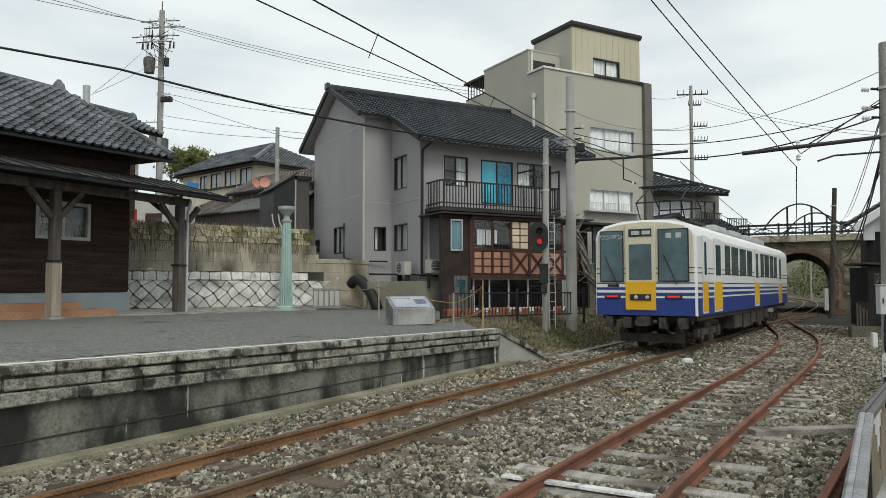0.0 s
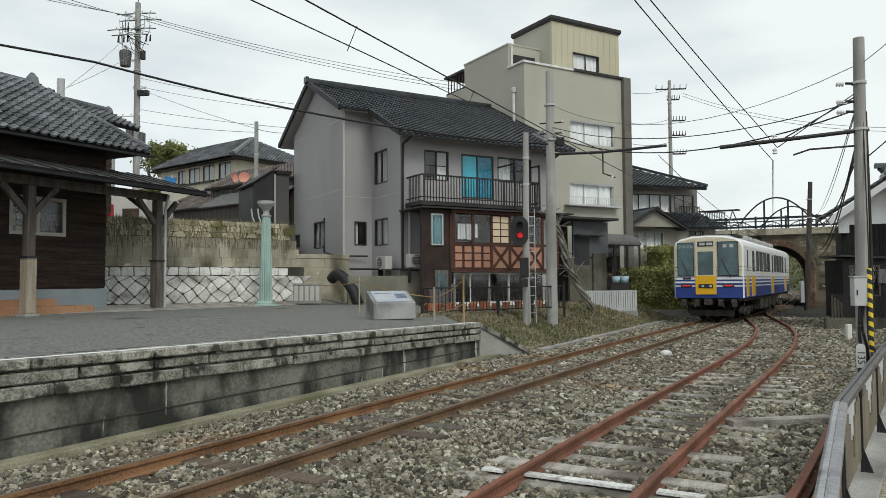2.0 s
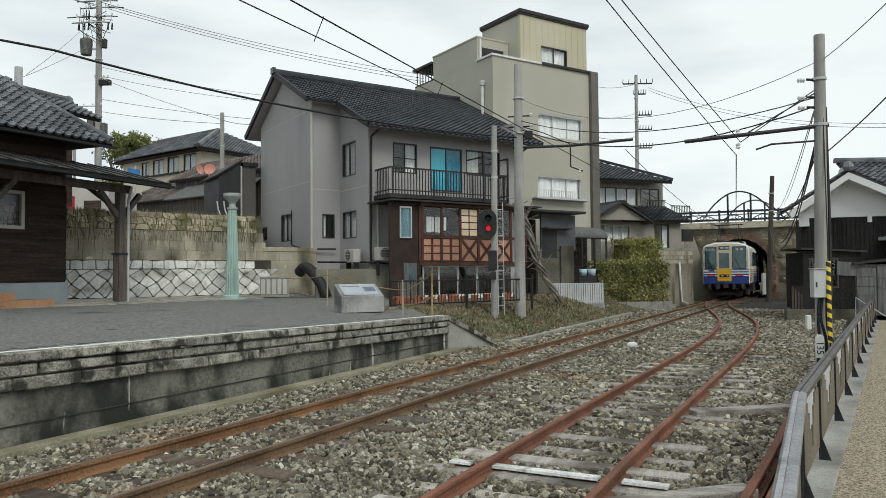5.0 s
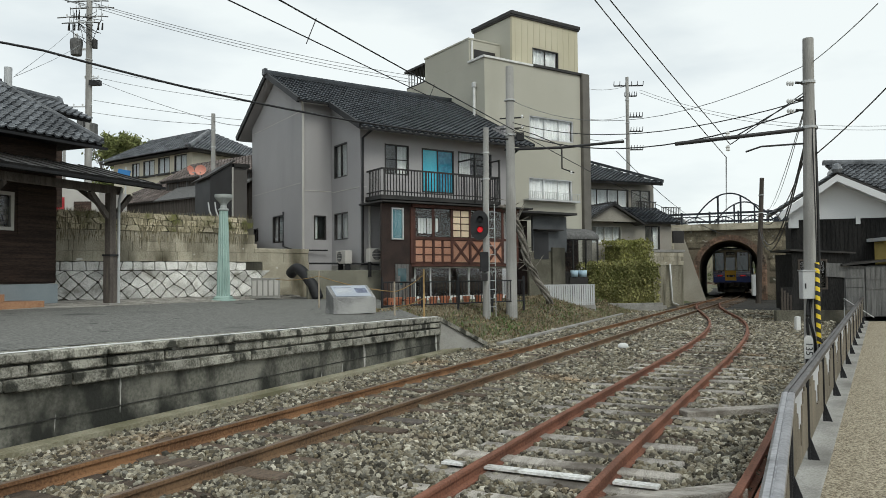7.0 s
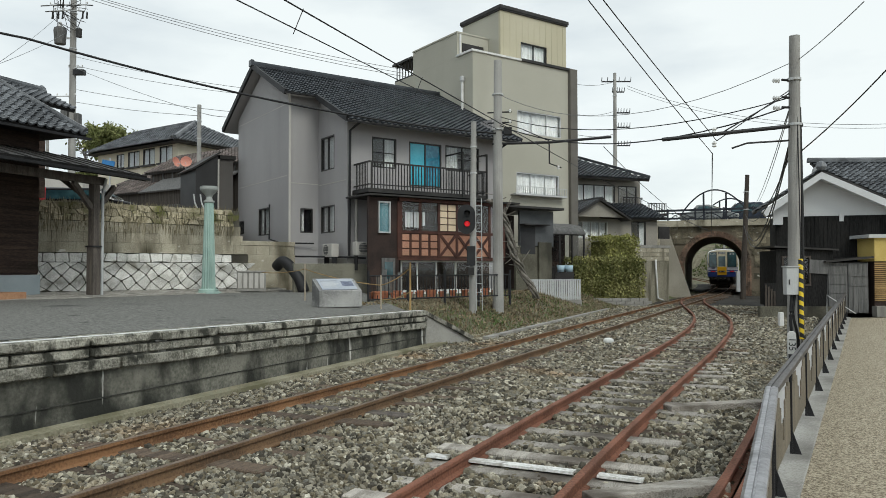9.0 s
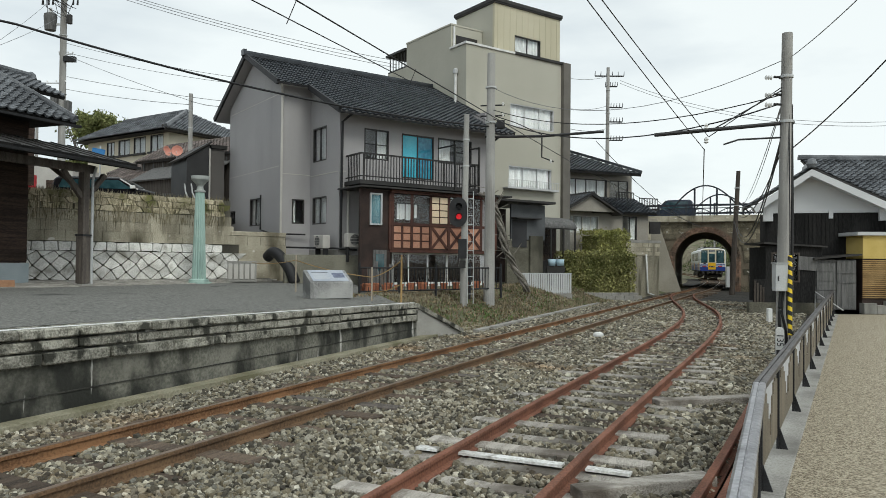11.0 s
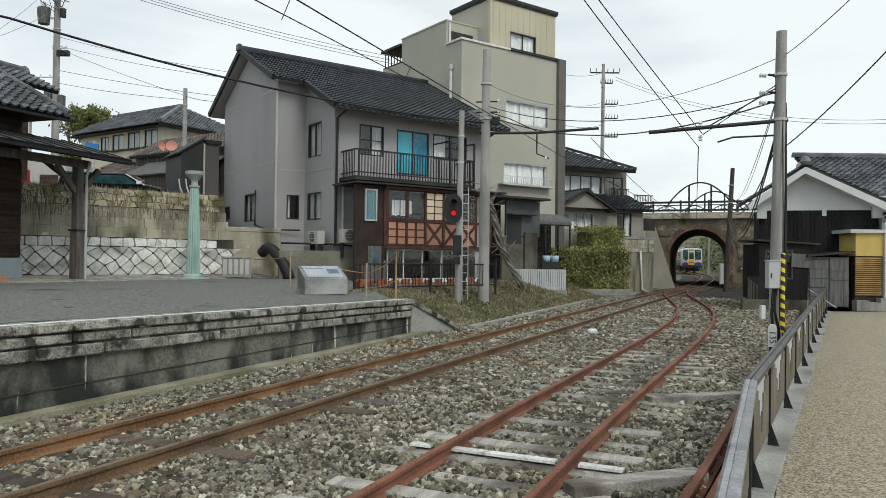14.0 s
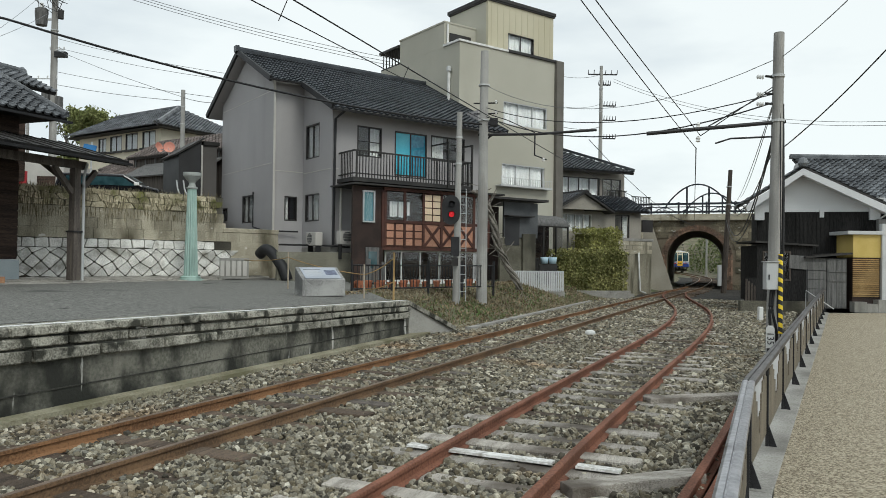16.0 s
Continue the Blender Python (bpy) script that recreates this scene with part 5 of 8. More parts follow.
part("downpipe", tube(mb(), [Vector((0.25, -0.2, 4.4)), Vector((0.22, -0.1, 4.0)), Vector((0.22, -0.1, 0.9))], 0.04, 8), m_grey, station)
# main hipped roof
rs = pose(-17, 0.7, 5.5, 0, -1.0, 0) @ pose(0, 0, 0, math.degrees(math.atan2(2.3, 3.4)), 0, 0)
rl_ = math.hypot(2.35, 3.4)
sroof = part("roof", box(mb(), 0, 17.35, 0, 0.6, -0.16, -0.02, rs), m_blackwood, station)
tile_roof("roof_tiles", rs, 17.35, rl_, m_tile_old, sroof, tw=0.29, course=0.27, keep=lambda x, y: x < 17.5 - y * 0.39)
bm = mb()
pts = [(-17, 0.75, 5.43), (0.3, 0.75, 5.73), (0.3, 10, 5.73), (-17, 10, 5.43)]
top = [(-14, 4.1, 7.85), (-1.2, 4.1, 7.85), (-1.2, 6.2, 7.85), (-14, 6.2, 7.85)]
lo, hi = [bm.verts.new(p) for p in pts], [bm.verts.new(p) for p in top]
bm.faces.new(lo[::-1])
bm.faces.new(hi)
for i in range(4):
    bm.faces.new((lo[i], lo[(i + 1) % 4], hi[(i + 1) % 4], hi[i]))
part("roof_deck", bm, m_blackwood, sroof)
bm = sweep(mb(), [Vector((-16, 4.15, 7.9)), Vector((-1.3, 4.15, 7.95))], prof)
lathe(bm, -1.25, 4.15, [(0.16, 7.9), (0.22, 8.05), (0.17, 8.25), (0.06, 8.4)], 8)
part("ridge", bm, m_tile_old, sroof)
bm = sweep(mb(), [Vector((0.28, 0.72, 5.86)), Vector((-0.2, 2.0, 6.65)), Vector((-1.25, 4.1, 7.98))], [(-0.11, -0.02), (0.11, -0.02), (0.11, 0.08), (0.06, 0.15), (-0.06, 0.15), (-0.11, 0.08)])
part("hip_ridge", bm, m_tile_old, sroof)
hip = Matrix.Translation((0.3, 0.75, 5.78)) @ pose(0, 0, 0, 0, 0, 90) @ pose(0, 0, 0, 57, 0, 0)
tile_roof("hip_tiles", hip, 9.2, 2.7, m_tile_old, sroof, tw=0.29, course=0.27, keep=lambda x, y: y * 1.25 < x < 9.2 - y * 1.25)
bm = sweep(mb(), [Vector((-17, 0.62, 5.4)), Vector((0.4, 0.62, 5.7))], [(-0.06, 0), (-0.05, -0.07), (0.05, -0.07), (0.06, 0), (0.045, 0), (0.035, -0.05), (-0.035, -0.05), (-0.045, 0)])
part("gutter", bm, m_black, sroof)
part("vent_pipe", tube(mb(), [Vector((0.26, 4.83, 6.6)), Vector((0.26, 4.83, 8.67))], 0.12, 10), m_grey, station)
rear_w = thing("rear_wing", "low tiled rear wing of the station", "outbuilding", m=STA)
bm = mb()
box(bm, -2.0, 3.0, 5.6, 8.5, 4.3, 7.6)
part("wall", bm, m_stawood, rear_w)
wing_ = pose(-2.0, 4.95, 7.62, 25, 0, 0)
part("roof", box(mb(), 0, 5.7, 0, 1.95, -0.14, 0.0, wing_), m_blackwood, rear_w)
tile_roof("roof_tiles", wing_, 5.7, 1.95, m_tile_old, rear_w, tw=0.29, course=0.27)
bm = sweep(mb(), [Vector((-2.0, 6.7, 8.42)), Vector((3.7, 6.7, 8.42))], prof)
lathe(bm, 3.72, 6.7, [(0.14, 8.3), (0.19, 8.42), (0.14, 8.6), (0.05, 8.68)], 8)
part("ridge", bm, m_tile_old, rear_w)

# the cast-iron column, its fluted shaft and dish
col = thing("fluted_column", "old verdigris-green fluted cast-iron column with a dish top", "column", m=pose(-8.56, 24.5, 0.87))
bm = mb()
nfl = 16
rings = []
for z, r in ((0.14, 0.235), (0.5, 0.225), (1.3, 0.2), (2.2, 0.175), (3.12, 0.15)):
    rings.append([bm.verts.new((r * (1.0 if i % 2 else 0.87) * math.cos(math.pi * i / nfl), r * (1.0 if i % 2 else 0.87) * math.sin(math.pi * i / nfl), z)) for i in range(2 * nfl)])
for a, b in zip(rings, rings[1:]):
    for i in range(2 * nfl):
        j = (i + 1) % (2 * nfl)
        bm.faces.new((a[i], a[j], b[j], b[i]))
part("shaft", bm, m_green, col)
part("base", lathe(mb(), 0, 0, [(0.42, 0.0), (0.42, 0.06), (0.33, 0.07), (0.33, 0.13), (0.27, 0.17)], 24), m_green, col)
part("capital", lathe(mb(), 0, 0, [(0.15, 3.1), (0.18, 3.12), (0.18, 3.17), (0.12, 3.19), (0.1, 3.3), (0.13, 3.36), (0.22, 3.46), (0.29, 3.54), (0.3, 3.58), (0.3, 3.66), (0.27, 3.66), (0.24, 3.6), (0.05, 3.56)], 24), M("grey_cast_iron", (0.3, 0.32, 0.31), (0.4, 0.42, 0.4), 0.6, bump=0.1), col, "grey dish-shaped capital")
rack = thing("slatted_screen", "short pale weathered concrete screen with upright panels", "screen", m=pose(-7.35, 25.4, 0.93, 0, 0, 12))
bm = mb()
box(bm, -0.5, 0.5, -0.03, 0.03, 0.66, 0.72)
box(bm, -0.5, 0.5, -0.03, 0.03, 0.0, 0.06)
box(bm, -0.497, 0.497, 0.005, 0.028, 0.06, 0.66)
part("frame", bm, m_concrete, rack)
for k in range(5):
    bm = mb()
    box(bm, -0.46 + k * 0.19, -0.33 + k * 0.19, -0.035, 0.003, 0.09, 0.63)
    part("slat", bm, m_trim, rack, bevel=0.006)

# information plaque
PLQ = heading(-3.12, 18.05, 0.76, 62)
pl = thing("information_plaque", "grey terrazzo information plinth with a sloping printed panel", "plinth", m=PLQ)
m_terrazzo = M("terrazzo", (0.12, 0.12, 0.118), (0.42, 0.415, 0.4), 0.7, s1=1, s2=90, bump=0.3, sharp=2.5)
bm = mb()
a = [(-0.5, -0.32, 0), (0.6, -0.32, 0), (0.6, 0.32, 0), (-0.5, 0.32, 0)]
b = [(-0.5, -0.32, 0.4), (0.6, -0.32, 0.4), (0.6, 0.32, 0.7), (-0.5, 0.32, 0.7)]
a, b = [bm.verts.new(p) for p in a], [bm.verts.new(p) for p in b]
bm.faces.new(a[::-1])
bm.faces.new(b)
for i in range(4):
    bm.faces.new((a[i], a[(i + 1) % 4], b[(i + 1) % 4], b[i]))
part("plinth_block", bm, m_terrazzo, pl, bevel=0.01)
tilt = pose(0.05, 0, 0.555, math.degrees(math.atan2(0.3, 0.64)), 0, 0)
panel = part("panel", box(mb(), -0.46, 0.46, -0.3, 0.3, 0.0, 0.012, tilt), m_sign, pl, "pale blue printed panel")
part("photo", box(mb(), 0.12, 0.42, -0.12, 0.14, 0.012, 0.015, tilt), M("printed_photo", (0.06, 0.07, 0.12), (0.16, 0.19, 0.27), 0.3, s1=6, s2=30, bump=0), panel, "dark printed photograph")
for k in range(8):
    part("text_line", box(mb(), -0.4, 0.05 - 0.05 * (k % 3), 0.16 - k * 0.05, 0.178 - k * 0.05, 0.012, 0.014, tilt), m_ink if k == 0 else m_grey, panel)

# ---- stone arch bridge ----
BR = heading(17.62, 50.3, 0, 112)
bridge = thing("arch_bridge", "old sandstone road bridge with a banded brick arch over the line", "bridge", m=BR)
# FACE: barrel added on beyond the 7 m DECK to keep daylight off the train
RAD, SPRING, FACE, DECK = 1.98, 1.92, 15.0, 7.0
SKEW = 0.04
bm = mb()
NA = 26
outer = RAD + 0.4
arcs = [(math.cos(math.pi * i / NA), math.sin(math.pi * i / NA)) for i in range(NA + 1)]
for y0, y1 in ((0.0, FACE),):
    a_in = [(-RAD * c * -1, SPRING + RAD * s) for c, s in arcs]
    for i in range(NA):
        (xa, za), (xb, zb) = a_in[i], a_in[i + 1]
        vs = [bm.verts.new(p) for p in ((xa, y0, za), (xb, y0, zb), (xb - SKEW * y1, y1, zb), (xa - SKEW * y1, y1, za))]
        bm.faces.new(vs)
    for x in (-RAD, RAD):
        vs = [bm.verts.new(p) for p in ((x, y0, -0.4), (x - SKEW * y1, y1, -0.4), (x - SKEW * y1, y1, SPRING), (x, y0, SPRING))]
        bm.faces.new(vs)
    for y in (y0 + 0.02, y1):
        for i in range(NA):
            (xa, za), (xb, zb) = a_in[i], a_in[i + 1]
            vs = [bm.verts.new(p) for p in ((xa - SKEW * y, y, za), (xb - SKEW * y, y, zb), (xb - SKEW * y, y, 4.6), (xa - SKEW * y, y, 4.6))]
            bm.faces.new(vs)
        for x0, x1 in ((-9, -RAD), (RAD, 12)):
            vs = [bm.verts.new(p) for p in ((x0 - SKEW * y, y, -0.4), (x1 - SKEW * y, y, -0.4), (x1 - SKEW * y, y, 4.6), (x0 - SKEW * y, y, 4.6))]
            bm.faces.new(vs)
    vs = [bm.verts.new(p) for p in ((-9, y0, 4.6), (12, y0, 4.6), (12, y1, 4.6), (-9, y1, 4.6))]
    bm.faces.new(vs)
part("masonry_core", bm, M("bridge_mortar", (0.15, 0.125, 0.09), (0.22, 0.185, 0.135), 0.95, s1=1, s2=30, bump=0.5), bridge)
rng = random.Random(31)
for ring in range(3):
    r0, r1 = RAD + ring * 0.125, RAD + ring * 0.125 + 0.117
    pr = 0.04 + ring * 0.025
    nb = 44
    for i in range(nb):
        a0, a1 = math.pi * i / nb + 0.006, math.pi * (i + 1) / nb - 0.006
        c = [(r * math.cos(a), SPRING + r * math.sin(a)) for r, a in ((r0, a0), (r1, a0), (r1, a1), (r0, a1))]
        bk = mb()
        prism(bk, c, -pr + rng.uniform(-0.01, 0.01), 0.3 if ring == 0 else 0.05, Matrix(((1, 0, 0, 0), (0, 0, 1, 0), (0, 1, 0, 0), (0, 0, 0, 1))))
        part("brick", bk, m_brick, bridge)
    for sg in (-1, 1):
        for k in range(8):
            z0 = -0.3 + k * 0.275
            bk = mb()
            x0, x1 = sorted((sg * r0, sg * r1))
            box(bk, x0, x1, -pr + rng.uniform(-0.01, 0.01), 0.05, z0, z0 + 0.265)
            part("brick", bk, m_brick, bridge)
for row in range(12):
    z0 = -0.2 + row * 0.4
    x = -8.5 + (0.3 if row % 2 else 0)
    while x < 9:
        w = rng.uniform(0.5, 0.85)
        cx, cz_ = x + w / 2, z0 + 0.2
        d = math.hypot(cx, max(0, cz_ - SPRING))
        if (d > outer + 0.28 and (cz_ > SPRING or abs(cx) > outer + 0.3)) and z0 < 4.3:
            bk = mb()
            box(bk, x, x + w - 0.02, -0.02 - rng.uniform(0, 0.03), 0.03, z0, z0 + 0.385)
            part("ashlar", bk, m_sandstone, bridge)
        x += w
bm = mb()
box(bm, -9, 12, -0.12, 0.02, 4.59, 4.622)
box(bm, -9, 12, -0.3, FACE + 0.1, 4.623, 4.78)
box(bm, -9, 12, -0.26, 0.06, 4.783, 5.05)
part("cornice", bm, m_blockwall, bridge, "weathered grey cornice band")
rail_t = part("parapet_rail", box(mb(), -9, 12, -0.19, -0.09, 5.7, 5.84), m_steel_bl, bridge, "blue-grey steel parapet railing")
bm = mb()
box(bm, -9, 12, -0.17, -0.11, 5.14, 5.2)
box(bm, -9, 12, -0.17, -0.11, 5.53, 5.59)
part("rail_bar", bm, m_steel_bl, rail_t)
for k in range(12):
    x = -8.6 + k * 1.85
    part("rail_post", box(mb(), x - 0.06, x + 0.06, -0.2, -0.08, 5.053, 5.9), m_steel_bl, rail_t)
    bm = mb()
    pts = [Vector((x + 0.1 + 1.65 * q / 10, -0.14, 5.12 + 0.4 * math.sin(math.pi * q / 10))) for q in range(11)]
    tube(bm, pts, 0.03, 5)
    tube(bm, [p + Vector((0, 0, -0.0)) for p in [Vector((x + 0.45 + 0.95 * q / 8, -0.14, 5.12 + 0.2 * math.sin(math.pi * q / 8))) for q in range(9)]], 0.018, 5)
    for q in range(8):
        xx = x + 0.22 + q * 0.2
        box(bm, xx - 0.012, xx + 0.012, -0.15, -0.13, 5.1, 5.14 + 0.36 * math.sin(math.pi * (q + 0.6) / 8.6))
    part("rail_infill", bm, m_steel_bl, rail_t)
for y, dx in ((-0.14, 0.0), (DECK, 0.75)):
    bm = mb()
    tube(bm, [Vector((dx - 2.15 + 4.4 * q / 20, y, 5.4 + 1.72 * math.sin(math.pi * q / 20) ** 0.8)) for q in range(21)], 0.055, 6)
    for x in (-0.65, 0.8):
        box(bm, dx + x - 0.06, dx + x + 0.06, y - 0.05, y + 0.05, 5.056 if y < 1 else 4.785, 6.95)
    part("ornamental_arch", bm, m_steel_bl, rail_t)
bm = mb()
box(bm, -9, 12, DECK - 0.1, DECK - 0.02, 5.65, 5.75)
box(bm, -9, 12, DECK - 0.1, DECK - 0.02, 5.2, 5.26)
part("far_rail", bm, m_steel_bl, rail_t)

# buttress and concrete retaining wall left of the bridge
bm = mb()
lo = [(11.6, 46.6, -0.3), (15.0, 46.9, -0.3), (15.6, 50.2, -0.3), (11.6, 50.3, -0.3)]
hi = [(11.6, 46.9, 4.62), (13.45, 47.2, 4.62), (14.0, 50.2, 4.62), (11.6, 50.3, 4.62)]
lo, hi = [bm.verts.new(p) for p in lo], [bm.verts.new(p) for p in hi]
bm.faces.new(lo[::-1])
bm.faces.new(hi)
for i in range(4):
    bm.faces.new((lo[i], lo[(i + 1) % 4], hi[(i + 1) % 4], hi[i]))
single("buttress", bm, m_buttress, "smooth sloping concrete buttress against the bridge", "buttress", kind="structure", bevel=0.03)
bm = mb()
box(bm, 10.6, 12.6, 45.6, 46.3, -0.3, 2.75)
box(bm, 10.55, 12.7, 45.5, 46.35, 2.753, 2.95)
single("garden_retaining_wall", bm, m_blockwall, "stained concrete garden retaining wall beside the track", "retaining wall", kind="structure", bevel=0.02)
bm = mb()
for k in range(5):
    for c in range(8):
        box(bm, 10.6 + c * 0.25 + 0.01, 10.6 + (c + 1) * 0.25 - 0.01, 45.55, 46.2, 2.96 + k * 0.2, 3.145 + k * 0.2)
single("block_parapet", bm, m_blockwall, "low concrete block parapet", "wall", kind="structure")

# ---- small house beyond the hedge ----
MH = heading(6.3, 41.5, 0, 66)
mid = thing("tiled_house", "two-storey cream house with dark tiled roofs behind the hedge", "house", m=MH)
bm = wall_holes(mb(), 0, 5.0, 0.3, 7.1, 0, 0.15, [(0.3, 3.2, 5.45, 6.6), (3.4, 4.75, 5.3, 6.6)])
box(bm, 0, 0.15, 0.153, 6, 0.3, 7.1)
box(bm, 4.85, 5.0, 0.153, 6, 0.3, 7.1)
box(bm, 0.153, 4.847, 2.6, 2.75, 0.3, 7.1)
m_midwall = M("weathered_beige", (0.27, 0.25, 0.215), (0.37, 0.345, 0.3), 0.9, s1=0.6, s2=30, bump=0.2)
part("wall", bm, m_midwall, mid)
window(mid, pose(0.3, 0.03, 5.45), 2.9, 1.15, 4, True)
window(mid, pose(3.4, 0.03, 5.3), 1.35, 1.3, 2, False)
r1 = pose(-1.6, -0.9, 6.95, 24, 0, 0)
mr = part("roof", box(mb(), 0, 6.6, 0, 0.5, -0.14, 0, r1), m_dark, mid)
tile_roof("roof_tiles", r1, 6.6, 4.6, m_tile, mr, keep=lambda x, y: x < 6.6 - y * 0.8)
bm = sweep(mb(), [Vector((5.0, -0.9, 7.02)), Vector((1.4, 3.3, 8.9))], [(-0.1, 0), (0.1, 0), (0.08, 0.15), (-0.08, 0.15)])
part("hip_ridge", bm, m_tile, mr)
bm = mb()
box(bm, 3.4, 4.8, -0.5, -0.46, 5.85, 5.9)
for k in range(13):
    box(bm, 3.42 + k * 0.11, 3.45 + k * 0.11, -0.49, -0.47, 5.3, 5.85)
box(bm, 3.35, 4.85, -0.5, 0, 5.17, 5.25)
part("balcony_rail", bm, m_dark, mid)
r2 = pose(0.6, -2.3, 4.55, 24, 0, 0)
lr2 = part("lower_roof", box(mb(), 0, 4.4, 0, 2.45, -0.12, 0, r2), m_dark, mid)
tile_roof("roof_tiles", r2, 4.4, 2.45, m_tile, lr2)
bm = wall_holes(mb(), -1.5, 4.7, 0.3, 4.6, -1.9, -1.75, [(-0.9, 1.3, 3.35, 4.3), (2.9, 3.9, 3.0, 4.35)])
part("lower_wall", bm, m_midwall, mid)
window(mid, pose(-0.9, -1.87, 3.35), 2.2, 0.95, 4, True, frame_mat=m_trim)
window(mid, pose(2.9, -1.87, 3.0), 1.0, 1.35, 2, 'right')
m_gardenwall = M("stained_garden_concrete", (0.19, 0.175, 0.13), (0.33, 0.305, 0.235), 0.95, s1=0.8, s2=30, bump=0.4, stretch=(1, 1, 0.4), stain=((0.1, 0.092, 0.065), 1.6, (2, 2, 0.25), 0.48, 0.68))
part('garden_wall', box(mb(), 2.6, 5.0, -2.5, -2.3, -0.3, 2.85), m_gardenwall, mid, 'stained concrete retaining wall')
for k in range(3):
    for c in range(6):
        x = 2.62 + c * 0.4 - 0.2 * (k % 2)
        part("block", box(mb(), max(2.6, x), min(5.0, x + 0.385), -2.53, -2.5, 2.14 + k * 0.235, 2.36 + k * 0.235), m_blockwall, mid)
dp = [MH @ Vector(p) for p in ((4.0, -2.6, 2.2), (4.05, -2.6, 1.2), (4.12, -2.6, 0.05), (4.5, -2.66, -0.1))]
single("drainpipe", tube(mb(), dp, 0.05, 8), m_whitepaint, "white plastic drainpipe on the concrete wall", "pipe", smooth=True)
part('garden_wall_cap', box(mb(), 2.5, 5.1, -2.55, -2.25, 2.853, 3.0), m_concrete, mid)
g = mb()
prism(g, [(-1.4, 4.5), (1.9, 4.5), (0.25, 5.4)], -2.55, -2.4, Matrix(((1, 0, 0, 0), (0, 0, 1, 0), (0, 1, 0, 0), (0, 0, 0, 1))))
part("porch_gable", g, m_midwall, mid)
for sg, ang in ((1, 180), (-1, 0)):
    mm = Matrix.Translation((1.9 - sg * 2.1, -2.75 if sg > 0 else -0.6, 4.42)) @ (pose(0, 0, 0, 0, 0, 90 * 1) if sg < 0 else pose(0, 0, 0, 0, 0, -90))
    mm = Matrix.Translation((0.25 - sg * 2.0, -0.5 if sg > 0 else -2.8, 4.42)) @ pose(0, 0, 0, 0, 0, -90 * sg) @ pose(0, 0, 0, 28, 0, 0)
    pr_ = part("porch_roof", box(mb(), 0, 2.3, 0, 2.4, -0.1, 0, mm), m_dark, mid)
    tile_roof("roof_tiles", mm, 2.3, 2.4, m_tile, pr_)
bm = mb()
box(bm, 5.1, 6.5, -0.6, -0.55, 5.55, 5.6)
box(bm, 5.1, 6.5, -0.6, 1.0, 4.85, 4.95)
for k in range(12):
    box(bm, 5.12 + k * 0.12, 5.15 + k * 0.12, -0.59, -0.56, 4.95, 5.55)
box(bm, 6.3, 6.4, 0.6, 0.7, 0.3, 4.85)
part("side_terrace", bm, m_dark, mid)
bm = mb()
box(bm, 4.75, 5.5, -2.0, -1.9, 3.4, 4.1)
part("service_box", bm, m_frame, mid)

# outbuildings between the tower and the hedge
OUT = HOUSE
shed = thing("dark_carport", "dark corrugated carport with a concrete side wall", "carport", m=OUT @ pose(-0.55, 0, 0.15))
part("roof", box(mb(), 7.3, 10.9, -0.9, 2.5, 4.15, 4.25), m_dark, shed, bevel=0.01)
part("wall", box(mb(), 8.7, 10.7, -0.4, -0.3, 2.55, 4.1), M("blue_grey_sheet", (0.06, 0.064, 0.068), (0.1, 0.105, 0.11), 0.6, bump=0.1), shed)
part("awning", box(mb(), 8.7, 10.2, -0.75, -0.41, 3.45, 3.5), m_dark, shed)
# flat dark plate on the wall, painted as the shade inside an opening
part("dark_opening", box(mb(), 8.75, 9.6, -0.41, -0.401, 2.2, 3.4), m_ink, shed)
part("wall", box(mb(), 7.4, 10.6, 2.2, 2.3, 0.6, 4.1), m_brownboard, shed)
m_mossblock = M("mossy_block", (0.085, 0.08, 0.06), (0.17, 0.16, 0.125), 0.95, s1=1.2, s2=30, bump=0.5, stain=((0.045, 0.043, 0.032), 0.8, (1, 1, 0.5), 0.5, 0.7))
part("pillar", box(mb(), 9.75, 10.5, -0.5, -0.25, 0.5, 2.72), m_mossblock, shed, "mossy grey block pillar", bevel=0.01)
part("side_wall", box(mb(), 8.5, 9.747, -0.38, -0.25, 0.5, 2.5), m_mossblock, shed, "dark mossy block side wall")
gh = thing("glazed_porch", "dark glazed porch with a rounded metal roof", "porch", m=OUT)
bm = mb()
rings = []
for q in range(9):
    a = math.pi * q / 16
    rings.append((11.0 + 2.6, 1.0 - 1.0 * math.cos(a) * 0 + 1.2 * (1 - math.cos(a)), 3.45 + 0.5 * math.sin(a)))
for (xa, ya, za), (xb, yb, zb) in zip(rings, rings[1:]):
    vs = [bm.verts.new(p) for p in ((11.0, ya, za), (xa, ya, za), (xb, yb, zb), (11.0, yb, zb))]
    bm.faces.new(vs)
box(bm, 11.0, 13.6, 0.95, 1.0, 3.37, 3.47)
part("roof", bm, m_shedwood, gh, "weathered grey curved metal roof")
bm = mb()
for x in (11.05, 11.9, 12.75, 13.55):
    box(bm, x - 0.04, x + 0.04, 1.0, 1.06, 0.6, 3.38)
for z in (1.75, 3.32):
    box(bm, 11.05, 13.55, 1.0, 1.06, z, z + 0.06)
part("frame", bm, m_dark, gh)
part("pane", box(mb(), 11.1, 13.5, 1.03, 1.04, 1.8, 3.32), m_glass, gh).visible_shadow = False
part("wall", box(mb(), 11.05, 13.55, 1.02, 1.05, 0.6, 1.75), m_blackwood, gh)
part("back_wall", box(mb(), 11.0, 13.6, 2.4, 2.5, 0.6, 3.9), m_stawood, gh)

# hedge, planter, white slat fence
rng = random.Random(6)


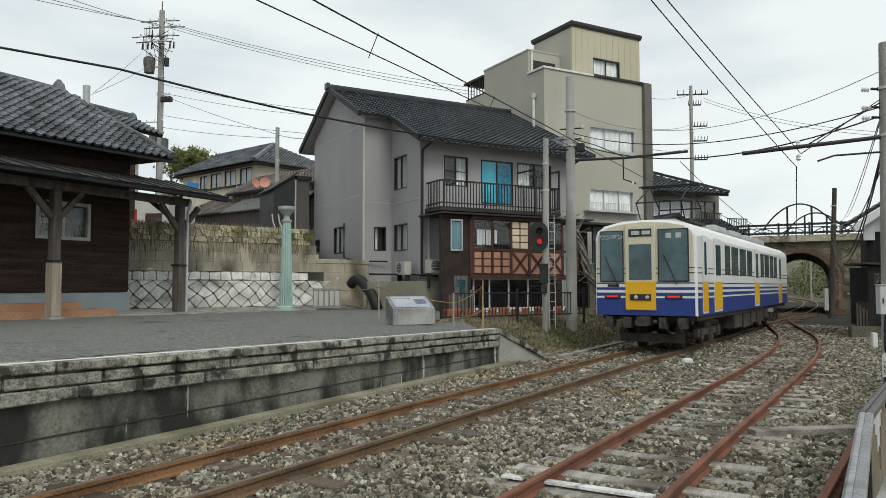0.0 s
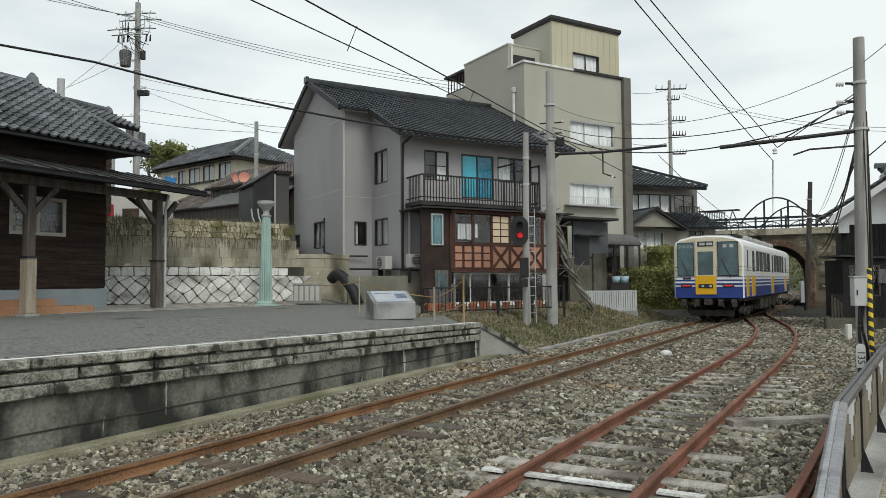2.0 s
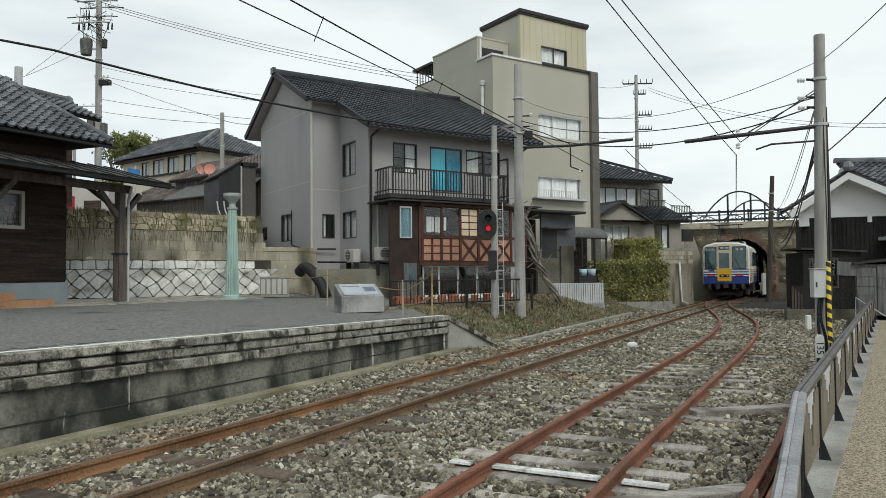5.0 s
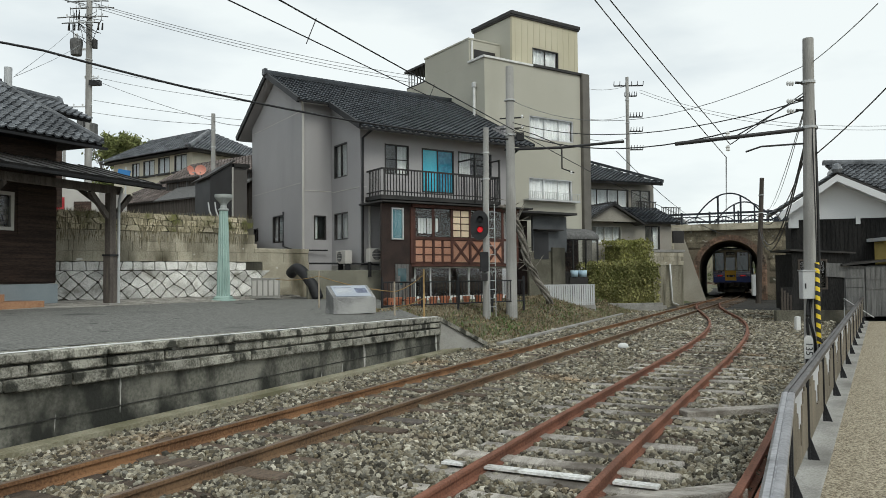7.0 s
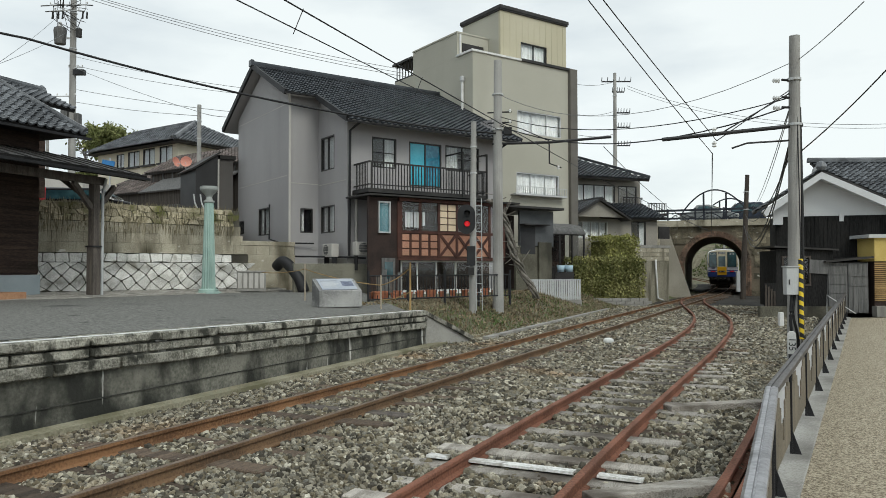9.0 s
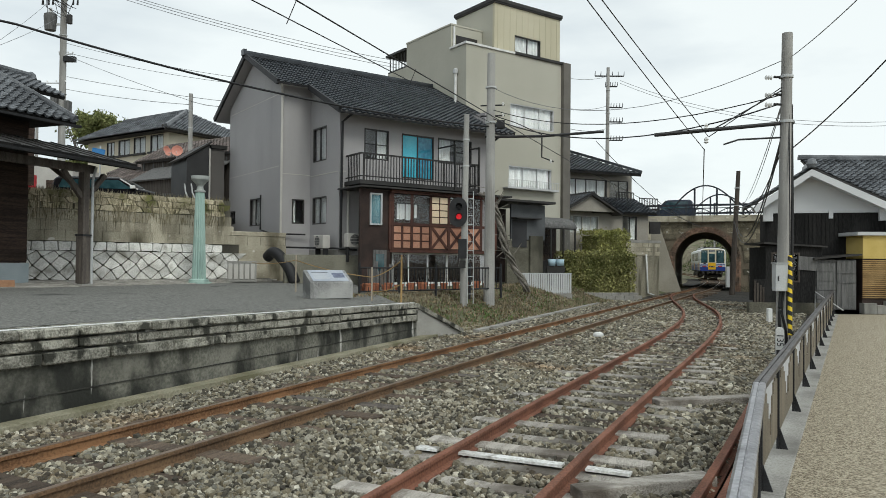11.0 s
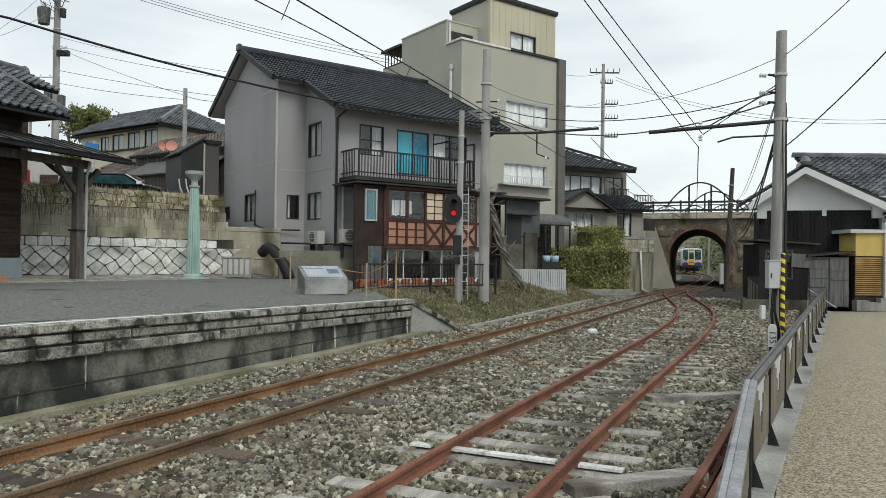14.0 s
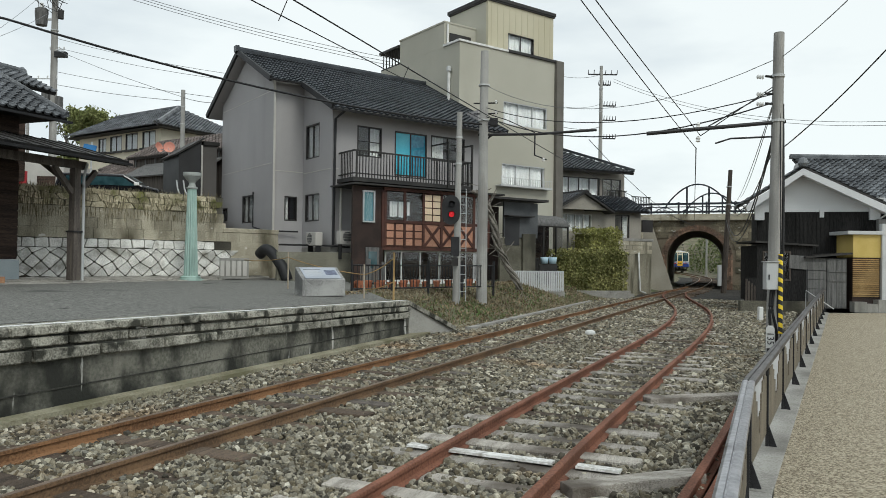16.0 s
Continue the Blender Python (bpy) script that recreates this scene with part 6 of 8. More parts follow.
def hedge(label, cx, cy, deg, lx, ly, z0, z1, count, mt):
    """A clipped box of leaves with an uneven skin over bare twigs."""
    m = heading(cx, cy, 0, deg)
    h = thing("hedge", label, "hedge", m=m)
    spots = []
    for i in range(count):
        x, y, z = rng.uniform(-lx, lx), rng.uniform(-ly, ly), rng.uniform(z0, z1)
        f = rng.random()
        if f < 0.45:
            y = -ly + rng.gauss(0, 0.06)
        elif f < 0.7:
            z = z1 + rng.gauss(0, 0.07)
        elif f < 0.85:
            x = (lx if rng.random() < 0.5 else -lx) + rng.gauss(0, 0.06)
        bump_ = 0.12 * noise.noise(Vector((x * 1.3, y * 1.3, z * 1.3)))
        spots.append((x + bump_, y + bump_, z + bump_))
    ob = new("foliage", leaf_cloud("foliage", spots, 0.065, mt, rng))
    ob.parent = h
    tagged(ob, kind="stuff")
    part("inner_growth", box(mb(), -lx + 0.18, lx - 0.18, -ly + 0.18, ly - 0.18, z0, z1 - 0.2), m_leaf, h)
    return h


hedge("clipped olive-green hedge beside the track", 7.15, 36.1, 80, 1.75, 0.9, 0.1, 2.15, 9000, m_leaf)
hedge("taller yellow-green shrub behind the hedge", 8.25, 39.0, 60, 1.15, 0.8, 0.1, 3.35, 5600, m_leafy)
planter = thing("block_planter", "low planter of grey concrete blocks before the hedge", "planter")
for k in range(3):
    for c in range(6):
        bm = mb()
        x = 6.3 + c * 0.46 + (0.2 if k % 2 else 0)
        box(bm, x, x + 0.44, 34.3, 34.5, -0.15 + k * 0.15, -0.01 + k * 0.15, Matrix.Translation((7.0, 34.4, 0)) @ pose(0, 0, 0, 0, 0, 12) @ Matrix.Translation((-7.0, -34.4, 0)))
        part("block", bm, m_concrete, planter)
WF = heading(2.95, 30.6, 0.25, 78)
wf = thing("slat_fence", "white-grey vertical slat fence on a concrete footing", "fence", m=WF)
part("footing", box(mb(), 0, 2.3, -0.1, 0.1, -0.4, 0.12), m_concrete, wf)
bm = mb()
box(bm, 0, 2.3, 0.0, 0.04, 0.95, 1.0)
box(bm, 0, 2.3, 0.0, 0.04, 0.2, 0.25)
part("rail", bm, m_grey, wf)
for k in range(23):
    part("slat", box(mb(), 0.01 + k * 0.1, 0.085 + k * 0.1, -0.025, -0.001, 0.13, 1.0), m_grey, wf)

def band_edge(x):
    """How far the paving reaches out from the wall at x along it."""
    return max(-4.4, -3.0 + 0.18 * (x + 0.6)) if x < -0.6 else min(-1.18, -3.0 + 0.26 * (x + 0.6))


def band_z(x, y):
    return 0.875 + 0.13 * max(0.0, 1 - y / band_edge(x))


verts, faces = [], []
for i in range(86):
    for j in range(24):
        x0, y0 = -9 + i * 0.2 + 0.1 * (j % 2), -0.06 - (j + 1) * 0.2
        if y0 < band_edge(x0):
            continue
        k = len(verts)
        for z_ in (0.014, -0.05):
            for x1, y1 in ((x0, y0), (x0 + 0.188, y0), (x0 + 0.188, y0 + 0.188), (x0, y0 + 0.188)):
                verts.append(tuple(RW @ Vector((x1, y1, band_z(x0, y0) + z_))))
        faces += [(k, k + 1, k + 2, k + 3)] + [(k + q, k + 4 + q, k + 4 + (q + 1) % 4, k + (q + 1) % 4) for q in range(4)]
m_paver = M("pale_paver", (0.26, 0.245, 0.22), (0.43, 0.41, 0.37), 0.9, s1=2, s2=20, bump=0.4, island=0.2)
strip = tagged(new("paver_band", from_arrays("paver_band", verts, faces, m_paver)), "band of pale worn square pavers along the wall foot", "pavement", kind="stuff")
bm = mb()
rows_ = [[bm.verts.new(RW @ Vector((x, y, band_z(x, y) - (0.0 if y > -0.2 else 0.003)))) for y in (-0.06, band_edge(x))] for x in (-9, -6, -3, -0.6, 2, 4, 6.3, 8.2)]
for a, b in zip(rows_, rows_[1:]):
    bm.faces.new((a[0], a[1], b[1], b[0]))
single("paver_bed", bm, m_joint, "dark sand bed under the pavers", "pavement", kind="structure")
# ---- buildings on the path's side ----
KU = heading(12.45, 28.7, 0, 106)
kura = thing("storehouse", "black-boarded storehouse with white plaster gable and grey tiled roof", "storehouse", m=KU)
bm = mb()
box(bm, 0, 4.2, 0, 0.2, -0.3, 3.72)
box(bm, 0, 0.2, 0.203, 1.6, -0.3, 3.72)
box(bm, 4.0, 4.2, 0.203, 1.6, -0.3, 3.72)
part("boarded_wall", bm, m_blackwood, kura, "black charred boards")
for k in range(28):
    part("batten", box(mb(), 0.05 + k * 0.15, 0.075 + k * 0.15, -0.02, 0, 0, 3.7), m_blackwood, kura)
XZ = Matrix(((1, 0, 0, 0), (0, 0, 1, 0), (0, 1, 0, 0), (0, 0, 0, 1)))
bm = prism(mb(), [(0, 3.723), (4.2, 3.723), (4.2, 3.95), (1.55, 5.35), (0, 4.3)], 0.0, 0.2, XZ)
part("gable", bm, m_white, kura, "white plaster gable")
bm = mb()
sweep(bm, [Vector((-0.55, -0.35, 3.92)), Vector((1.55, -0.35, 5.36)), Vector((4.75, -0.35, 3.72))], [(-0.15, -0.26), (0.3, -0.26), (0.3, 0), (-0.15, 0)])
part("bargeboard", bm, m_white, kura, "white plastered barge")
part("hanger", box(mb(), 2.25, 2.4, -0.06, 0.0, 3.5, 3.8), m_white, kura)
for x in (0.05, 4.1):
    part("corner_block", box(mb(), x - 0.15, x + 0.2, -0.2, 0.0, 3.4, 4.0), m_white, kura)
a_r = math.degrees(math.atan2(1.64, 3.2))
mm = Matrix.Translation((4.95, -0.55, 3.72)) @ pose(0, 0, 0, 0, 0, 90) @ pose(0, 0, 0, a_r, 0, 0)
kr = part("roof", box(mb(), 0, 1.1, 0, 3.85, -0.06, 0, mm), m_dark, kura)
tile_roof("roof_tiles", mm, 1.1, 3.85, m_tile_old, kr)
mm = Matrix.Translation((-0.75, 0.55, 3.92)) @ pose(0, 0, 0, 0, 0, -90) @ pose(0, 0, 0, 33, 0, 0)
part("roof", box(mb(), 0, 1.1, 0, 2.75, -0.06, 0, mm), m_dark, kura)
tile_roof("roof_tiles", mm, 1.1, 2.75, m_tile_old, kr)
bm = sweep(mb(), [Vector((1.55, -0.6, 5.5)), Vector((1.55, 0.6, 5.5))], [(-0.13, -0.05), (0.13, -0.05), (0.12, 0.08), (0.06, 0.17), (-0.06, 0.17), (-0.12, 0.08)])
lathe(bm, 1.55, -0.6, [(0.14, 5.42), (0.2, 5.55), (0.14, 5.72), (0.05, 5.78)], 8)
part("ridge", bm, m_tile_old, kr)
bm = mb()
box(bm, 4.3, 7.6, 0.6, 0.8, 2.9, 4.3)
part("wing_wall", bm, m_white, kura)
part("wing_lattice", box(mb(), 4.35, 6.4, 0.5, 0.59, 3.0, 3.65), m_black, kura)
part("drainpipe", tube(mb(), [Vector((4.6, -0.5, 3.7)), Vector((4.25, -0.1, 3.4)), Vector((4.25, -0.08, 2.3))], 0.035, 6), m_whitepaint, kura)

DS = heading(10.95, 26.9, -0.1, 92)
ds = thing("dark_shed", "low dark timber shed with a framed window on a concrete base", "shed", m=DS)
bm = wall_holes(mb(), 0.72, 2.75, 0.4, 2.5, 0, 0.1, [(0.92, 1.95, 1.15, 2.25)])
box(bm, 0.72, 0.82, 0.103, 1.6, 0.4, 2.45)
box(bm, 2.65, 2.75, 0.103, 1.6, 0.4, 2.45)
box(bm, 0.82, 2.65, 1.5, 1.6, 0.4, 2.45)
part("wall", bm, m_blackwood, ds)
window(ds, pose(0.92, 0.0, 1.15), 1.03, 1.1, 2, False, frame_mat=m_poledark, fw=0.06)
part("base", box(mb(), 0.1, 2.9, -0.08, 0.2, -0.2, 0.4), m_mossblock, ds)
part("low_boarding", box(mb(), 0.28, 0.717, 0.0, 0.06, 0.4, 1.25), m_blackwood, ds)
for k in range(4):
    part("paling", box(mb(), 0.3 + k * 0.1, 0.37 + k * 0.1, -0.02, -0.001, 0.4, 1.2 - 0.08 * k), m_poledark, ds)
part("roof", prism(mb(), [(0.6, 2.56), (2.9, 2.44), (2.9, 2.5), (0.6, 2.63)], -0.15, 1.8, XZ), m_dark, ds)
part("leaning_sheet", box(mb(), 1.75, 2.45, -0.05, -0.03, 1.75, 2.25, pose(0, 0, 0, 0, 4, 0)), m_shedwood, ds, "grey corrugated sheet")
GA = heading(13.45, 26.75, 0.0, 92)
ga = thing("plank_shed", "small weathered grey plank shed with a double door", "shed", m=GA)
part("body", box(mb(), 0.02, 1.48, 0.05, 1.4, 0.05, 1.9), m_shedwood, ga)
for k in range(5):
    part("board", box(mb(), 0.05, 0.7, 0.0, 0.045, 0.1 + k * 0.34, 0.42 + k * 0.34), m_shedwood, ga)
for k in range(4):
    part("plank", box(mb(), 0.76 + k * 0.17, 0.92 + k * 0.17, 0.0, 0.045, 0.08, 1.85), m_shedwood, ga)
for z in (1.05, 1.4):
    part("batten", box(mb(), 0.78, 1.44, -0.025, -0.001, z, z + 0.05), m_shedwood, ga)
bm = mb()
prism(bm, [(-0.1, 1.9), (1.6, 2.06), (1.6, 2.13), (-0.1, 1.97)], -0.15, 1.5, XZ)
part("roof", bm, m_dark, ga)
YE = heading(15.15, 26.7, 0, 92)
ye = thing("ochre_wall", "ochre plastered outbuilding wall with brown lath below", "outbuilding", m=YE)
part("plaster", box(mb(), 0, 1.0, 0, 2.0, 1.95, 2.8), m_ochre, ye)
part("back", box(mb(), 0, 1.0, 0.06, 2.0, 0.0, 1.947), m_brownboard, ye)
part("eave", box(mb(), -0.25, 1.4, -0.12, 2.0, 2.803, 2.93), m_grey, ye)
for k in range(19):
    part("lath", box(mb(), 0.0, 0.95, 0.0, 0.05, 0.5 + k * 0.075, 0.55 + k * 0.075), m_bamboo, ye)
for k, (a, b, h) in enumerate(((-0.1, 0.35, 0.32), (0.36, 0.75, 0.25), (0.76, 1.1, 0.4))):
    part("stone", box(mb(), a, b, -0.3, 0.05, -0.06, h), m_concrete, ye)
part("corner_post", box(mb(), 1.0, 1.15, -0.1, 0.1, -0.06, 3.2), m_grey, ye)
bm = mb()
box(bm, 1.16, 9, 0.4, 0.6, -0.1, 3.4)
part("side_wall", bm, m_shedwood, ye)
tube_rail = single("bent_hand_rail", tube(mb(), [Vector((13.0, 25.9, -0.05)), Vector((13.0, 25.9, 0.75)), Vector((13.9, 25.7, 0.1))], 0.02, 6), m_grey, "thin bent grey metal rail", "rail")

# ---- poles and overhead line ----
POLES = {}


def concrete_pole(key, x, y, z0, z1, r0, r1, label, lean=0.0, mt=None):
    p = thing("utility_pole", label, "pole", "poles")
    part("shaft", cyl(mb(), (x, y, z0 - 0.3), (x + lean, y, z1), r0, r1, 16), mt or m_pole, p, smooth=False)
    for z in (z0 + (z1 - z0) * 0.72, z0 + (z1 - z0) * 0.86):
        part("band", cyl(mb(), (x + lean * 0.8, y, z), (x + lean * 0.8, y, z + 0.05), r0 * 0.98, r0 * 0.98, 16), m_grey, p)
    POLES[key] = p
    return p


def insulator(p, x, y, z, horizontal=None):
    bm = mb()
    if horizontal:
        d = Vector(horizontal)
        for k in range(3):
            cyl(bm, Vector((x, y, z)) + d * (k * 0.05), Vector((x, y, z)) + d * (k * 0.05 + 0.02), 0.05, 0.03, 8)
    else:
        lathe(bm, x, y, [(0.02, z), (0.05, z + 0.02), (0.03, z + 0.05), (0.05, z + 0.08), (0.02, z + 0.12)], 8)
    return part("insulator", bm, m_insul, p)


pr = concrete_pole("R", 6.62, 14.5, -0.1, 6.35, 0.135, 0.1, "tall round concrete line pole with a meter box beside the fence", 0.1)
arm = part("bracket_arm", tube(mb(), [Vector((6.85, 14.5, 4.56)), Vector((4.07, 14.5, 4.28))], 0.04, 8), m_black, pr, "black cantilever arm")
part("stay_wire", tube(mb(), [Vector((6.7, 14.5, 5.25)), Vector((5.3, 14.5, 4.44))], 0.014, 5), m_black, pr)
part("steady_arm", tube(mb(), [Vector((5.45, 14.5, 4.1)), Vector((5.75, 14.5, 4.2)), Vector((6.6, 14.5, 4.25))], 0.02, 6), m_black, pr)
insulator(pr, 5.1, 14.5, 4.4)
insulator(pr, 5.1, 14.5, 4.12)
for z in (5.45, 5.1, 4.9):
    insulator(pr, 6.4, 14.5, z, (-1, 0, 0.05))
    part("cross_arm", tube(mb(), [Vector((6.75, 14.5, z)), Vector((6.45, 14.5, z + 0.02))], 0.025, 6), m_black, pr)
box_ = part("meter_box", box(mb(), 6.36, 6.66, 14.2, 14.38, 1.18, 1.72), m_grey, pr, "grey steel meter box", bevel=0.012)
part("box_lid", box(mb(), 6.34, 6.68, 14.18, 14.38, 1.722, 1.74), m_grey, box_)
part("latch", box(mb(), 6.4, 6.42, 14.185, 14.2, 1.38, 1.48), m_ink, box_)
m_hazard = bpy.data.materials.new("hazard_stripe")
m_hazard.use_nodes = True
hn, hl = m_hazard.node_tree.nodes, m_hazard.node_tree.links
htc, hmp, hwv, hrp = hn.new("ShaderNodeTexCoord"), hn.new("ShaderNodeMapping"), hn.new("ShaderNodeTexWave"), hn.new("ShaderNodeValToRGB")
hmp.inputs["Rotation"].default_value = (0, radians(62), 0)
hwv.inputs["Scale"].default_value = 2.0
hrp.color_ramp.interpolation = "CONSTANT"
hrp.color_ramp.elements[0].color, hrp.color_ramp.elements[1].color = (0.02, 0.02, 0.02, 1), (0.8, 0.58, 0.03, 1)
hrp.color_ramp.elements[1].position = 0.5
hl.new(htc.outputs["Object"], hmp.inputs[0])
hl.new(hmp.outputs[0], hwv.inputs["Vector"])
hl.new(hwv.outputs["Color"], hrp.inputs[0])
hl.new(hrp.outputs[0], hn["Principled BSDF"].inputs["Base Color"])
hn["Principled BSDF"].inputs["Roughness"].default_value = 0.5
part("guy_guard", cyl(mb(), (6.60, 14.12, 0.33), (6.645, 14.22, 1.88), 0.042, 0.042, 12), m_hazard, pr, "yellow and black striped guy guard")
part("guy_wire", tube(mb(), [Vector((6.59, 14.1, -0.1)), Vector((6.68, 14.3, 2.6)), Vector((6.72, 14.45, 5.6))], 0.012, 5), m_wire, pr)
for k, pts in enumerate((((6.5, 14.3, 1.18), (6.46, 14.28, 0.7), (6.52, 14.3, 0.1), (6.55, 14.35, -0.1)), ((6.56, 14.3, 1.18), (6.5, 14.26, 0.8), (6.58, 14.24, 0.35), (6.6, 14.3, -0.1)), ((6.64, 14.3, 1.18), (6.62, 14.25, 0.6), (6.7, 14.2, 0.3)))):
    part("conduit", tube(mb(), path_points(list(pts), 0.08), 0.028, 6), m_wire, pr)
part("conduit", tube(mb(), [Vector((6.78, 14.42, 1.2)), Vector((6.8, 14.45, 3.0)), Vector((6.78, 14.45, 4.9))], 0.03, 6), m_wire, pr)
mk = thing("curve_marker", "white marker post with a black foot and number", "marker post", m=pose(6.35, 14.0, -0.1, 0, 0, -24))
part("foot", box(mb(), -0.06, 0.06, -0.05, 0.05, -0.1, 0.16), m_ink, mk)
part("plate", prism(mb(), [(-0.075, 0.16), (0.075, 0.16), (0.075, 0.54), (0.04, 0.59), (-0.04, 0.59), (-0.075, 0.54)], -0.05, 0.05, XZ), m_whitepaint, mk)
txt = bpy.data.curves.new("number", "FONT")
txt.body, txt.size, txt.align_x, txt.align_y, txt.extrude = "135", 0.17, "CENTER", "CENTER", 0.002
txt.materials.append(m_ink)
to = new("number", txt)
to.parent = mk
to.matrix_local = pose(0, -0.054, 0.35) @ pose(0, 0, 0, 90, 0, 0) @ pose(0, 0, 0, 0, 0, -90)
single("kilometre_stub", box(mb(), 9.96, 10.1, 22.75, 22.9, -0.15, 0.32), m_whitepaint, "short white stub post in the ballast", "marker post", bevel=0.02)

pc = concrete_pole("C", 1.28, 24.0, 0.3, 8.65, 0.19, 0.13, "round concrete line pole on the grassy bank", 0.02)
part("bracket_arm", tube(mb(), [Vector((1.1, 24.0, 5.86)), Vector((3.0, 24.0, 5.9)), Vector((5.05, 24.0, 6.07))], 0.045, 8), m_black, pc, "black cantilever arm")
part("stay_wire", tube(mb(), [Vector((1.3, 24, 6.6)), Vector((2.1, 24, 6.35)), Vector((3.0, 24, 5.95))], 0.016, 5), m_black, pc)
part("steady_arm", tube(mb(), [Vector((3.0, 24.0, 5.85)), Vector((3.0, 24.0, 5.2)), Vector((3.4, 24.0, 5.05))], 0.025, 6), m_black, pc)
insulator(pc, 3.3, 24.0, 5.0)
for z in (6.9, 6.55, 6.2):
    part("cross_arm", tube(mb(), [Vector((0.95, 24, z)), Vector((1.75, 24, z + 0.03))], 0.025, 6), m_black, pc)
    insulator(pc, 1.7, 24, z)
part("breather_box", box(mb(), 1.5, 1.75, 23.85, 24.1, 6.15, 6.4), m_black, pc)

ps = concrete_pole("S", 0.4, 22.5, 0.45, 6.3, 0.11, 0.085, "slim concrete signal pole beside the track", 0.06)
sg = thing("railway_signal", "two-aspect colour light signal on a black oval board showing red", "signal", m=pose(0.22, 22.3, 3.23))
bm = mb()
nb_ = 28
f = [bm.verts.new((0.28 * math.cos(2 * math.pi * i / nb_), 0, 0.13 * (1 if math.sin(2 * math.pi * i / nb_) > 0 else -1) + 0.33 * math.sin(2 * math.pi * i / nb_))) for i in range(nb_)]
b = [bm.verts.new((v_.co.x, 0.05, v_.co.z)) for v_ in f]
bm.faces.new(f)
bm.faces.new(b[::-1])
for i in range(nb_):
    bm.faces.new((f[i], b[i], b[(i + 1) % nb_], f[(i + 1) % nb_]))
part("backboard", bm, m_black, sg)
for z, mt in ((0.17, m_ink), (-0.14, m_red)):
    part("lens", lathe(mb(), 0, 0, [(0.085, 0.0), (0.085, 0.03), (0.05, 0.05), (0.01, 0.055)], 18), mt, sg).matrix_local = pose(0.02, -0.005, z, 90, 0, 0)
    bm = mb()
    for k in range(10):
        a0, a1 = math.pi * k / 10 - 0.15, math.pi * (k + 1) / 10 - 0.15
        vs = [bm.verts.new((0.02 + 0.1 * math.cos(a), yy, z + 0.1 * math.sin(a))) for a in (a0, a1) for yy in (0, -0.2)]
        bm.faces.new((vs[0], vs[1], vs[3], vs[2]))
    part("hood", bm, m_black, sg)
part("bracket", box(mb(), -0.05, 0.2, 0.05, 0.2, -0.1, 0.05), m_black, sg)
sb = thing("signal_relay_box", "black relay box hung on the signal pole", "relay box", m=pose(0.36, 22.33, 2.1))
part("case", box(mb(), -0.13, 0.13, -0.1, 0.12, -0.3, 0.3), m_black, sb, bevel=0.015)
part("cable_box", box(mb(), -0.09, 0.1, -0.08, 0.1, -0.6, -0.36), m_dark, sb)
lad = thing("signal_ladder", "thin grey steel ladder standing by the signal pole", "ladder", m=pose(0.62, 22.45, 0))
for x in (-0.09, 0.09):
    part("stile", tube(mb(), [Vector((x, 0, 0.4)), Vector((x - 0.02, 0, 3.9))], 0.014, 5), m_grey, lad)
for k in range(12):
    part("rung", tube(mb(), [Vector((-0.09, 0, 0.7 + k * 0.27)), Vector((0.09, 0, 0.7 + k * 0.27))], 0.01, 5), m_grey, lad)
pb = concrete_pole("B", 17.05, 44.0, -0.2, 7.35, 0.17, 0.12, "dark creosoted wooden line pole before the bridge", 0.4, m_poledark)
part("cabinet", box(mb(), 16.68, 16.88, 43.82, 44.0, 0.3, 1.55), m_grey, pb)

# tall utility poles with cross arms
up = concrete_pole("L", -22.85, 42.0, 3.8, 19.0, 0.22, 0.16, "tall concrete utility pole with a transformer and many cross arms")
for z, a0, a1, depth_ in ((18.3, -0.75, 0.85, 0.0), (18.0, -0.7, 1.05, 0.3), (17.35, -1.35, 0.85, 0.0), (16.9, -0.9, 0.5, -0.3), (13.6, -0.2, 0.6, 0.0), (11.9, -1.4, 0.2, 0.0)):
    part("cross_arm", box(mb(), -22.85 + a0, -22.85 + a1, 41.9 + depth_, 41.96 + depth_, z, z + 0.06), m_grey, up)
    for q in range(4):
        xq = -22.85 + a0 + (a1 - a0) * q / 3
        insulator(up, xq, 41.94 + depth_, z + 0.09)
        if z > 15.5:
            part("strain_insulator", tube(mb(), [Vector((xq, 41.9 + depth_, z)), Vector((xq + (0.45 if q > 1 else -0.45), 41.7 + depth_, z - 0.1))], 0.035, 6), m_shedwood, up)
rng = random.Random(64)
for q in range(16):
    x0, x1, z0, z1 = -22.85 + rng.uniform(-1.1, 0.9), -22.85 + rng.uniform(-0.9, 1.0), rng.uniform(17.0, 18.3), rng.uniform(15.6, 17.4)
    part("jumper_lead", tube(mb(), [Vector((x0, 41.8, z0)), Vector((x0 + 0.05, 41.75, z0 * 0.6 + z1 * 0.4 - 0.15)), Vector((x1, 41.75, z1))], 0.018, 5), m_dark, up)
for xq in (-24.0, -23.65, -23.4, -22.2, -21.95):
    part("cutout_fuse", cyl(mb(), (xq, 41.8, 16.5), (xq + 0.05, 41.75, 16.9), 0.06, 0.04, 8), m_dark, up)
part("transformer", lathe(mb(), -23.55, 41.85, [(0.05, 15.0), (0.3, 15.02), (0.36, 15.8), (0.34, 15.95), (0.2, 16.03)], 14), m_shedwood, up, "grey pole transformer")
part("transformer_bushing", lathe(mb(), -23.55, 41.85, [(0.12, 16.03), (0.1, 16.3), (0.04, 16.35)], 8), m_insul, up)
part("transformer_bracket", box(mb(), -23.4, -22.85, 41.9, 42.0, 15.35, 15.45), m_grey, up)
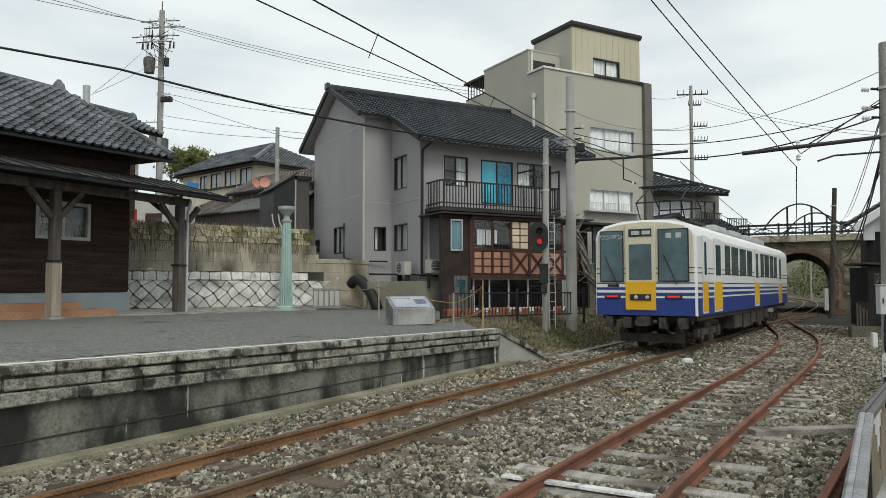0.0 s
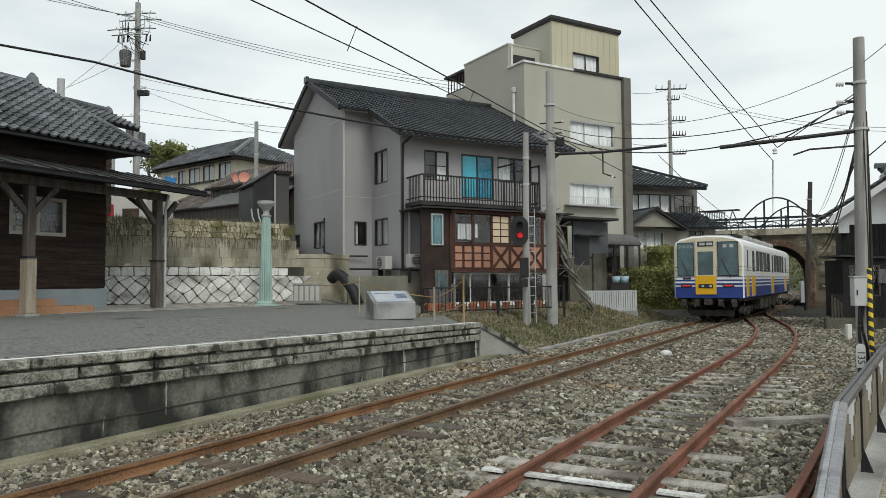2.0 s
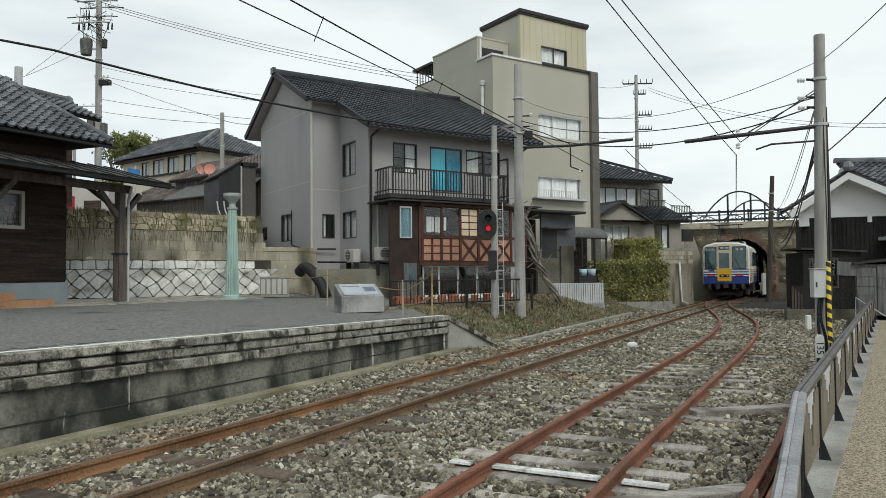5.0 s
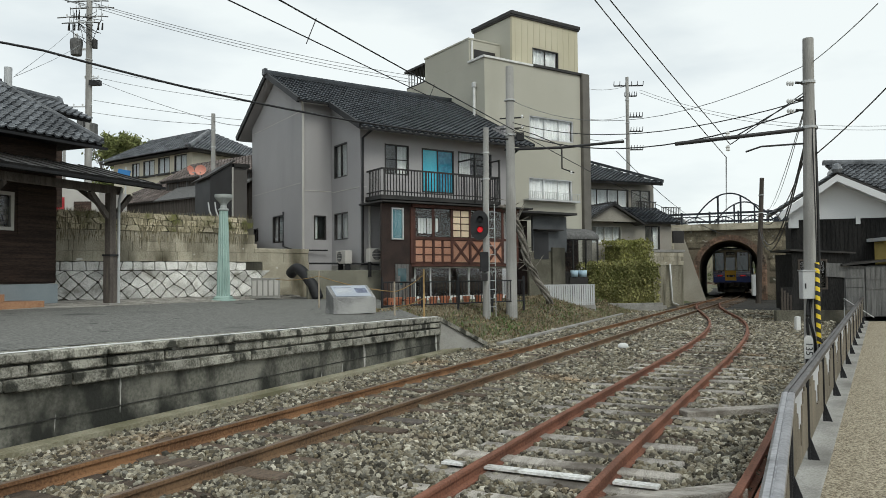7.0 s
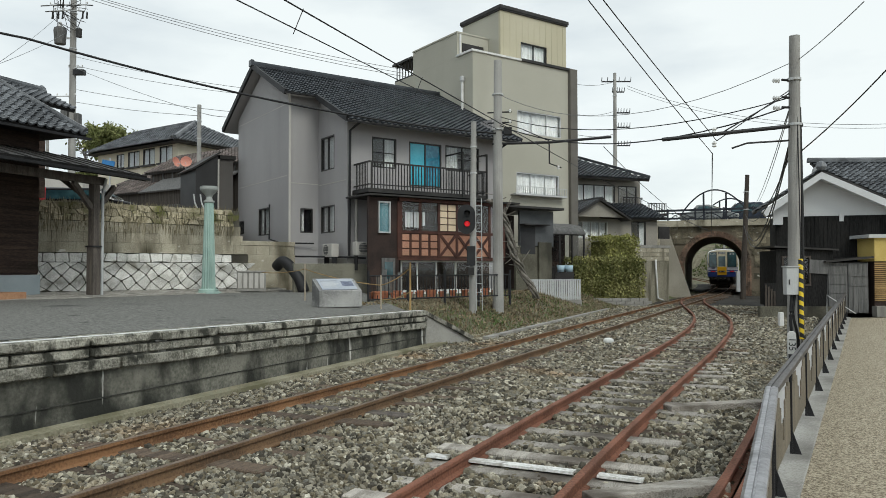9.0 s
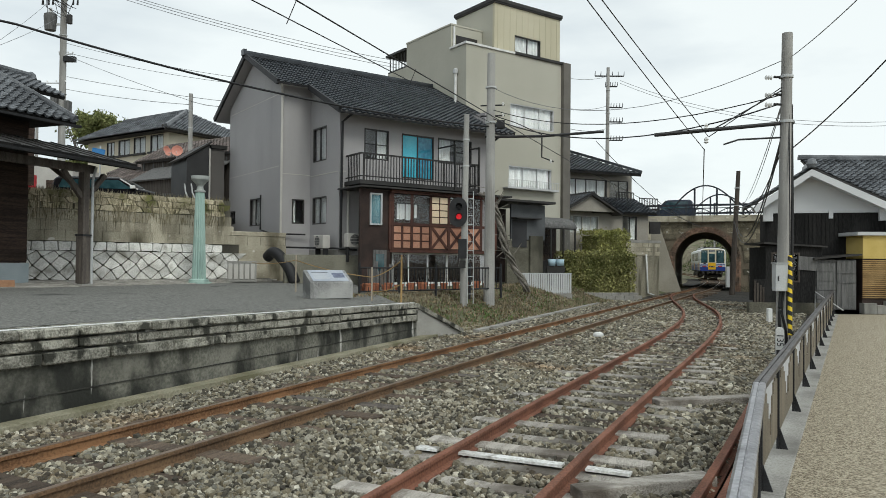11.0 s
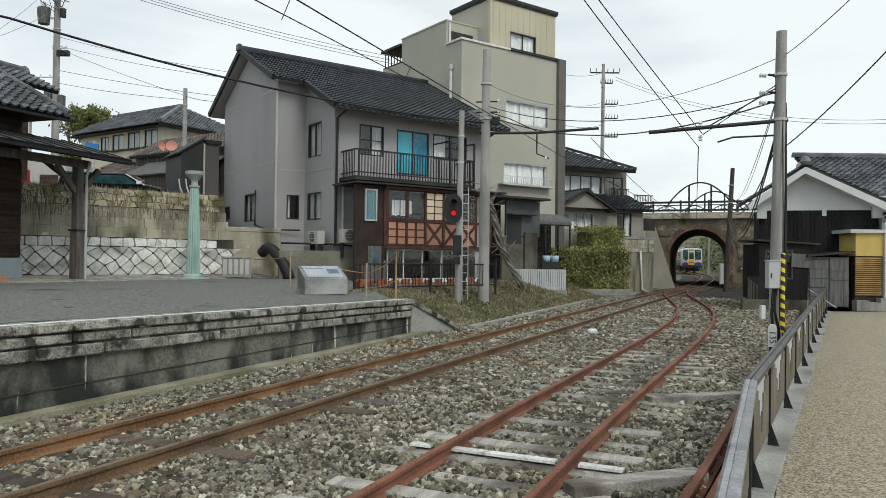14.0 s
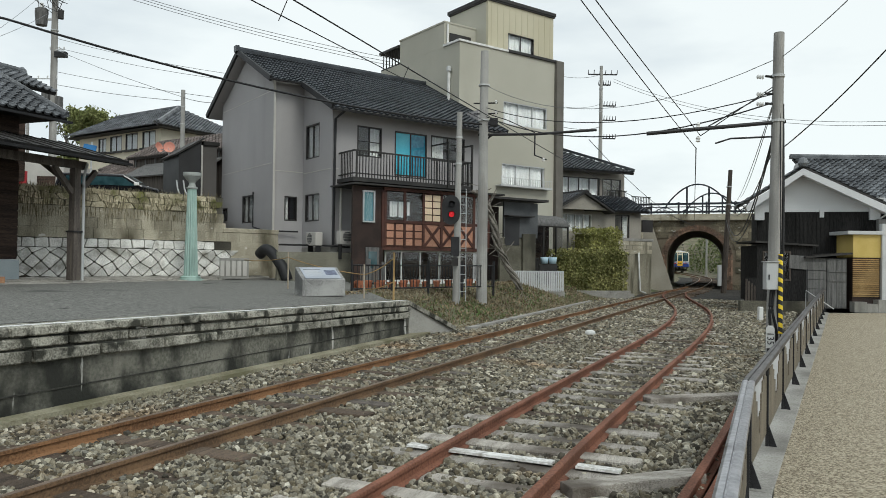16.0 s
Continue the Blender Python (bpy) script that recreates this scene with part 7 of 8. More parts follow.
part("regulator", cyl(mb(), (-22.4, 41.8, 15.4), (-22.4, 41.8, 15.9), 0.16, 0.16, 10), m_dark, up)
part("lightning_rod", tube(mb(), [Vector((-22.85, 42.0, 18.9)), Vector((-22.85, 42.0, 19.6))], 0.03, 5), m_dark, up)
part("junction_box", box(mb(), -22.75, -22.1, 41.8, 42.1, 13.2, 13.5), m_black, up)
part("splice_case", tube(mb(), [Vector((-25.0, 41.8, 11.6)), Vector((-24.1, 41.8, 11.5))], 0.16, 8), m_dark, up)
part("low_box", box(mb(), -23.45, -23.08, 41.8, 42.2, 10.1, 11.1), m_shedwood, up)
part("low_box", box(mb(), -22.62, -22.38, 41.8, 42.2, 9.9, 10.9), m_shedwood, up)
ua = concrete_pole("A", 11.85, 55.0, 4.0, 16.6, 0.17, 0.12, "utility pole with bird-spiked cross arms behind the houses", 0.05)
for z, a, b in ((15.9, -1.0, 1.2), (15.1, -0.2, 0.7), (13.5, 0.0, 1.1), (12.4, 0.0, 1.1), (11.0, 0.0, 1.1)):
    part("cross_arm", box(mb(), 11.9 + a, 11.9 + b, 54.96, 55.04, z, z + 0.09), m_black, ua)
    for k in range(6):
        part("spike", cyl(mb(), (11.9 + a + (b - a) * k / 5, 55, z + 0.08), (11.9 + a + (b - a) * k / 5 + 0.03, 55, z + 0.4), 0.035, 0.02, 6), m_black, ua)
p2 = concrete_pole("P2", -13.1, 36.0, 3.8, 10.0, 0.12, 0.1, "slim pale utility pole above the retaining wall")
p3 = concrete_pole("P3", -22.0, 38.0, 3.8, 9.5, 0.09, 0.07, "thin pole beside the cream house")

# overhead line: contact and messenger wires, feeders, street cables

# a broad tiled roof behind the storehouse
BRF = thing("broad_tiled_roof", "long low house with a broad grey tiled roof behind the storehouse", "house")
rr = pose(16.4, 30.4, 4.35, math.degrees(math.atan2(2.3, 3.6)), 0, 0)
part("roof", box(mb(), 0, 12, 0, 4.27, -0.1, 0, rr), m_dark, BRF)
tile_roof("roof_tiles", rr, 12, 4.27, m_tile_old, BRF, tw=0.29, course=0.27)
part("ridge", sweep(mb(), [Vector((16.3, 34.0, 6.68)), Vector((28.4, 34.0, 6.68))], [(-0.13, -0.05), (0.13, -0.05), (0.12, 0.08), (0.06, 0.17), (-0.06, 0.17), (-0.12, 0.08)]), m_tile_old, BRF)
part("wall", box(mb(), 17, 28, 31.3, 37, -0.4, 4.3), m_shedwood, BRF)

# cables
CABLES = [
    ((-20.97, 8.0, 7.7), (-9.8, 16.0, 6.93), 0.0, 0.03, m_wire),
    ((-9.8, 16.0, 6.93), (1.37, 24.0, 6.2), 0.35, 0.03, m_wire),
    ((-4.3, 2.05, 4.71), (3.94, 23.0, 4.84), 0.03, 0.01, m_wire),
    ((3.94, 23.0, 4.84), (17.6, 50.3, 4.1), 0.05, 0.012, m_wire),
    ((-4.29, 4.4, 4.84), (1.37, 24.0, 6.3), 0.0, 0.01, m_wire),
    ((4.8, 24.0, 5.75), (17.3, 50.0, 4.3), 0.5, 0.012, m_wire),
    ((1.30, 8.50, 5.18), (5.06, 14.50, 4.00), 0.03, 0.008, m_wire),
    ((1.47, 8.50, 5.19), (4.26, 13.00, 4.44), 0.02, 0.008, m_wire),
    ((4.26, 13.00, 4.44), (5.15, 14.50, 4.25), 0.0, 0.008, m_wire),
    ((5.06, 14.50, 4.00), (17.4, 50.2, 4.2), 0.1, 0.012, m_wire),
    ((1.32, 24.00, 6.78), (6.65, 14.50, 5.12), 0.55, 0.012, m_wire),
    ((1.32, 24.00, 6.49), (6.65, 14.50, 4.95), 0.7, 0.016, m_wire),
    ((1.31, 24.00, 7.53), (6.64, 14.50, 5.81), 0.9, 0.008, m_wiregrey),
    ((6.65, 14.50, 5.29), (5.15, 14.50, 4.25), 0.0, 0.01, m_wire),
    ((6.80, 14.50, 4.02), (6.74, 11.00, 4.99), 0.06, 0.012, m_wire),
    ((6.80, 14.50, 5.88), (5.59, 10.00, 5.38), 0.03, 0.008, m_wiregrey),
    ((-22.70, 42.00, 18.25), (-3.70, 48.00, 15.05), 0.35, 0.018, m_wiregrey),
    ((-22.40, 42.00, 18.05), (-3.70, 48.00, 14.80), 0.35, 0.018, m_wiregrey),
    ((-22.30, 42.00, 17.85), (-3.50, 48.00, 14.55), 0.35, 0.018, m_wiregrey),
    ((-23.20, 42.00, 18.20), (-25.58, 34.00, 16.65), 0.05, 0.018, m_wiregrey),
    ((-23.00, 42.00, 18.10), (-24.63, 34.00, 16.60), 0.05, 0.018, m_wiregrey),
    ((-22.80, 42.00, 17.95), (-23.37, 34.00, 16.50), 0.05, 0.018, m_wiregrey),
    ((-22.65, 42.00, 14.30), (-12.24, 40.00, 11.88), 0.15, 0.013, m_wiregrey),
    ((-22.64, 42.00, 13.76), (-12.40, 40.00, 11.55), 0.15, 0.013, m_wiregrey),
    ((-22.64, 42.00, 13.60), (-13.13, 36.00, 9.65), 0.1, 0.013, m_wiregrey),
    ((-22.61, 42.00, 12.34), (-11.62, 38.00, 10.03), 0.1, 0.014, m_wiregrey),
    ((-22.65, 42.00, 11.60), (-13.13, 36.00, 9.45), 0.1, 0.014, m_wiregrey),
    ((-13.13, 36.00, 9.64), (-10.15, 33.00, 8.74), 0.1, 0.015, m_wiregrey),
    ((-18.55, 30.00, 9.50), (-24.1, 41.8, 11.5), 0.1, 0.013, m_wiregrey),
    ((-15.65, 24.00, 8.70), (-23.6, 42.00, 16.9), 0.1, 0.010, m_wiregrey),
    ((-16.00, 24.40, 8.75), (-23.2, 42.00, 15.8), 0.1, 0.010, m_wiregrey),
    ((11.75, 55.00, 15.91), (6.96, 45.00, 13.29), 0.2, 0.015, m_wiregrey),
    ((12.83, 55.00, 15.62), (24.50, 40.00, 9.65), 1.0, 0.015, m_wiregrey),
    ((12.83, 55.00, 15.40), (24.50, 40.00, 9.43), 1.0, 0.015, m_wiregrey),
    ((11.77, 55.00, 13.65), (6.98, 45.00, 11.38), 0.2, 0.015, m_wiregrey),
    ((11.78, 55.00, 11.93), (6.22, 40.00, 9.20), 0.2, 0.015, m_wire),
    ((6.61, 14.50, 4.27), (17.00, 43.00, 3.89), 1.2, 0.018, m_wire),
    ((6.59, 14.50, 4.10), (16.83, 43.00, 4.22), 1.6, 0.016, m_wire),
    ((6.59, 14.50, 3.93), (16.90, 43.00, 4.90), 0.8, 0.013, m_wire),
    ((6.58, 14.50, 4.84), (18.54, 46.00, 5.49), 0.3, 0.01, m_wiregrey),
    ((6.63, 14.50, 4.95), (18.90, 46.00, 5.85), 0.3, 0.01, m_wiregrey),
]
for a, b, sag, r, mt in CABLES:
    wire(a, b, sag, r, mt, "thin dark overhead cable" if mt is m_wire else "thin grey overhead cable")
for f in (0.3, 0.45):
    a = Vector((-4.3, 2.05, 4.71)).lerp(Vector((3.94, 23.0, 4.84)), f)
    single("dropper_wire", tube(mb(), [a, a + Vector((-0.12, 0, -0.3))], 0.006, 5), m_wire, "thin dropper below the contact wire", "cable", "overhead cables")

# ---- yard between platform and house ----
yf = thing("yard_fence", "low black iron fence around the house yard", "fence", m=heading(-2.6, 20.6, 0.7, 50))
for z in (0.12, 0.8):
    part("rail", tube(mb(), [Vector((0, 0, z)), Vector((5.6, 0, z))], 0.025, 6), m_black, yf)
for k in range(5):
    part("post", tube(mb(), [Vector((k * 1.4, 0, -0.2)), Vector((k * 1.4, 0, 0.95))], 0.04, 6), m_black, yf)
for k in range(44):
    part("picket", tube(mb(), [Vector((0.06 + k * 0.127, 0, 0.1)), Vector((0.06 + k * 0.127, 0, 0.8))], 0.0125, 5), m_black, yf)
rng = random.Random(77)
pot_ = thing("flower_pot", "small terracotta flower pot with a little soil", "flower pot", "flower pots", m=pose(-2.4, 20.9, 0.8))
part("pot", lathe(mb(), 0, 0, [(0.09, 0.0), (0.13, 0.2), (0.145, 0.2), (0.145, 0.25), (0.12, 0.25), (0.11, 0.21)], 12), m_terracotta, pot_)
part("soil", cyl(mb(), (0, 0, 0.18), (0, 0, 0.215), 0.11, 0.11, 10), m_ground, pot_)
for k in range(24):
    u_ = 0.28 + k * 0.225 + rng.uniform(-0.05, 0.05)
    p = heading(-2.6, 20.6, 0.8, 50) @ Vector((u_, 0.35 + 0.25 * (k % 2), 0))
    copy_thing(pot_, pose(p.x, p.y, p.z, 0, 0, rng.uniform(0, 360)) @ Matrix.Scale(rng.uniform(0.72, 1.0), 4))
for x, y, h in ((-4.4, 20.5, 1.05), (-1.92, 17.6, 0.75), (-1.18, 17.3, 1.05)):
    st = thing("rope_stake", "thin weathered stake holding a yellow rope", "stake", "rope stakes")
    part("stake", cyl(mb(), (x, y, 0.5), (x, y, 0.8 + h), 0.025, 0.02, 8), m_postlight if x < -1.5 else m_bamboo, st)
for a, b in (((-6.6, 24.0, 1.6), (-4.4, 20.5, 1.7)), ((-4.4, 20.5, 1.7), (-1.92, 17.6, 1.3)), ((-1.92, 17.6, 1.3), (-1.18, 17.3, 1.72)), ((-1.92, 17.6, 0.95), (-1.18, 17.3, 1.15))):
    single("barrier_rope", tube(mb(), [Vector(a).lerp(Vector(b), q / 8) - Vector((0, 0, 0.25 * (q / 8) * (1 - q / 8))) for q in range(9)], 0.012, 5), m_bamboo, "thin straw-yellow barrier rope between stakes", "rope", "barrier ropes")
single("yard_wall", box(mb(), 0, 3.4, 0, 0.18, 0, 1.15, heading(-5.9, 25.6, 0.75, 64)), M("stained_yard_concrete", (0.15, 0.143, 0.112), (0.25, 0.24, 0.19), 0.95, s1=0.9, s2=30, bump=0.4, stain=((0.085, 0.082, 0.06), 0.8, (1, 1, 0.4), 0.5, 0.7)), "low stained concrete yard wall before the house", "wall", kind="structure", bevel=0.015)
duct = thing("bent_duct", "thick bent black plastic duct standing by the wall", "duct")
part("pipe", tube(mb(), path_points([(-6.7, 26.4, 1.8), (-6.4, 26.1, 1.98), (-6.05, 25.9, 1.75), (-5.7, 25.7, 1.3), (-5.5, 25.65, 0.8)], 0.1), 0.2, 14), m_black, duct, smooth=True)
for m_, wid in ((HOUSE @ pose(-0.55, 1.0, 2.15, 0, 0, -90), 0.8), (HOUSE @ pose(-0.02, -0.75, 2.2), 0.75)):
    ac = thing("air_conditioner", "pale outdoor air-conditioner unit on a metal stand", "air conditioner", "air conditioners", m=m_)
    part("case", box(mb(), 0, wid, 0, 0.3, 0, 0.5), m_trim, ac, bevel=0.02)
    g_ = part("grille", cyl(mb(), (wid * 0.4, -0.015, 0.27), (wid * 0.4, 0.0, 0.27), 0.2, 0.2, 20), m_shedwood, ac)
    for k in range(4):
        part("grille_bar", box(mb(), wid * 0.4 - 0.2, wid * 0.4 + 0.2, -0.022, -0.016, 0.1 + k * 0.1, 0.115 + k * 0.1), m_trim, g_)
    for x in (0.05, wid - 0.1):
        part("leg", box(mb(), x, x + 0.05, 0.05, 0.25, -0.55, 0.0), m_black, ac)
for k, (x, y, h) in enumerate(((-2.75, 24.1, 0.75), (-2.55, 24.0, 0.95), (-2.3, 24.15, 0.7), (-2.05, 24.0, 0.85))):
    single("leaning_board", box(mb(), 0, 0.13, 0, 0.03, 0, h, pose(x, y, 0.75, -8, 3 * (k % 2), 20)), m_shedwood if k % 2 else m_post, "old board leaning against the yard wall", "board", "leaning boards")
# gnarled climbing trunk by the pole
trunk = thing("climbing_trunk", "gnarled bare grey climbing trunk by the house corner", "tree")
tp = path_points([(2.85, 27.0, 0.6), (2.75, 27.0, 0.9), (2.4, 27.05, 1.5), (2.25, 26.9, 1.85), (2.0, 26.9, 2.2), (1.85, 26.9, 3.1), (1.5, 26.8, 3.9), (1.0, 26.7, 4.3)], 0.2)
for k in range(4):
    stem = [p + Vector((0.1 * math.sin(q * 0.7 + k * 1.6), 0.1 * math.cos(q * 0.7 + k * 1.6), 0.0)) for q, p in enumerate(tp)]
    part("stem", tube(mb(), stem, 0.065 - 0.01 * k, 7), m_bark, trunk, smooth=True)
rng = random.Random(9)
for k in range(34):
    p = tp[rng.randrange(4, len(tp))]
    q = p + Vector((rng.uniform(-0.6, 0.45), rng.uniform(-0.3, 0.3), rng.uniform(-0.4, 0.8)))
    mid_ = p.lerp(q, 0.5) + Vector((rng.uniform(-0.15, 0.15), 0, rng.uniform(-0.1, 0.2)))
    part("limb", tube(mb(), [p, mid_, q], 0.015, 5), m_bark, trunk)
m_tub = M("pale_blue_plastic", (0.36, 0.5, 0.6), (0.46, 0.6, 0.69), 0.5, bump=0.03)
for x_ in (4.62, 5.0):
    single("laundry_tub", lathe(mb(), x_, 33.0, [(0.13, 1.55), (0.17, 1.85), (0.19, 1.85), (0.16, 1.56)], 14), m_tub, "pale blue plastic tub by the porch", "tub", "tubs", smooth=True)
single("bucket_shelf", box(mb(), 4.4, 5.2, 32.9, 33.2, 0.5, 1.55), m_dark, "dark stand under the tub", "stand")

# ---- houses, shed and car on the upper ground ----
NB = heading(-26.11, 54.25, 0, 123)
nb = thing("cream_house", "cream two-storey house with a hipped grey tiled roof", "house", m=NB)
nh = [(0.1, 1.1, 9.35, 10.4), (1.6, 3.05, 9.3, 10.45), (3.5, 4.95, 9.3, 10.5), (5.5, 7.0, 9.3, 10.5)]
bm = wall_holes(mb(), -2.4, 7.6, 3.6, 10.75, 0, 0.15, nh)
part("wall", bm, m_cream, nb)
part("wall", box(mb(), 7.45, 7.6, 0.153, 7.5, 3.6, 10.75), m_cream, nb)
part("back_wall", box(mb(), -2.4, 7.44, 4.0, 4.15, 3.6, 10.7), m_cream, nb)
for x0, x1, z0, z1 in nh:
    window(nb, pose(x0, 0.03, z0), x1 - x0, z1 - z0, 2, True)
    part("window_box", box(mb(), x0 - 0.1, x1 + 0.1, -0.2, 0.0, z0 - 0.12, z0), m_dark, nb)
r3 = pose(-3.2, -0.8, 10.7, 27.5, 0, 0)
bm = mb()
deck = [bm.verts.new(p) for p in ((-3.15, -0.75, 10.56), (8.35, -0.75, 10.56), (8.35, 7.75, 10.56), (-3.15, 7.75, 10.56), (-3.15, 3.45, 12.72), (4.9, 3.45, 12.72))]
for f_ in ((0, 1, 5, 4), (1, 2, 5), (2, 3, 4, 5), (3, 0, 4), (3, 2, 1, 0)):
    bm.faces.new([deck[q] for q in f_])
nr_ = part("roof", bm, m_dark, nb)
tile_roof("roof_tiles", r3, 11.6, 4.75, m_tile_old, nr_, keep=lambda x, y: x < 11.65 - y * 0.735)
hp = Matrix.Translation((8.4, -0.8, 10.7)) @ pose(0, 0, 0, 0, 0, 90) @ pose(0, 0, 0, 31.5, 0, 0)
tile_roof("hip_tiles", hp, 8.6, 4.1, m_tile_old, nr_, keep=lambda x, y: y * 1.02 < x < 8.6 - y * 1.02)
part("eave", box(mb(), 0, 8.6, 0, 0.5, -0.16, 0, hp), m_dark, nr_)
part("hip_ridge", sweep(mb(), [Vector((8.4, -0.8, 10.75)), Vector((4.9, 3.42, 12.82))], [(-0.12, -0.02), (0.12, -0.02), (0.08, 0.2), (-0.08, 0.2)]), m_tile_old, nr_)
part("ridge", sweep(mb(), [Vector((-3.1, 3.42, 12.82)), Vector((5.0, 3.42, 12.82))], [(-0.14, -0.05), (0.14, -0.05), (0.1, 0.22), (-0.1, 0.22)]), m_tile_old, nr_)
LW = heading(-18.5, 42.0, 0, 123)
lw = thing("tile_roofed_annex", "low brown-tiled wooden annex with a sloping lean-to roof", "outbuilding", m=LW)
m_annexwood = M("weathered_annex_board", (0.035, 0.03, 0.026), (0.1, 0.086, 0.074), 0.92, s1=2, s2=30, bump=0.5, stretch=(6, 6, 0.4))
r4 = pose(0, 0, 7.35, 30, 0, 0)
part("roof", box(mb(), 0, 8.6, 0, 2.6, -0.15, 0, r4), m_dark, lw)
tile_roof("roof_tiles", r4, 8.6, 2.6, m_tile_brown, lw)
part("wall", box(mb(), 0.3, 8.4, 0.25, 2.1, 3.6, 7.3), m_annexwood, lw)
for k in range(9):
    part("batten", box(mb(), 0.5 + k * 0.9, 0.58 + k * 0.9, 0.2, 0.247, 6.7, 7.3), m_shedwood, lw)
r5 = pose(1.5, -1.4, 6.0, 30, 0, 0)
part("lean_to_roof", box(mb(), 0, 6.6, 0, 1.85, -0.08, 0, r5), m_shedwood, lw, "weathered corrugated lean-to roof")
part("lean_to_wall", box(mb(), 1.7, 8.0, -1.2, -1.1, 3.6, 6.05), m_annexwood, lw)
r7 = pose(-5.0, 1.3, 7.1, 25, 0, 0)
back_ = part("back_roof", box(mb(), 0, 4.9, 0, 2.4, -0.1, 0, r7), m_dark, lw)
tile_roof("roof_tiles", r7, 4.9, 2.4, m_tile_brown, back_)
part("back_low_wall", box(mb(), -4.8, -0.2, 1.6, 3.2, 3.6, 7.1), m_annexwood, lw)
r6 = pose(-3.2, -1.0, 6.1, 27, 0, 0)
low_ = part("low_roof", box(mb(), 0, 4.6, 0, 2.0, -0.1, 0, r6), m_dark, lw)
tile_roof("roof_tiles", r6, 4.6, 2.0, m_tile_brown, low_)
part("low_wall", box(mb(), -3.0, 1.2, -0.75, -0.65, 3.6, 6.1), m_annexwood, lw)
for k in range(14):
    part("slat", box(mb(), 3.0 + k * 0.2, 3.07 + k * 0.2, -1.26, -1.21, 4.2, 5.2), m_shedwood, lw)
BS = heading(-11.75, 31.9, 0, 54)
bs = thing("dark_metal_shed", "tall dark grey metal-clad shed against the house", "shed", m=BS)
m_clad = M("dark_cladding", (0.02, 0.02, 0.021), (0.036, 0.036, 0.038), 0.6, s1=1, s2=40, bump=0.1)
bm = mb()
v0 = [(0, 0, 3.3), (1.0, 0, 3.3), (1.0, 2.5, 3.3), (0, 2.5, 3.3)]
v1 = [(0, 0, 6.2), (1.0, 0, 6.9), (1.0, 2.5, 6.9), (0, 2.5, 6.2)]
lo, hi = [bm.verts.new(p) for p in v0], [bm.verts.new(p) for p in v1]
bm.faces.new(lo[::-1])
bm.faces.new(hi)
for i in range(4):
    bm.faces.new((lo[i], lo[(i + 1) % 4], hi[(i + 1) % 4], hi[i]))
part("body", bm, m_clad, bs)
part("roof", sweep(mb(), [Vector((-0.15, 1.2, 6.14)), Vector((1.1, 1.2, 6.98))], [(-1.3, 0), (1.3, 0), (1.3, 0.07), (-1.3, 0.07)]), m_dark, bs)
part("side_panel", box(mb(), 1.003, 1.75, 0.2, 2.5, 3.0, 6.75), M("grey_brown_cladding", (0.1, 0.093, 0.088), (0.14, 0.131, 0.124), 0.8, s1=0.5, s2=40, bump=0.15), bs)
part("side_panel_cap", box(mb(), 1.11, 1.85, 0.1, 2.5, 6.753, 6.92), m_dark, bs)
part("pipe", tube(mb(), [Vector((1.0, -0.06, 3.4)), Vector((1.0, -0.06, 6.7))], 0.04, 6), m_trim, bs)
hr = thing("stair_rail", "grey tubular stair rail at the wall end", "rail")
for dx in (0, 0.28):
    part("rail", tube(mb(), [Vector((-10.95 + dx, 29.5, 4.8)), Vector((-10.9 + dx, 29.5, 4.45)), Vector((-10.2 + dx, 29.2, 3.0))], 0.03, 6), m_grey, hr)
dish = thing("satellite_dishes", "two faded orange satellite dishes on a slim mast", "satellite dish")
part("mast", cyl(mb(), (-13.35, 34.9, 3.6), (-13.35, 34.9, 6.9), 0.035, 0.035, 8), m_grey, dish)
m_dish = M("faded_orange", (0.6, 0.25, 0.19), (0.7, 0.33, 0.25), 0.6, s1=2, s2=30, bump=0.05)
for x, rz, sx_ in ((-13.28, 10, 0.27), (-13.85, 70, 0.25)):
    d_ = part("dish", lathe(mb(), 0, 0, [(0.02, 0.0), (sx_ * 0.6, 0.03), (sx_, 0.09), (sx_ * 0.98, 0.1), (sx_ * 0.58, 0.045), (0.03, 0.02)], 20), m_dish, dish)
    d_.matrix_local = pose(x, 34.8, 6.92, 78, 0, rz)
    part("feed_arm", tube(mb(), [Vector((x, 34.8, 6.75)), Vector((x + 0.1, 34.4, 6.85))], 0.012, 5), m_grey, dish)
part("bracket", tube(mb(), [Vector((-13.85, 34.9, 6.85)), Vector((-13.3, 34.9, 6.85))], 0.02, 5), m_grey, dish)
vm = thing("red_notice_box", "small red and white box behind the wall", "box", m=pose(-17.3, 29.5, 3.9))
part("case", box(mb(), -0.16, 0.16, -0.15, 0.15, -0.3, 1.2), M("red_enamel", (0.55, 0.04, 0.05), (0.65, 0.06, 0.07), 0.4, bump=0.03), vm)
part("label_panel", box(mb(), -0.12, 0.12, -0.16, -0.151, 0.8, 1.0), m_whitepaint, vm)
pb_ = thing("pale_building", "pale rendered building seen under the canopy", "building", m=pose(-18.6, 36.0, 0))
part("wall", box(mb(), -2.6, -0.4, 0, 3, 3.6, 6.3), m_trim, pb_)
# no hole here: a dark plate gives the opening's inner shade
part("dark_opening", box(mb(), -1.7, -0.8, -0.05, -0.001, 4.0, 5.6), m_stawood, pb_)
single("yellow_grating", box(mb(), 0, 0.4, 0, 0.08, 0, 0.75, pose(-16.1, 29.6, 3.6)), m_ochre, "small yellow slatted guard behind the wall", "guard")
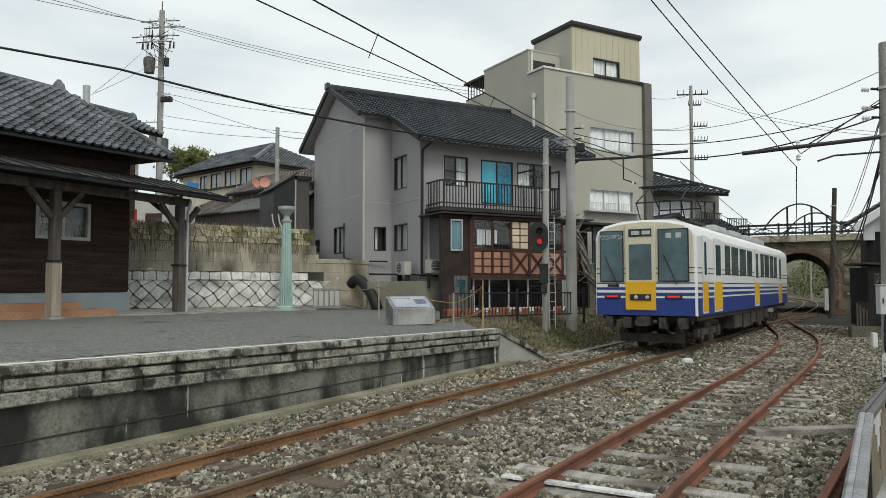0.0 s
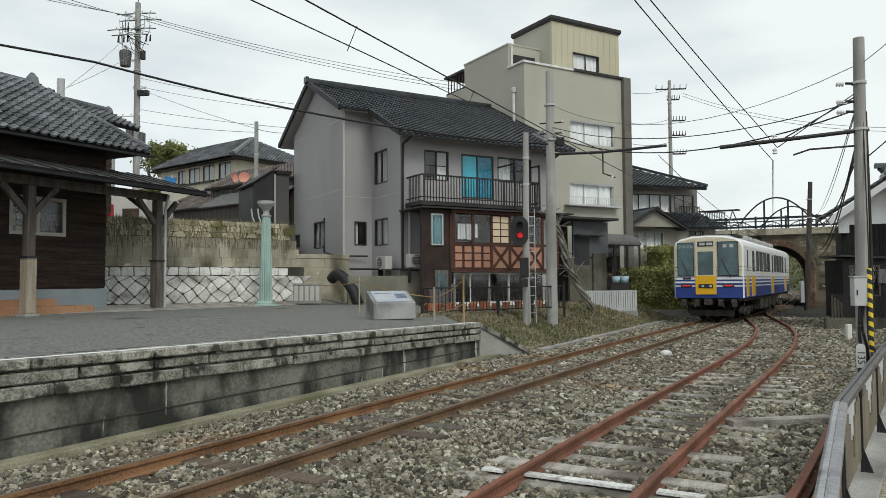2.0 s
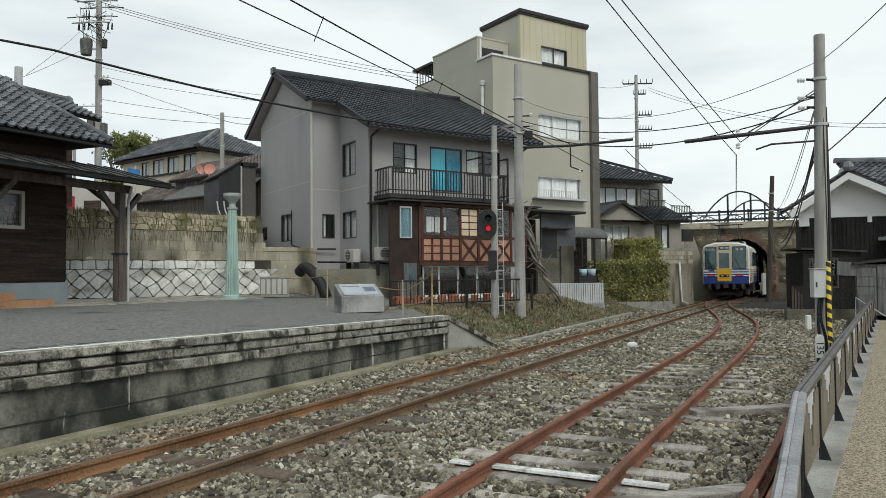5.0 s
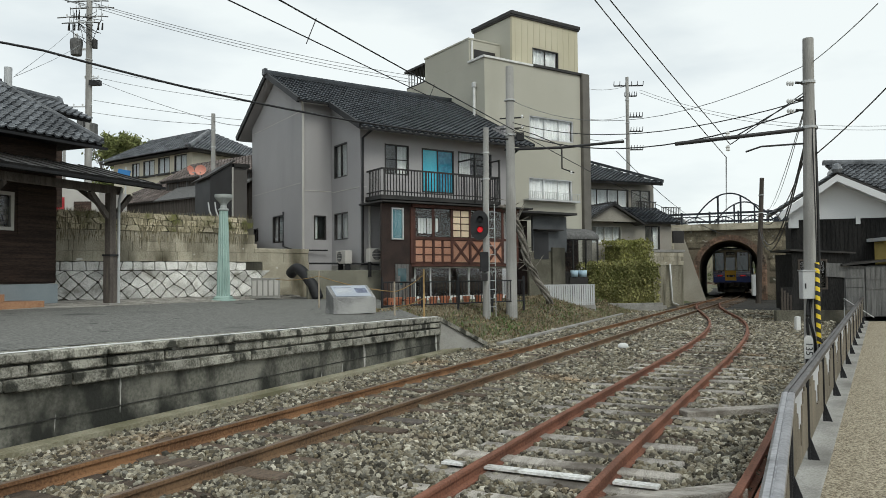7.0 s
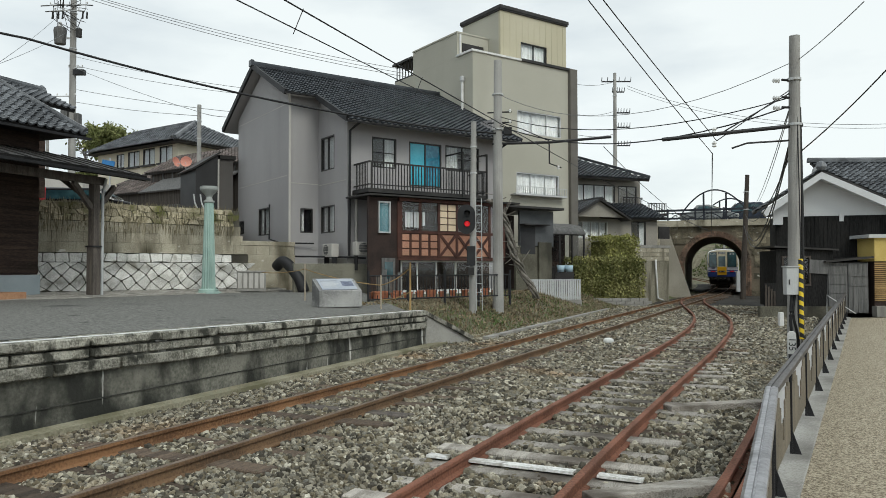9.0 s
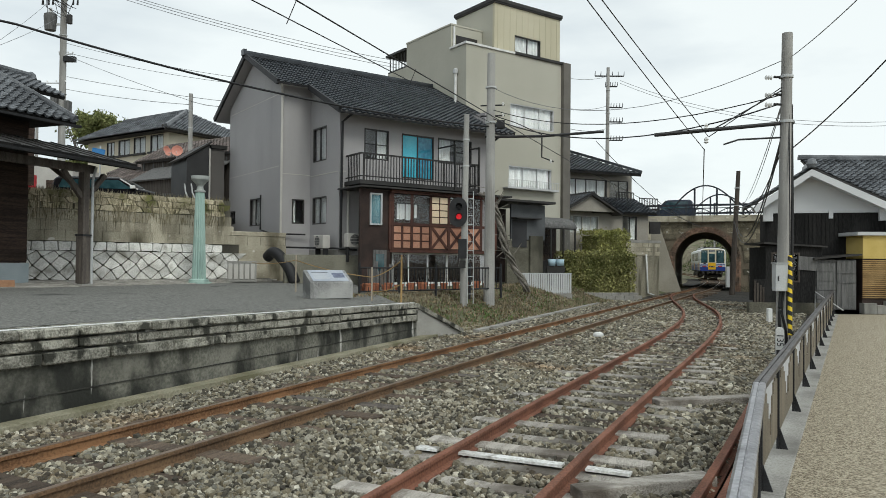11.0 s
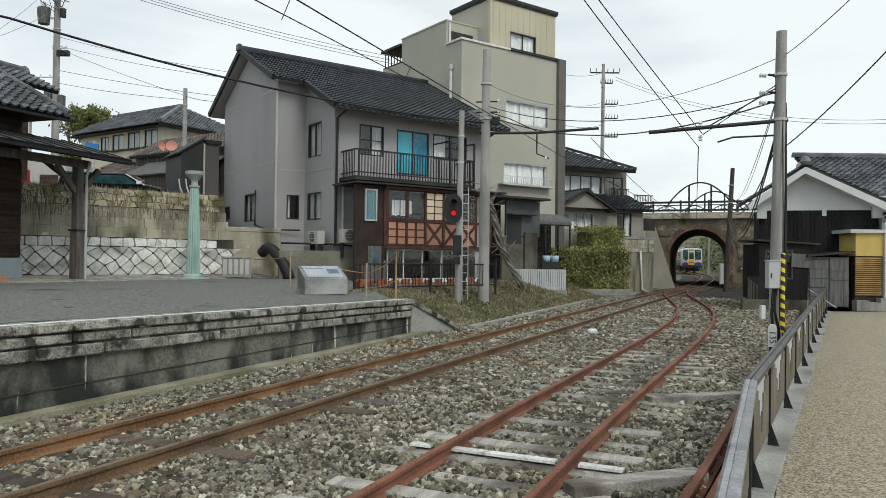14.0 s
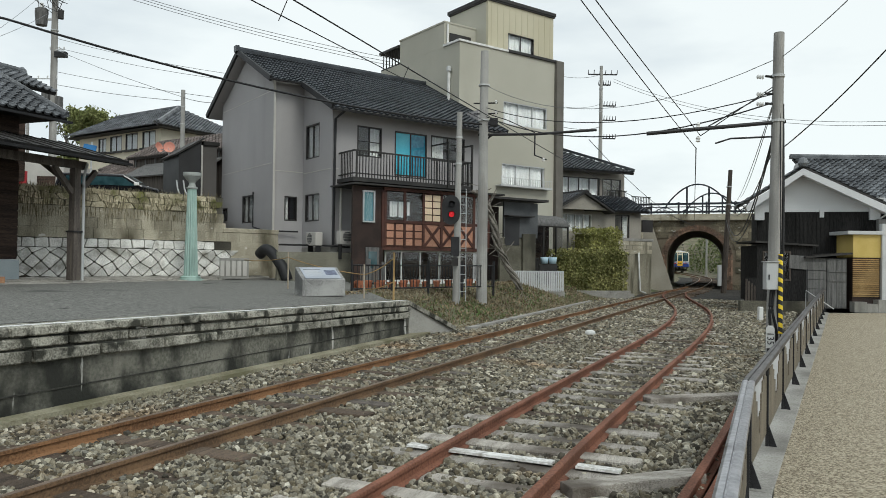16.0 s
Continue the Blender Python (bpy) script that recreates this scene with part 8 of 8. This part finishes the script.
single("blue_sign", box(mb(), 0, 0.6, 0, 0.05, 0, 0.32, pose(-16.95, 33.76, 6.6, 0, 10, 0)), m_bluebox, "small tilted blue sign board on a pole", "sign")
single("sign_pole", cyl(mb(), (-16.6, 33.86, 3.5), (-16.6, 33.9, 7.0), 0.04, 0.04, 8), m_grey, "slim grey steel sign pole", "pole")


def tree(label, x, y, z, h, r, count, mt, seed, bare=False):
    rng = random.Random(seed)
    t = thing("tree", label, "tree", m=pose(x, y, z))
    part("trunk", cyl(mb(), (0, 0, 0), (0.1, 0, h * 0.6), 0.16, 0.09, 8), m_bark, t)
    spots = []
    for k in range(30):
        a, e = rng.uniform(0, 6.3), rng.uniform(0.2, 1.3)
        base_ = Vector((0.05, 0, h * rng.uniform(0.3, 0.6)))
        tip = base_ + Vector((math.cos(a) * math.cos(e), math.sin(a) * math.cos(e), math.sin(e))) * r * rng.uniform(0.6, 1.15)
        part("limb", tube(mb(), [base_, base_.lerp(tip, 0.5) + Vector((0, 0, 0.1)), tip], 0.03, 5), m_bark, t)
        for q in range(count // 30):
            f = rng.uniform(0.35, 1.1)
            spots.append(base_.lerp(tip, f) + Vector((rng.gauss(0, 0.22), rng.gauss(0, 0.22), rng.gauss(0, 0.2))))
    ob = new("crown", leaf_cloud("crown", spots, 0.14, mt, rng))
    ob.parent = t
    tagged(ob, kind="stuff")
    return t


tree("small broadleaf tree in fresh leaf behind the cream house", -29.9, 62.0, 3.6, 15.4, 2.9, 18000, m_spring, 3)
tree("nearly bare pale tree behind the station", -32.6, 62.0, 3.6, 15.5, 2.0, 300, m_tree, 5)

# ---- what lies beyond the bridge ----
road = single("bridge_road", prism(mb(), [(-60, 0.1), (-9.01, 0.1), (-9.01, 6.9), (-60, 6.9)], -0.4, 4.78, BR), m_asphalt, "raised road leading to the bridge", "road", kind="structure")
road2 = single("bridge_road", prism(mb(), [(12.01, 0.1), (60, 0.1), (60, 6.9), (12.01, 6.9)], -0.4, 4.78, BR), m_asphalt, "raised road leading to the bridge", "road", kind="structure")
rng = random.Random(41)
hill = mb()
hg = {}
for i in range(60):
    for j in range(24):
        x, y = -20 + i * 2.2, 62 + j * 6.0
        k = min(range(0, len(MAIN_PTS), 4), key=lambda q: (MAIN_PTS[q].x - x) ** 2 + (MAIN_PTS[q].y - y) ** 2)
        d = math.hypot(MAIN_PTS[k].x - x, MAIN_PTS[k].y - y)
        z = -0.3 + 5.5 * smooth(3.2, 9, d) + 7 * smooth(8, 40, d) + 1.2 * noise.noise(Vector((x, y, 0)) * 0.15) * smooth(3, 8, d)
        hg[i, j] = hill.verts.new((x, y, z if y > 63 else -0.4))
for i in range(59):
    for j in range(23):
        hill.faces.new((hg[i, j], hg[i + 1, j], hg[i + 1, j + 1], hg[i, j + 1]))
single("cutting_slopes", hill, m_grass, "overgrown slopes of the cutting beyond the bridge", "hillside", kind="structure", smooth=True)
spots = []
for q in range(9000):
    k = rng.randrange(140, len(MAIN_PTS))
    p = MAIN_PTS[k]
    side = rng.choice((-1, 1))
    d = rng.uniform(3.4, 11)
    s_ = 5.5 * smooth(3.2, 9, d)
    spots.append((p.x + side * d * 0.95, p.y - side * d * 0.25, -0.2 + s_ + rng.uniform(0, 1.4)))
tagged(new("cutting_scrub", leaf_cloud("cutting_scrub", spots, 0.24, m_tree, rng)), "dense scrub on the cutting slopes beyond the bridge", "scrub", kind="stuff")
for x, y in ((29.8, 74.0), (33.5, 92.0)):
    concrete_pole("far", x, y, -0.6, 7.5, 0.13, 0.1, "pale line pole beside the track beyond the bridge")

# ---- road vehicles ----


def vehicle(name, label, length, height, paint, van):
    """A car along its x axis, standing on its wheels."""
    v = thing(name, label, "car")
    h = height
    if van:
        prof_ = [(-length / 2, 0.35), (-length / 2, 1.0), (-length / 2 + 0.12, h - 0.1), (-length / 2 + 0.3, h), (length / 2 - 1.5, h), (length / 2 - 0.75, 1.05), (length / 2 - 0.05, 0.9), (length / 2, 0.4)]
    else:
        prof_ = [(-length / 2, 0.35), (-length / 2, 0.9), (-length / 2 + 0.7, 0.98), (-length / 2 + 1.15, h), (length / 2 - 1.9, h), (length / 2 - 1.1, 0.98), (length / 2 - 0.1, 0.8), (length / 2, 0.4)]
    bm = prism(mb(), prof_, -0.82, 0.82, XZ)
    part("body", bm, paint, v, bevel=0.07)
    k = 2 if van else 3
    a, b, c, d = prof_[k - 1], prof_[k], prof_[4], prof_[5]
    for sg in (-1, 1):
        ys = sorted((sg * 0.821, sg * 0.835))
        w = [(a[0] + 0.3, 1.02), (prof_[3][0] + 0.15, h - 0.12), (c[0] - 0.05, h - 0.12), (d[0] - 0.25, 1.02)]
        part("side_window", prism(mb(), w, ys[0], ys[1], XZ), t_glass, v)
        for x in (-length / 2 + 0.8, length / 2 - 0.85):
            wh = part("wheel", cyl(mb(), (x, sg * 0.72, 0.32), (x, sg * 0.84, 0.32), 0.32, 0.32, 18), m_ink, v)
            part("rim", cyl(mb(), (x, sg * 0.835, 0.32), (x, sg * 0.85, 0.32), 0.19, 0.19, 14), m_alu, wh)
    bm = mb()
    vs = [bm.verts.new(p) for p in ((c[0] + 0.1, -0.7, h - 0.06), (c[0] + 0.1, 0.7, h - 0.06), (d[0] - 0.06, 0.74, 1.1), (d[0] - 0.06, -0.74, 1.1))]
    bm.faces.new(vs)
    bmesh.ops.translate(bm, verts=bm.verts, vec=(0.03, 0, 0.035))
    bmesh.ops.solidify(bm, geom=bm.faces[:], thickness=0.01)
    part("windscreen", bm, t_glass, v)
    for sg in (-1, 1):
        part("headlamp", box(mb(), length / 2 - 0.12, length / 2 + 0.01, sg * 0.6 - 0.14, sg * 0.6 + 0.14, 0.62, 0.76), m_insul, v)
        part("mirror", box(mb(), d[0] - 0.3, d[0] - 0.1, sg * 0.92 - 0.09, sg * 0.92 + 0.06, 1.02, 1.16), m_insul if not van or sg else paint, v, bevel=0.02)
        part("tail_lamp", box(mb(), -length / 2 - 0.01, -length / 2 + 0.06, sg * 0.65 - 0.1, sg * 0.65 + 0.1, 0.72, 0.88), M("tail_red_car", (0.4, 0.02, 0.02), (0.45, 0.03, 0.03), 0.3, bump=0) if sg < 0 else bpy.data.materials["tail_red_car"], v)
    return v


m_carblack = M("black_car_paint", (0.01, 0.01, 0.012), (0.016, 0.016, 0.018), 0.12, bump=0, spec=0.6)
m_carsilver = M("silver_car_paint", (0.25, 0.265, 0.265), (0.3, 0.315, 0.315), 0.2, metal=0.4, bump=0)
m_carnavy = M("navy_van_paint", (0.02, 0.028, 0.045), (0.03, 0.04, 0.06), 0.2, bump=0)
yard_car = vehicle("black_car", "glossy black car driving slowly above the retaining wall", 4.2, 1.5, m_carblack, True)
bridge_van = vehicle("dark_van", "dark navy small van crossing the bridge", 3.4, 1.75, m_carnavy, True)
bridge_car = vehicle("silver_car", "silver-grey saloon car crossing the bridge", 3.9, 1.45, m_carsilver, False)

# ---- the train ----
train = thing("railcar", "white, blue and yellow single railcar with a cream cab end", "train")
LEN, HW = 17.5, 1.33
BANDS = [(0.95, 1.40, t_blue), (1.40, 1.45, t_white), (1.45, 1.54, t_blue), (1.54, 1.61, t_white), (1.61, 1.68, t_blue), (1.68, 1.77, t_white), (1.77, 1.80, t_blue)]
BLACKS = [(2.03, 2.055), (2.16, 2.185)]


def body_profile(ins=0.0):
    pts = []
    for x, z in ((HW, 0.95), (HW, 2.98), (HW - 0.06, 3.17), (HW - 0.25, 3.31), (HW - 0.65, 3.4), (0, 3.44)):
        pts.append((x - ins, z - (ins if z > 3 else 0)))
    return pts + [(-x, z) for x, z in pts[-2::-1]]


side_doors = [(0.55, 1.15), (1.95, 2.95), (8.6, 9.5), (14.6, 15.5)]
side_wins = [(3.5, 4.25), (4.5, 5.55), (5.85, 6.9), (7.2, 8.1), (10.0, 10.7), (10.95, 12.0), (12.3, 13.2), (13.45, 14.2)]
bm = mb()
rings = [[bm.verts.new((x, y, z)) for x, z in body_profile(i)] for y, i in ((0.0, 0.06), (0.05, 0.0), (LEN - 0.05, 0.0), (LEN, 0.06))]
for a, b in zip(rings, rings[1:]):
    k = len(a)
    for i in range(k):
        bm.faces.new((a[i], a[(i + 1) % k], b[(i + 1) % k], b[i]))
bm.faces.new(rings[0])
bm.faces.new(rings[-1][::-1])
body = part("body", bm, t_white, train, "white steel car body")
bm = mb()
rings = [[bm.verts.new((x * 0.985, y, z)) for x, z in body_profile(0.06)] for y in (-0.03, -0.002)]
k = len(rings[0])
for i in range(k):
    bm.faces.new((rings[0][i], rings[0][(i + 1) % k], rings[1][(i + 1) % k], rings[1][i]))
bm.faces.new(rings[0])
front = part("cab_face", bm, t_cream, train, "cream cab end")
for z0, z1, mt in BANDS:
    if mt is t_white:
        continue
    bm = mb()
    for sgn in (-1, 1):
        xs = sorted((sgn * (HW + 0.001), sgn * (HW + 0.006)))
        box(bm, xs[0], xs[1], 0.05, LEN - 0.05, z0, z1)
    box(bm, -HW + 0.05, HW - 0.05, -0.036, -0.031, z0, z1)
    box(bm, -HW + 0.02, HW - 0.02, LEN + 0.001, LEN + 0.006, z0, z1)
    part("livery_band", bm, mt, body)
for z0, z1, mt in BANDS:
    if mt is t_white:
        part("white_stripe", box(mb(), -HW + 0.05, HW - 0.05, -0.036, -0.031, z0, z1), t_white, front)
for z0, z1 in BLACKS:
    bm = mb()
    for sgn in (-1, 1):
        xs = sorted((sgn * (HW + 0.001), sgn * (HW + 0.005)))
        box(bm, xs[0], xs[1], 0.05, LEN - 0.05, z0, z1)
    box(bm, -HW + 0.05, HW - 0.05, -0.034, -0.031, z0, z1)
    part("pinstripe", bm, m_ink, body)
# cab end: windows, gangway door, lamps, signs
for x0, x1 in ((-1.15, -0.56), (0.4, 1.12)):
    bm = box(mb(), x0 - 0.03, x1 + 0.03, -0.06, -0.037, 1.82, 3.18)
    part("window_surround", bm, m_ink, front, bevel=0.02)
    part("windscreen", box(mb(), x0, x1, -0.066, -0.0605, 1.85, 3.15), t_glass, front, "dark reflecting windscreen")
    part("wiper", tube(mb(), [Vector((x1 - 0.15 if x0 < 0 else x0 + 0.45, -0.09, 1.75)), Vector((x0 + 0.12, -0.085, 2.5))], 0.012, 5), m_ink, front)
door = part("gangway_door", box(mb(), -0.48, 0.31, -0.07, -0.037, 1.08, 3.3), t_cream, front, bevel=0.012)
part("door_window", box(mb(), -0.38, 0.21, -0.078, -0.0705, 1.87, 2.8), t_glass, door)
part("door_panel", box(mb(), -0.48, 0.31, -0.085, -0.0705, 1.1, 1.83), t_yellow, door, "yellow lower door panel")
part("lamp_panel", box(mb(), -0.36, 0.19, -0.1, -0.086, 1.34, 1.5), m_ink, door)
for x in (-0.2, 0.1):
    part("headlamp", lathe(mb(), 0, 0, [(0.05, 0), (0.05, 0.02), (0.02, 0.03)], 12), m_grey, door).matrix_local = pose(x, -0.1, 1.42, 90, 0, 0)
part("destination_box", box(mb(), -0.38, 0.22, -0.085, -0.0705, 3.0, 3.2), m_ink, door)
for x in (-0.2, 0.08):
    part("sign_bar", box(mb(), x - 0.11, x + 0.11, -0.09, -0.0855, 3.05, 3.15), m_grey, door)
for x0 in (-1.05, 0.55):
    m_tail = bpy.data.materials.get("tail_red") or M("tail_red", (0.5, 0.02, 0.02), (0.6, 0.03, 0.03), 0.3, bump=0, emit=0.6)
    lamp = part("tail_lamp", box(mb(), x0, x0 + 0.42, -0.075, -0.037, 1.39, 1.49), m_ink, front)
    part("lens", box(mb(), x0 + 0.05, x0 + 0.37, -0.085, -0.0755, 1.415, 1.465), m_tail, lamp, "red tail lamp")
for x0, body_txt in ((-0.855, "ワンマン"),):
    c = bpy.data.curves.new("lettering", "FONT")
    c.body, c.size, c.align_x, c.extrude = body_txt, 0.16, "CENTER", 0.001
    c.materials.append(m_insul)
    o = new("lettering", c)
    o.parent = front
    o.matrix_local = pose(x0, -0.0685, 2.95, 90, 0, 0)
for x in (0.65, 0.9):
    part("sign_bar", box(mb(), x - 0.07, x + 0.07, -0.07, -0.0665, 2.94, 3.07), m_grey, front)
part("number_bar", box(mb(), -0.98, -0.66, -0.042, -0.0365, 1.69, 1.76), m_ink, front)
# sides
for sgn in (-1, 1):
    for y0, y1 in side_wins:
        xs = sorted((sgn * (HW + 0.001), sgn * (HW + 0.012)))
        w = part("side_window", box(mb(), xs[0], xs[1], y0, y1, 2.05, 2.9), m_ink, body)
        xs = sorted((sgn * (HW + 0.0125), sgn * (HW + 0.016)))
        part("pane", box(mb(), xs[0], xs[1], y0 + 0.04, y1 - 0.04, 2.09, 2.86), t_glass, w)
    for y0, y1 in side_doors:
        xs = sorted((sgn * (HW + 0.007), sgn * (HW + 0.022)))
        d = part("door", box(mb(), xs[0], xs[1], y0, y1, 1.0, 3.02), t_white, body)
        xs = sorted((sgn * (HW + 0.0225), sgn * (HW + 0.028)))
        part("door_panel", box(mb(), xs[0], xs[1], y0, y1, 1.05, 1.83), t_yellow, d, "yellow lower door panel")
        part("pane", box(mb(), xs[0], xs[1], y0 + 0.18, y1 - 0.18, 2.0, 2.85), t_glass, d)
# roof equipment and pantograph
roof_ = part("roof", box(mb(), -0.7, 0.7, 0.3, LEN - 0.3, 3.38, 3.46), t_roof, train)
for y in (5.2, 8.0, 10.8, 13.4):
    part("air_conditioner", box(mb(), -0.75, 0.75, y, y + 1.7, 3.46, 3.66), t_roof, roof_, bevel=0.05)
pan = part("pantograph", box(mb(), -0.8, 0.8, 1.6, 3.6, 3.48, 3.56), m_black, train, "black folded diamond pantograph")
bm = mb()
for x in (-0.62, 0.62):
    for y0, y1, y2 in ((1.7, 1.1, 2.3), (3.5, 4.1, 2.9)):
        tube(bm, [Vector((x, (y0 + y1) / 2 + (0.45 if y0 < 2 else -0.45), 3.54)), Vector((x, y1 + (0.3 if y0 < 2 else -0.3), 4.05)), Vector((x * 0.9, 2.6, 4.62))], 0.022, 5)
for y in (1.4, 3.8):
    tube(bm, [Vector((-0.62, y, 4.05)), Vector((0.62, y, 4.05))], 0.02, 5)
tube(bm, [Vector((-0.85, 2.45, 4.63)), Vector((0.85, 2.45, 4.63))], 0.028, 5)
tube(bm, [Vector((-0.85, 2.75, 4.63)), Vector((0.85, 2.75, 4.63))], 0.028, 5)
part("frame", bm, m_black, pan)
for x in (-0.95, -0.45, 0.45, 0.95):
    part("buffer_gear", box(mb(), x - 0.09, x + 0.09, -0.05, 0.3, 0.62, 0.9), t_under, train, bevel=0.01)
# underframe
bm = mb()
box(bm, -1.25, 1.25, 0.3, LEN - 0.3, 0.82, 0.947)
under = part("underframe", bm, t_under, train)
for y, w, h in ((5.4, 1.3, 0.45), (7.0, 1.2, 0.5), (8.5, 0.9, 0.4), (9.7, 1.5, 0.45), (11.5, 0.8, 0.35)):
    for sgn in (-1, 1):
        xs = sorted((sgn * 0.75, sgn * 1.22))
        part("equipment_box", box(mb(), xs[0], xs[1], y, y + w, 0.82 - h, 0.82), t_under, under, bevel=0.02)
for y in (2.6, 14.9):
    bg = part("bogie", box(mb(), -0.95, 0.95, y - 0.3, y + 0.3, 0.4, 0.6), t_under, train)
    for sgn in (-1, 1):
        part("side_frame", box(mb(), sgn * 1.0 - 0.06, sgn * 1.0 + 0.06, y - 1.45, y + 1.45, 0.36, 0.55), t_under, bg)
        part("spring", lathe(mb(), sgn * 1.0, y, [(0.14, 0.2), (0.16, 0.3), (0.14, 0.4), (0.16, 0.5)], 10), t_under, bg)
        for dy in (-1.05, 1.05):
            wh = part("wheel", cyl(mb(), (sgn * 0.535 - 0.06, y + dy, 0.43), (sgn * 0.535 + 0.06, y + dy, 0.43), 0.43, 0.43, 20), t_under, bg)
            part("axle_box", box(mb(), sgn * 1.0 - 0.1, sgn * 1.0 + 0.1, y + dy - 0.16, y + dy + 0.16, 0.28, 0.58), t_under, bg)
cp = part("coupler", box(mb(), -0.13, 0.13, -0.35, 0.3, 0.68, 0.92), t_under, train, bevel=0.02)
part("snow_plough", box(mb(), -0.85, 0.85, 0.6, 0.66, 0.22, 0.45), t_under, train)
for x in (-0.95, -0.6, 0.5, 0.85):
    part("brake_hose", tube(mb(), [Vector((x, 0.1, 0.92)), Vector((x, -0.06, 0.8)), Vector((x + 0.08, -0.08, 0.6)), Vector((x + 0.12, 0.05, 0.5))], 0.025, 6), m_ink, train)


# ---- motion ----
def motions():
    def along(y):
        for a, b in zip(MAIN_PTS, MAIN_PTS[1:]):
            if b.y >= y:
                return a.lerp(b, (y - a.y) / (b.y - a.y))
        a, b = MAIN_PTS[-2], MAIN_PTS[-1]
        return b + (b - a).normalized() * (y - b.y)

    rows = []
    keys = [(0, 19.3), (1.0, 24.0), (2.5, 32.5), (4, 39.7), (6.5, 51.6), (9, 66.5), (12.5, 88.0), (14.5, 104.0), (16, 117.0)]
    ts, ys = [k[0] for k in keys], [k[1] for k in keys]
    for i in range(33):
        t = i * 0.5
        y = float(np.interp(t, ts, ys))
        p, q = along(y), along(y + 15.5)
        d = q - p
        rows.append((t, pose(p.x, p.y, 0.0, 0, 0, math.degrees(math.atan2(-d.x, d.y)))))
    walk(train, rows)

    def on_bridge(x, y, turn):
        return BR @ pose(x, y, 4.785, 0, 0, turn)

    van = [(0, 26), (3, 14), (6.3, 5.4), (7.1, 4.4), (7.9, 3.2), (8.3, 2.6), (8.8, 2.05), (9.0, 1.65), (11.3, -3.5), (12.0, -6.0), (14, -18), (16, -30)]
    walk(bridge_van, [(t, on_bridge(x, 4.9, 180)) for t, x in van])
    car = [(0, -30), (4, -14), (7.1, -4.6), (7.5, -3.6), (7.9, -2.9), (8.3, -2.15), (8.6, -1.4), (8.8, -0.8), (9.0, -0.38), (9.2, 0.3), (11, 8.5), (13, 20), (16, 40)]
    walk(bridge_car, [(t, on_bridge(x, 2.0, 0)) for t, x in car])
    drive = [(0, -7.5), (7.0, -6.6), (8.0, -3.6), (9.0, -1.8), (10.0, -0.9), (11.3, -0.4), (12.0, -0.2), (13, 0.0), (16, 0.0)]
    walk(yard_car, [(t, heading(-14.25 + 0.95 * d, 31.1 + 0.3 * d, 3.62, 80)) for t, d in drive])


motions()
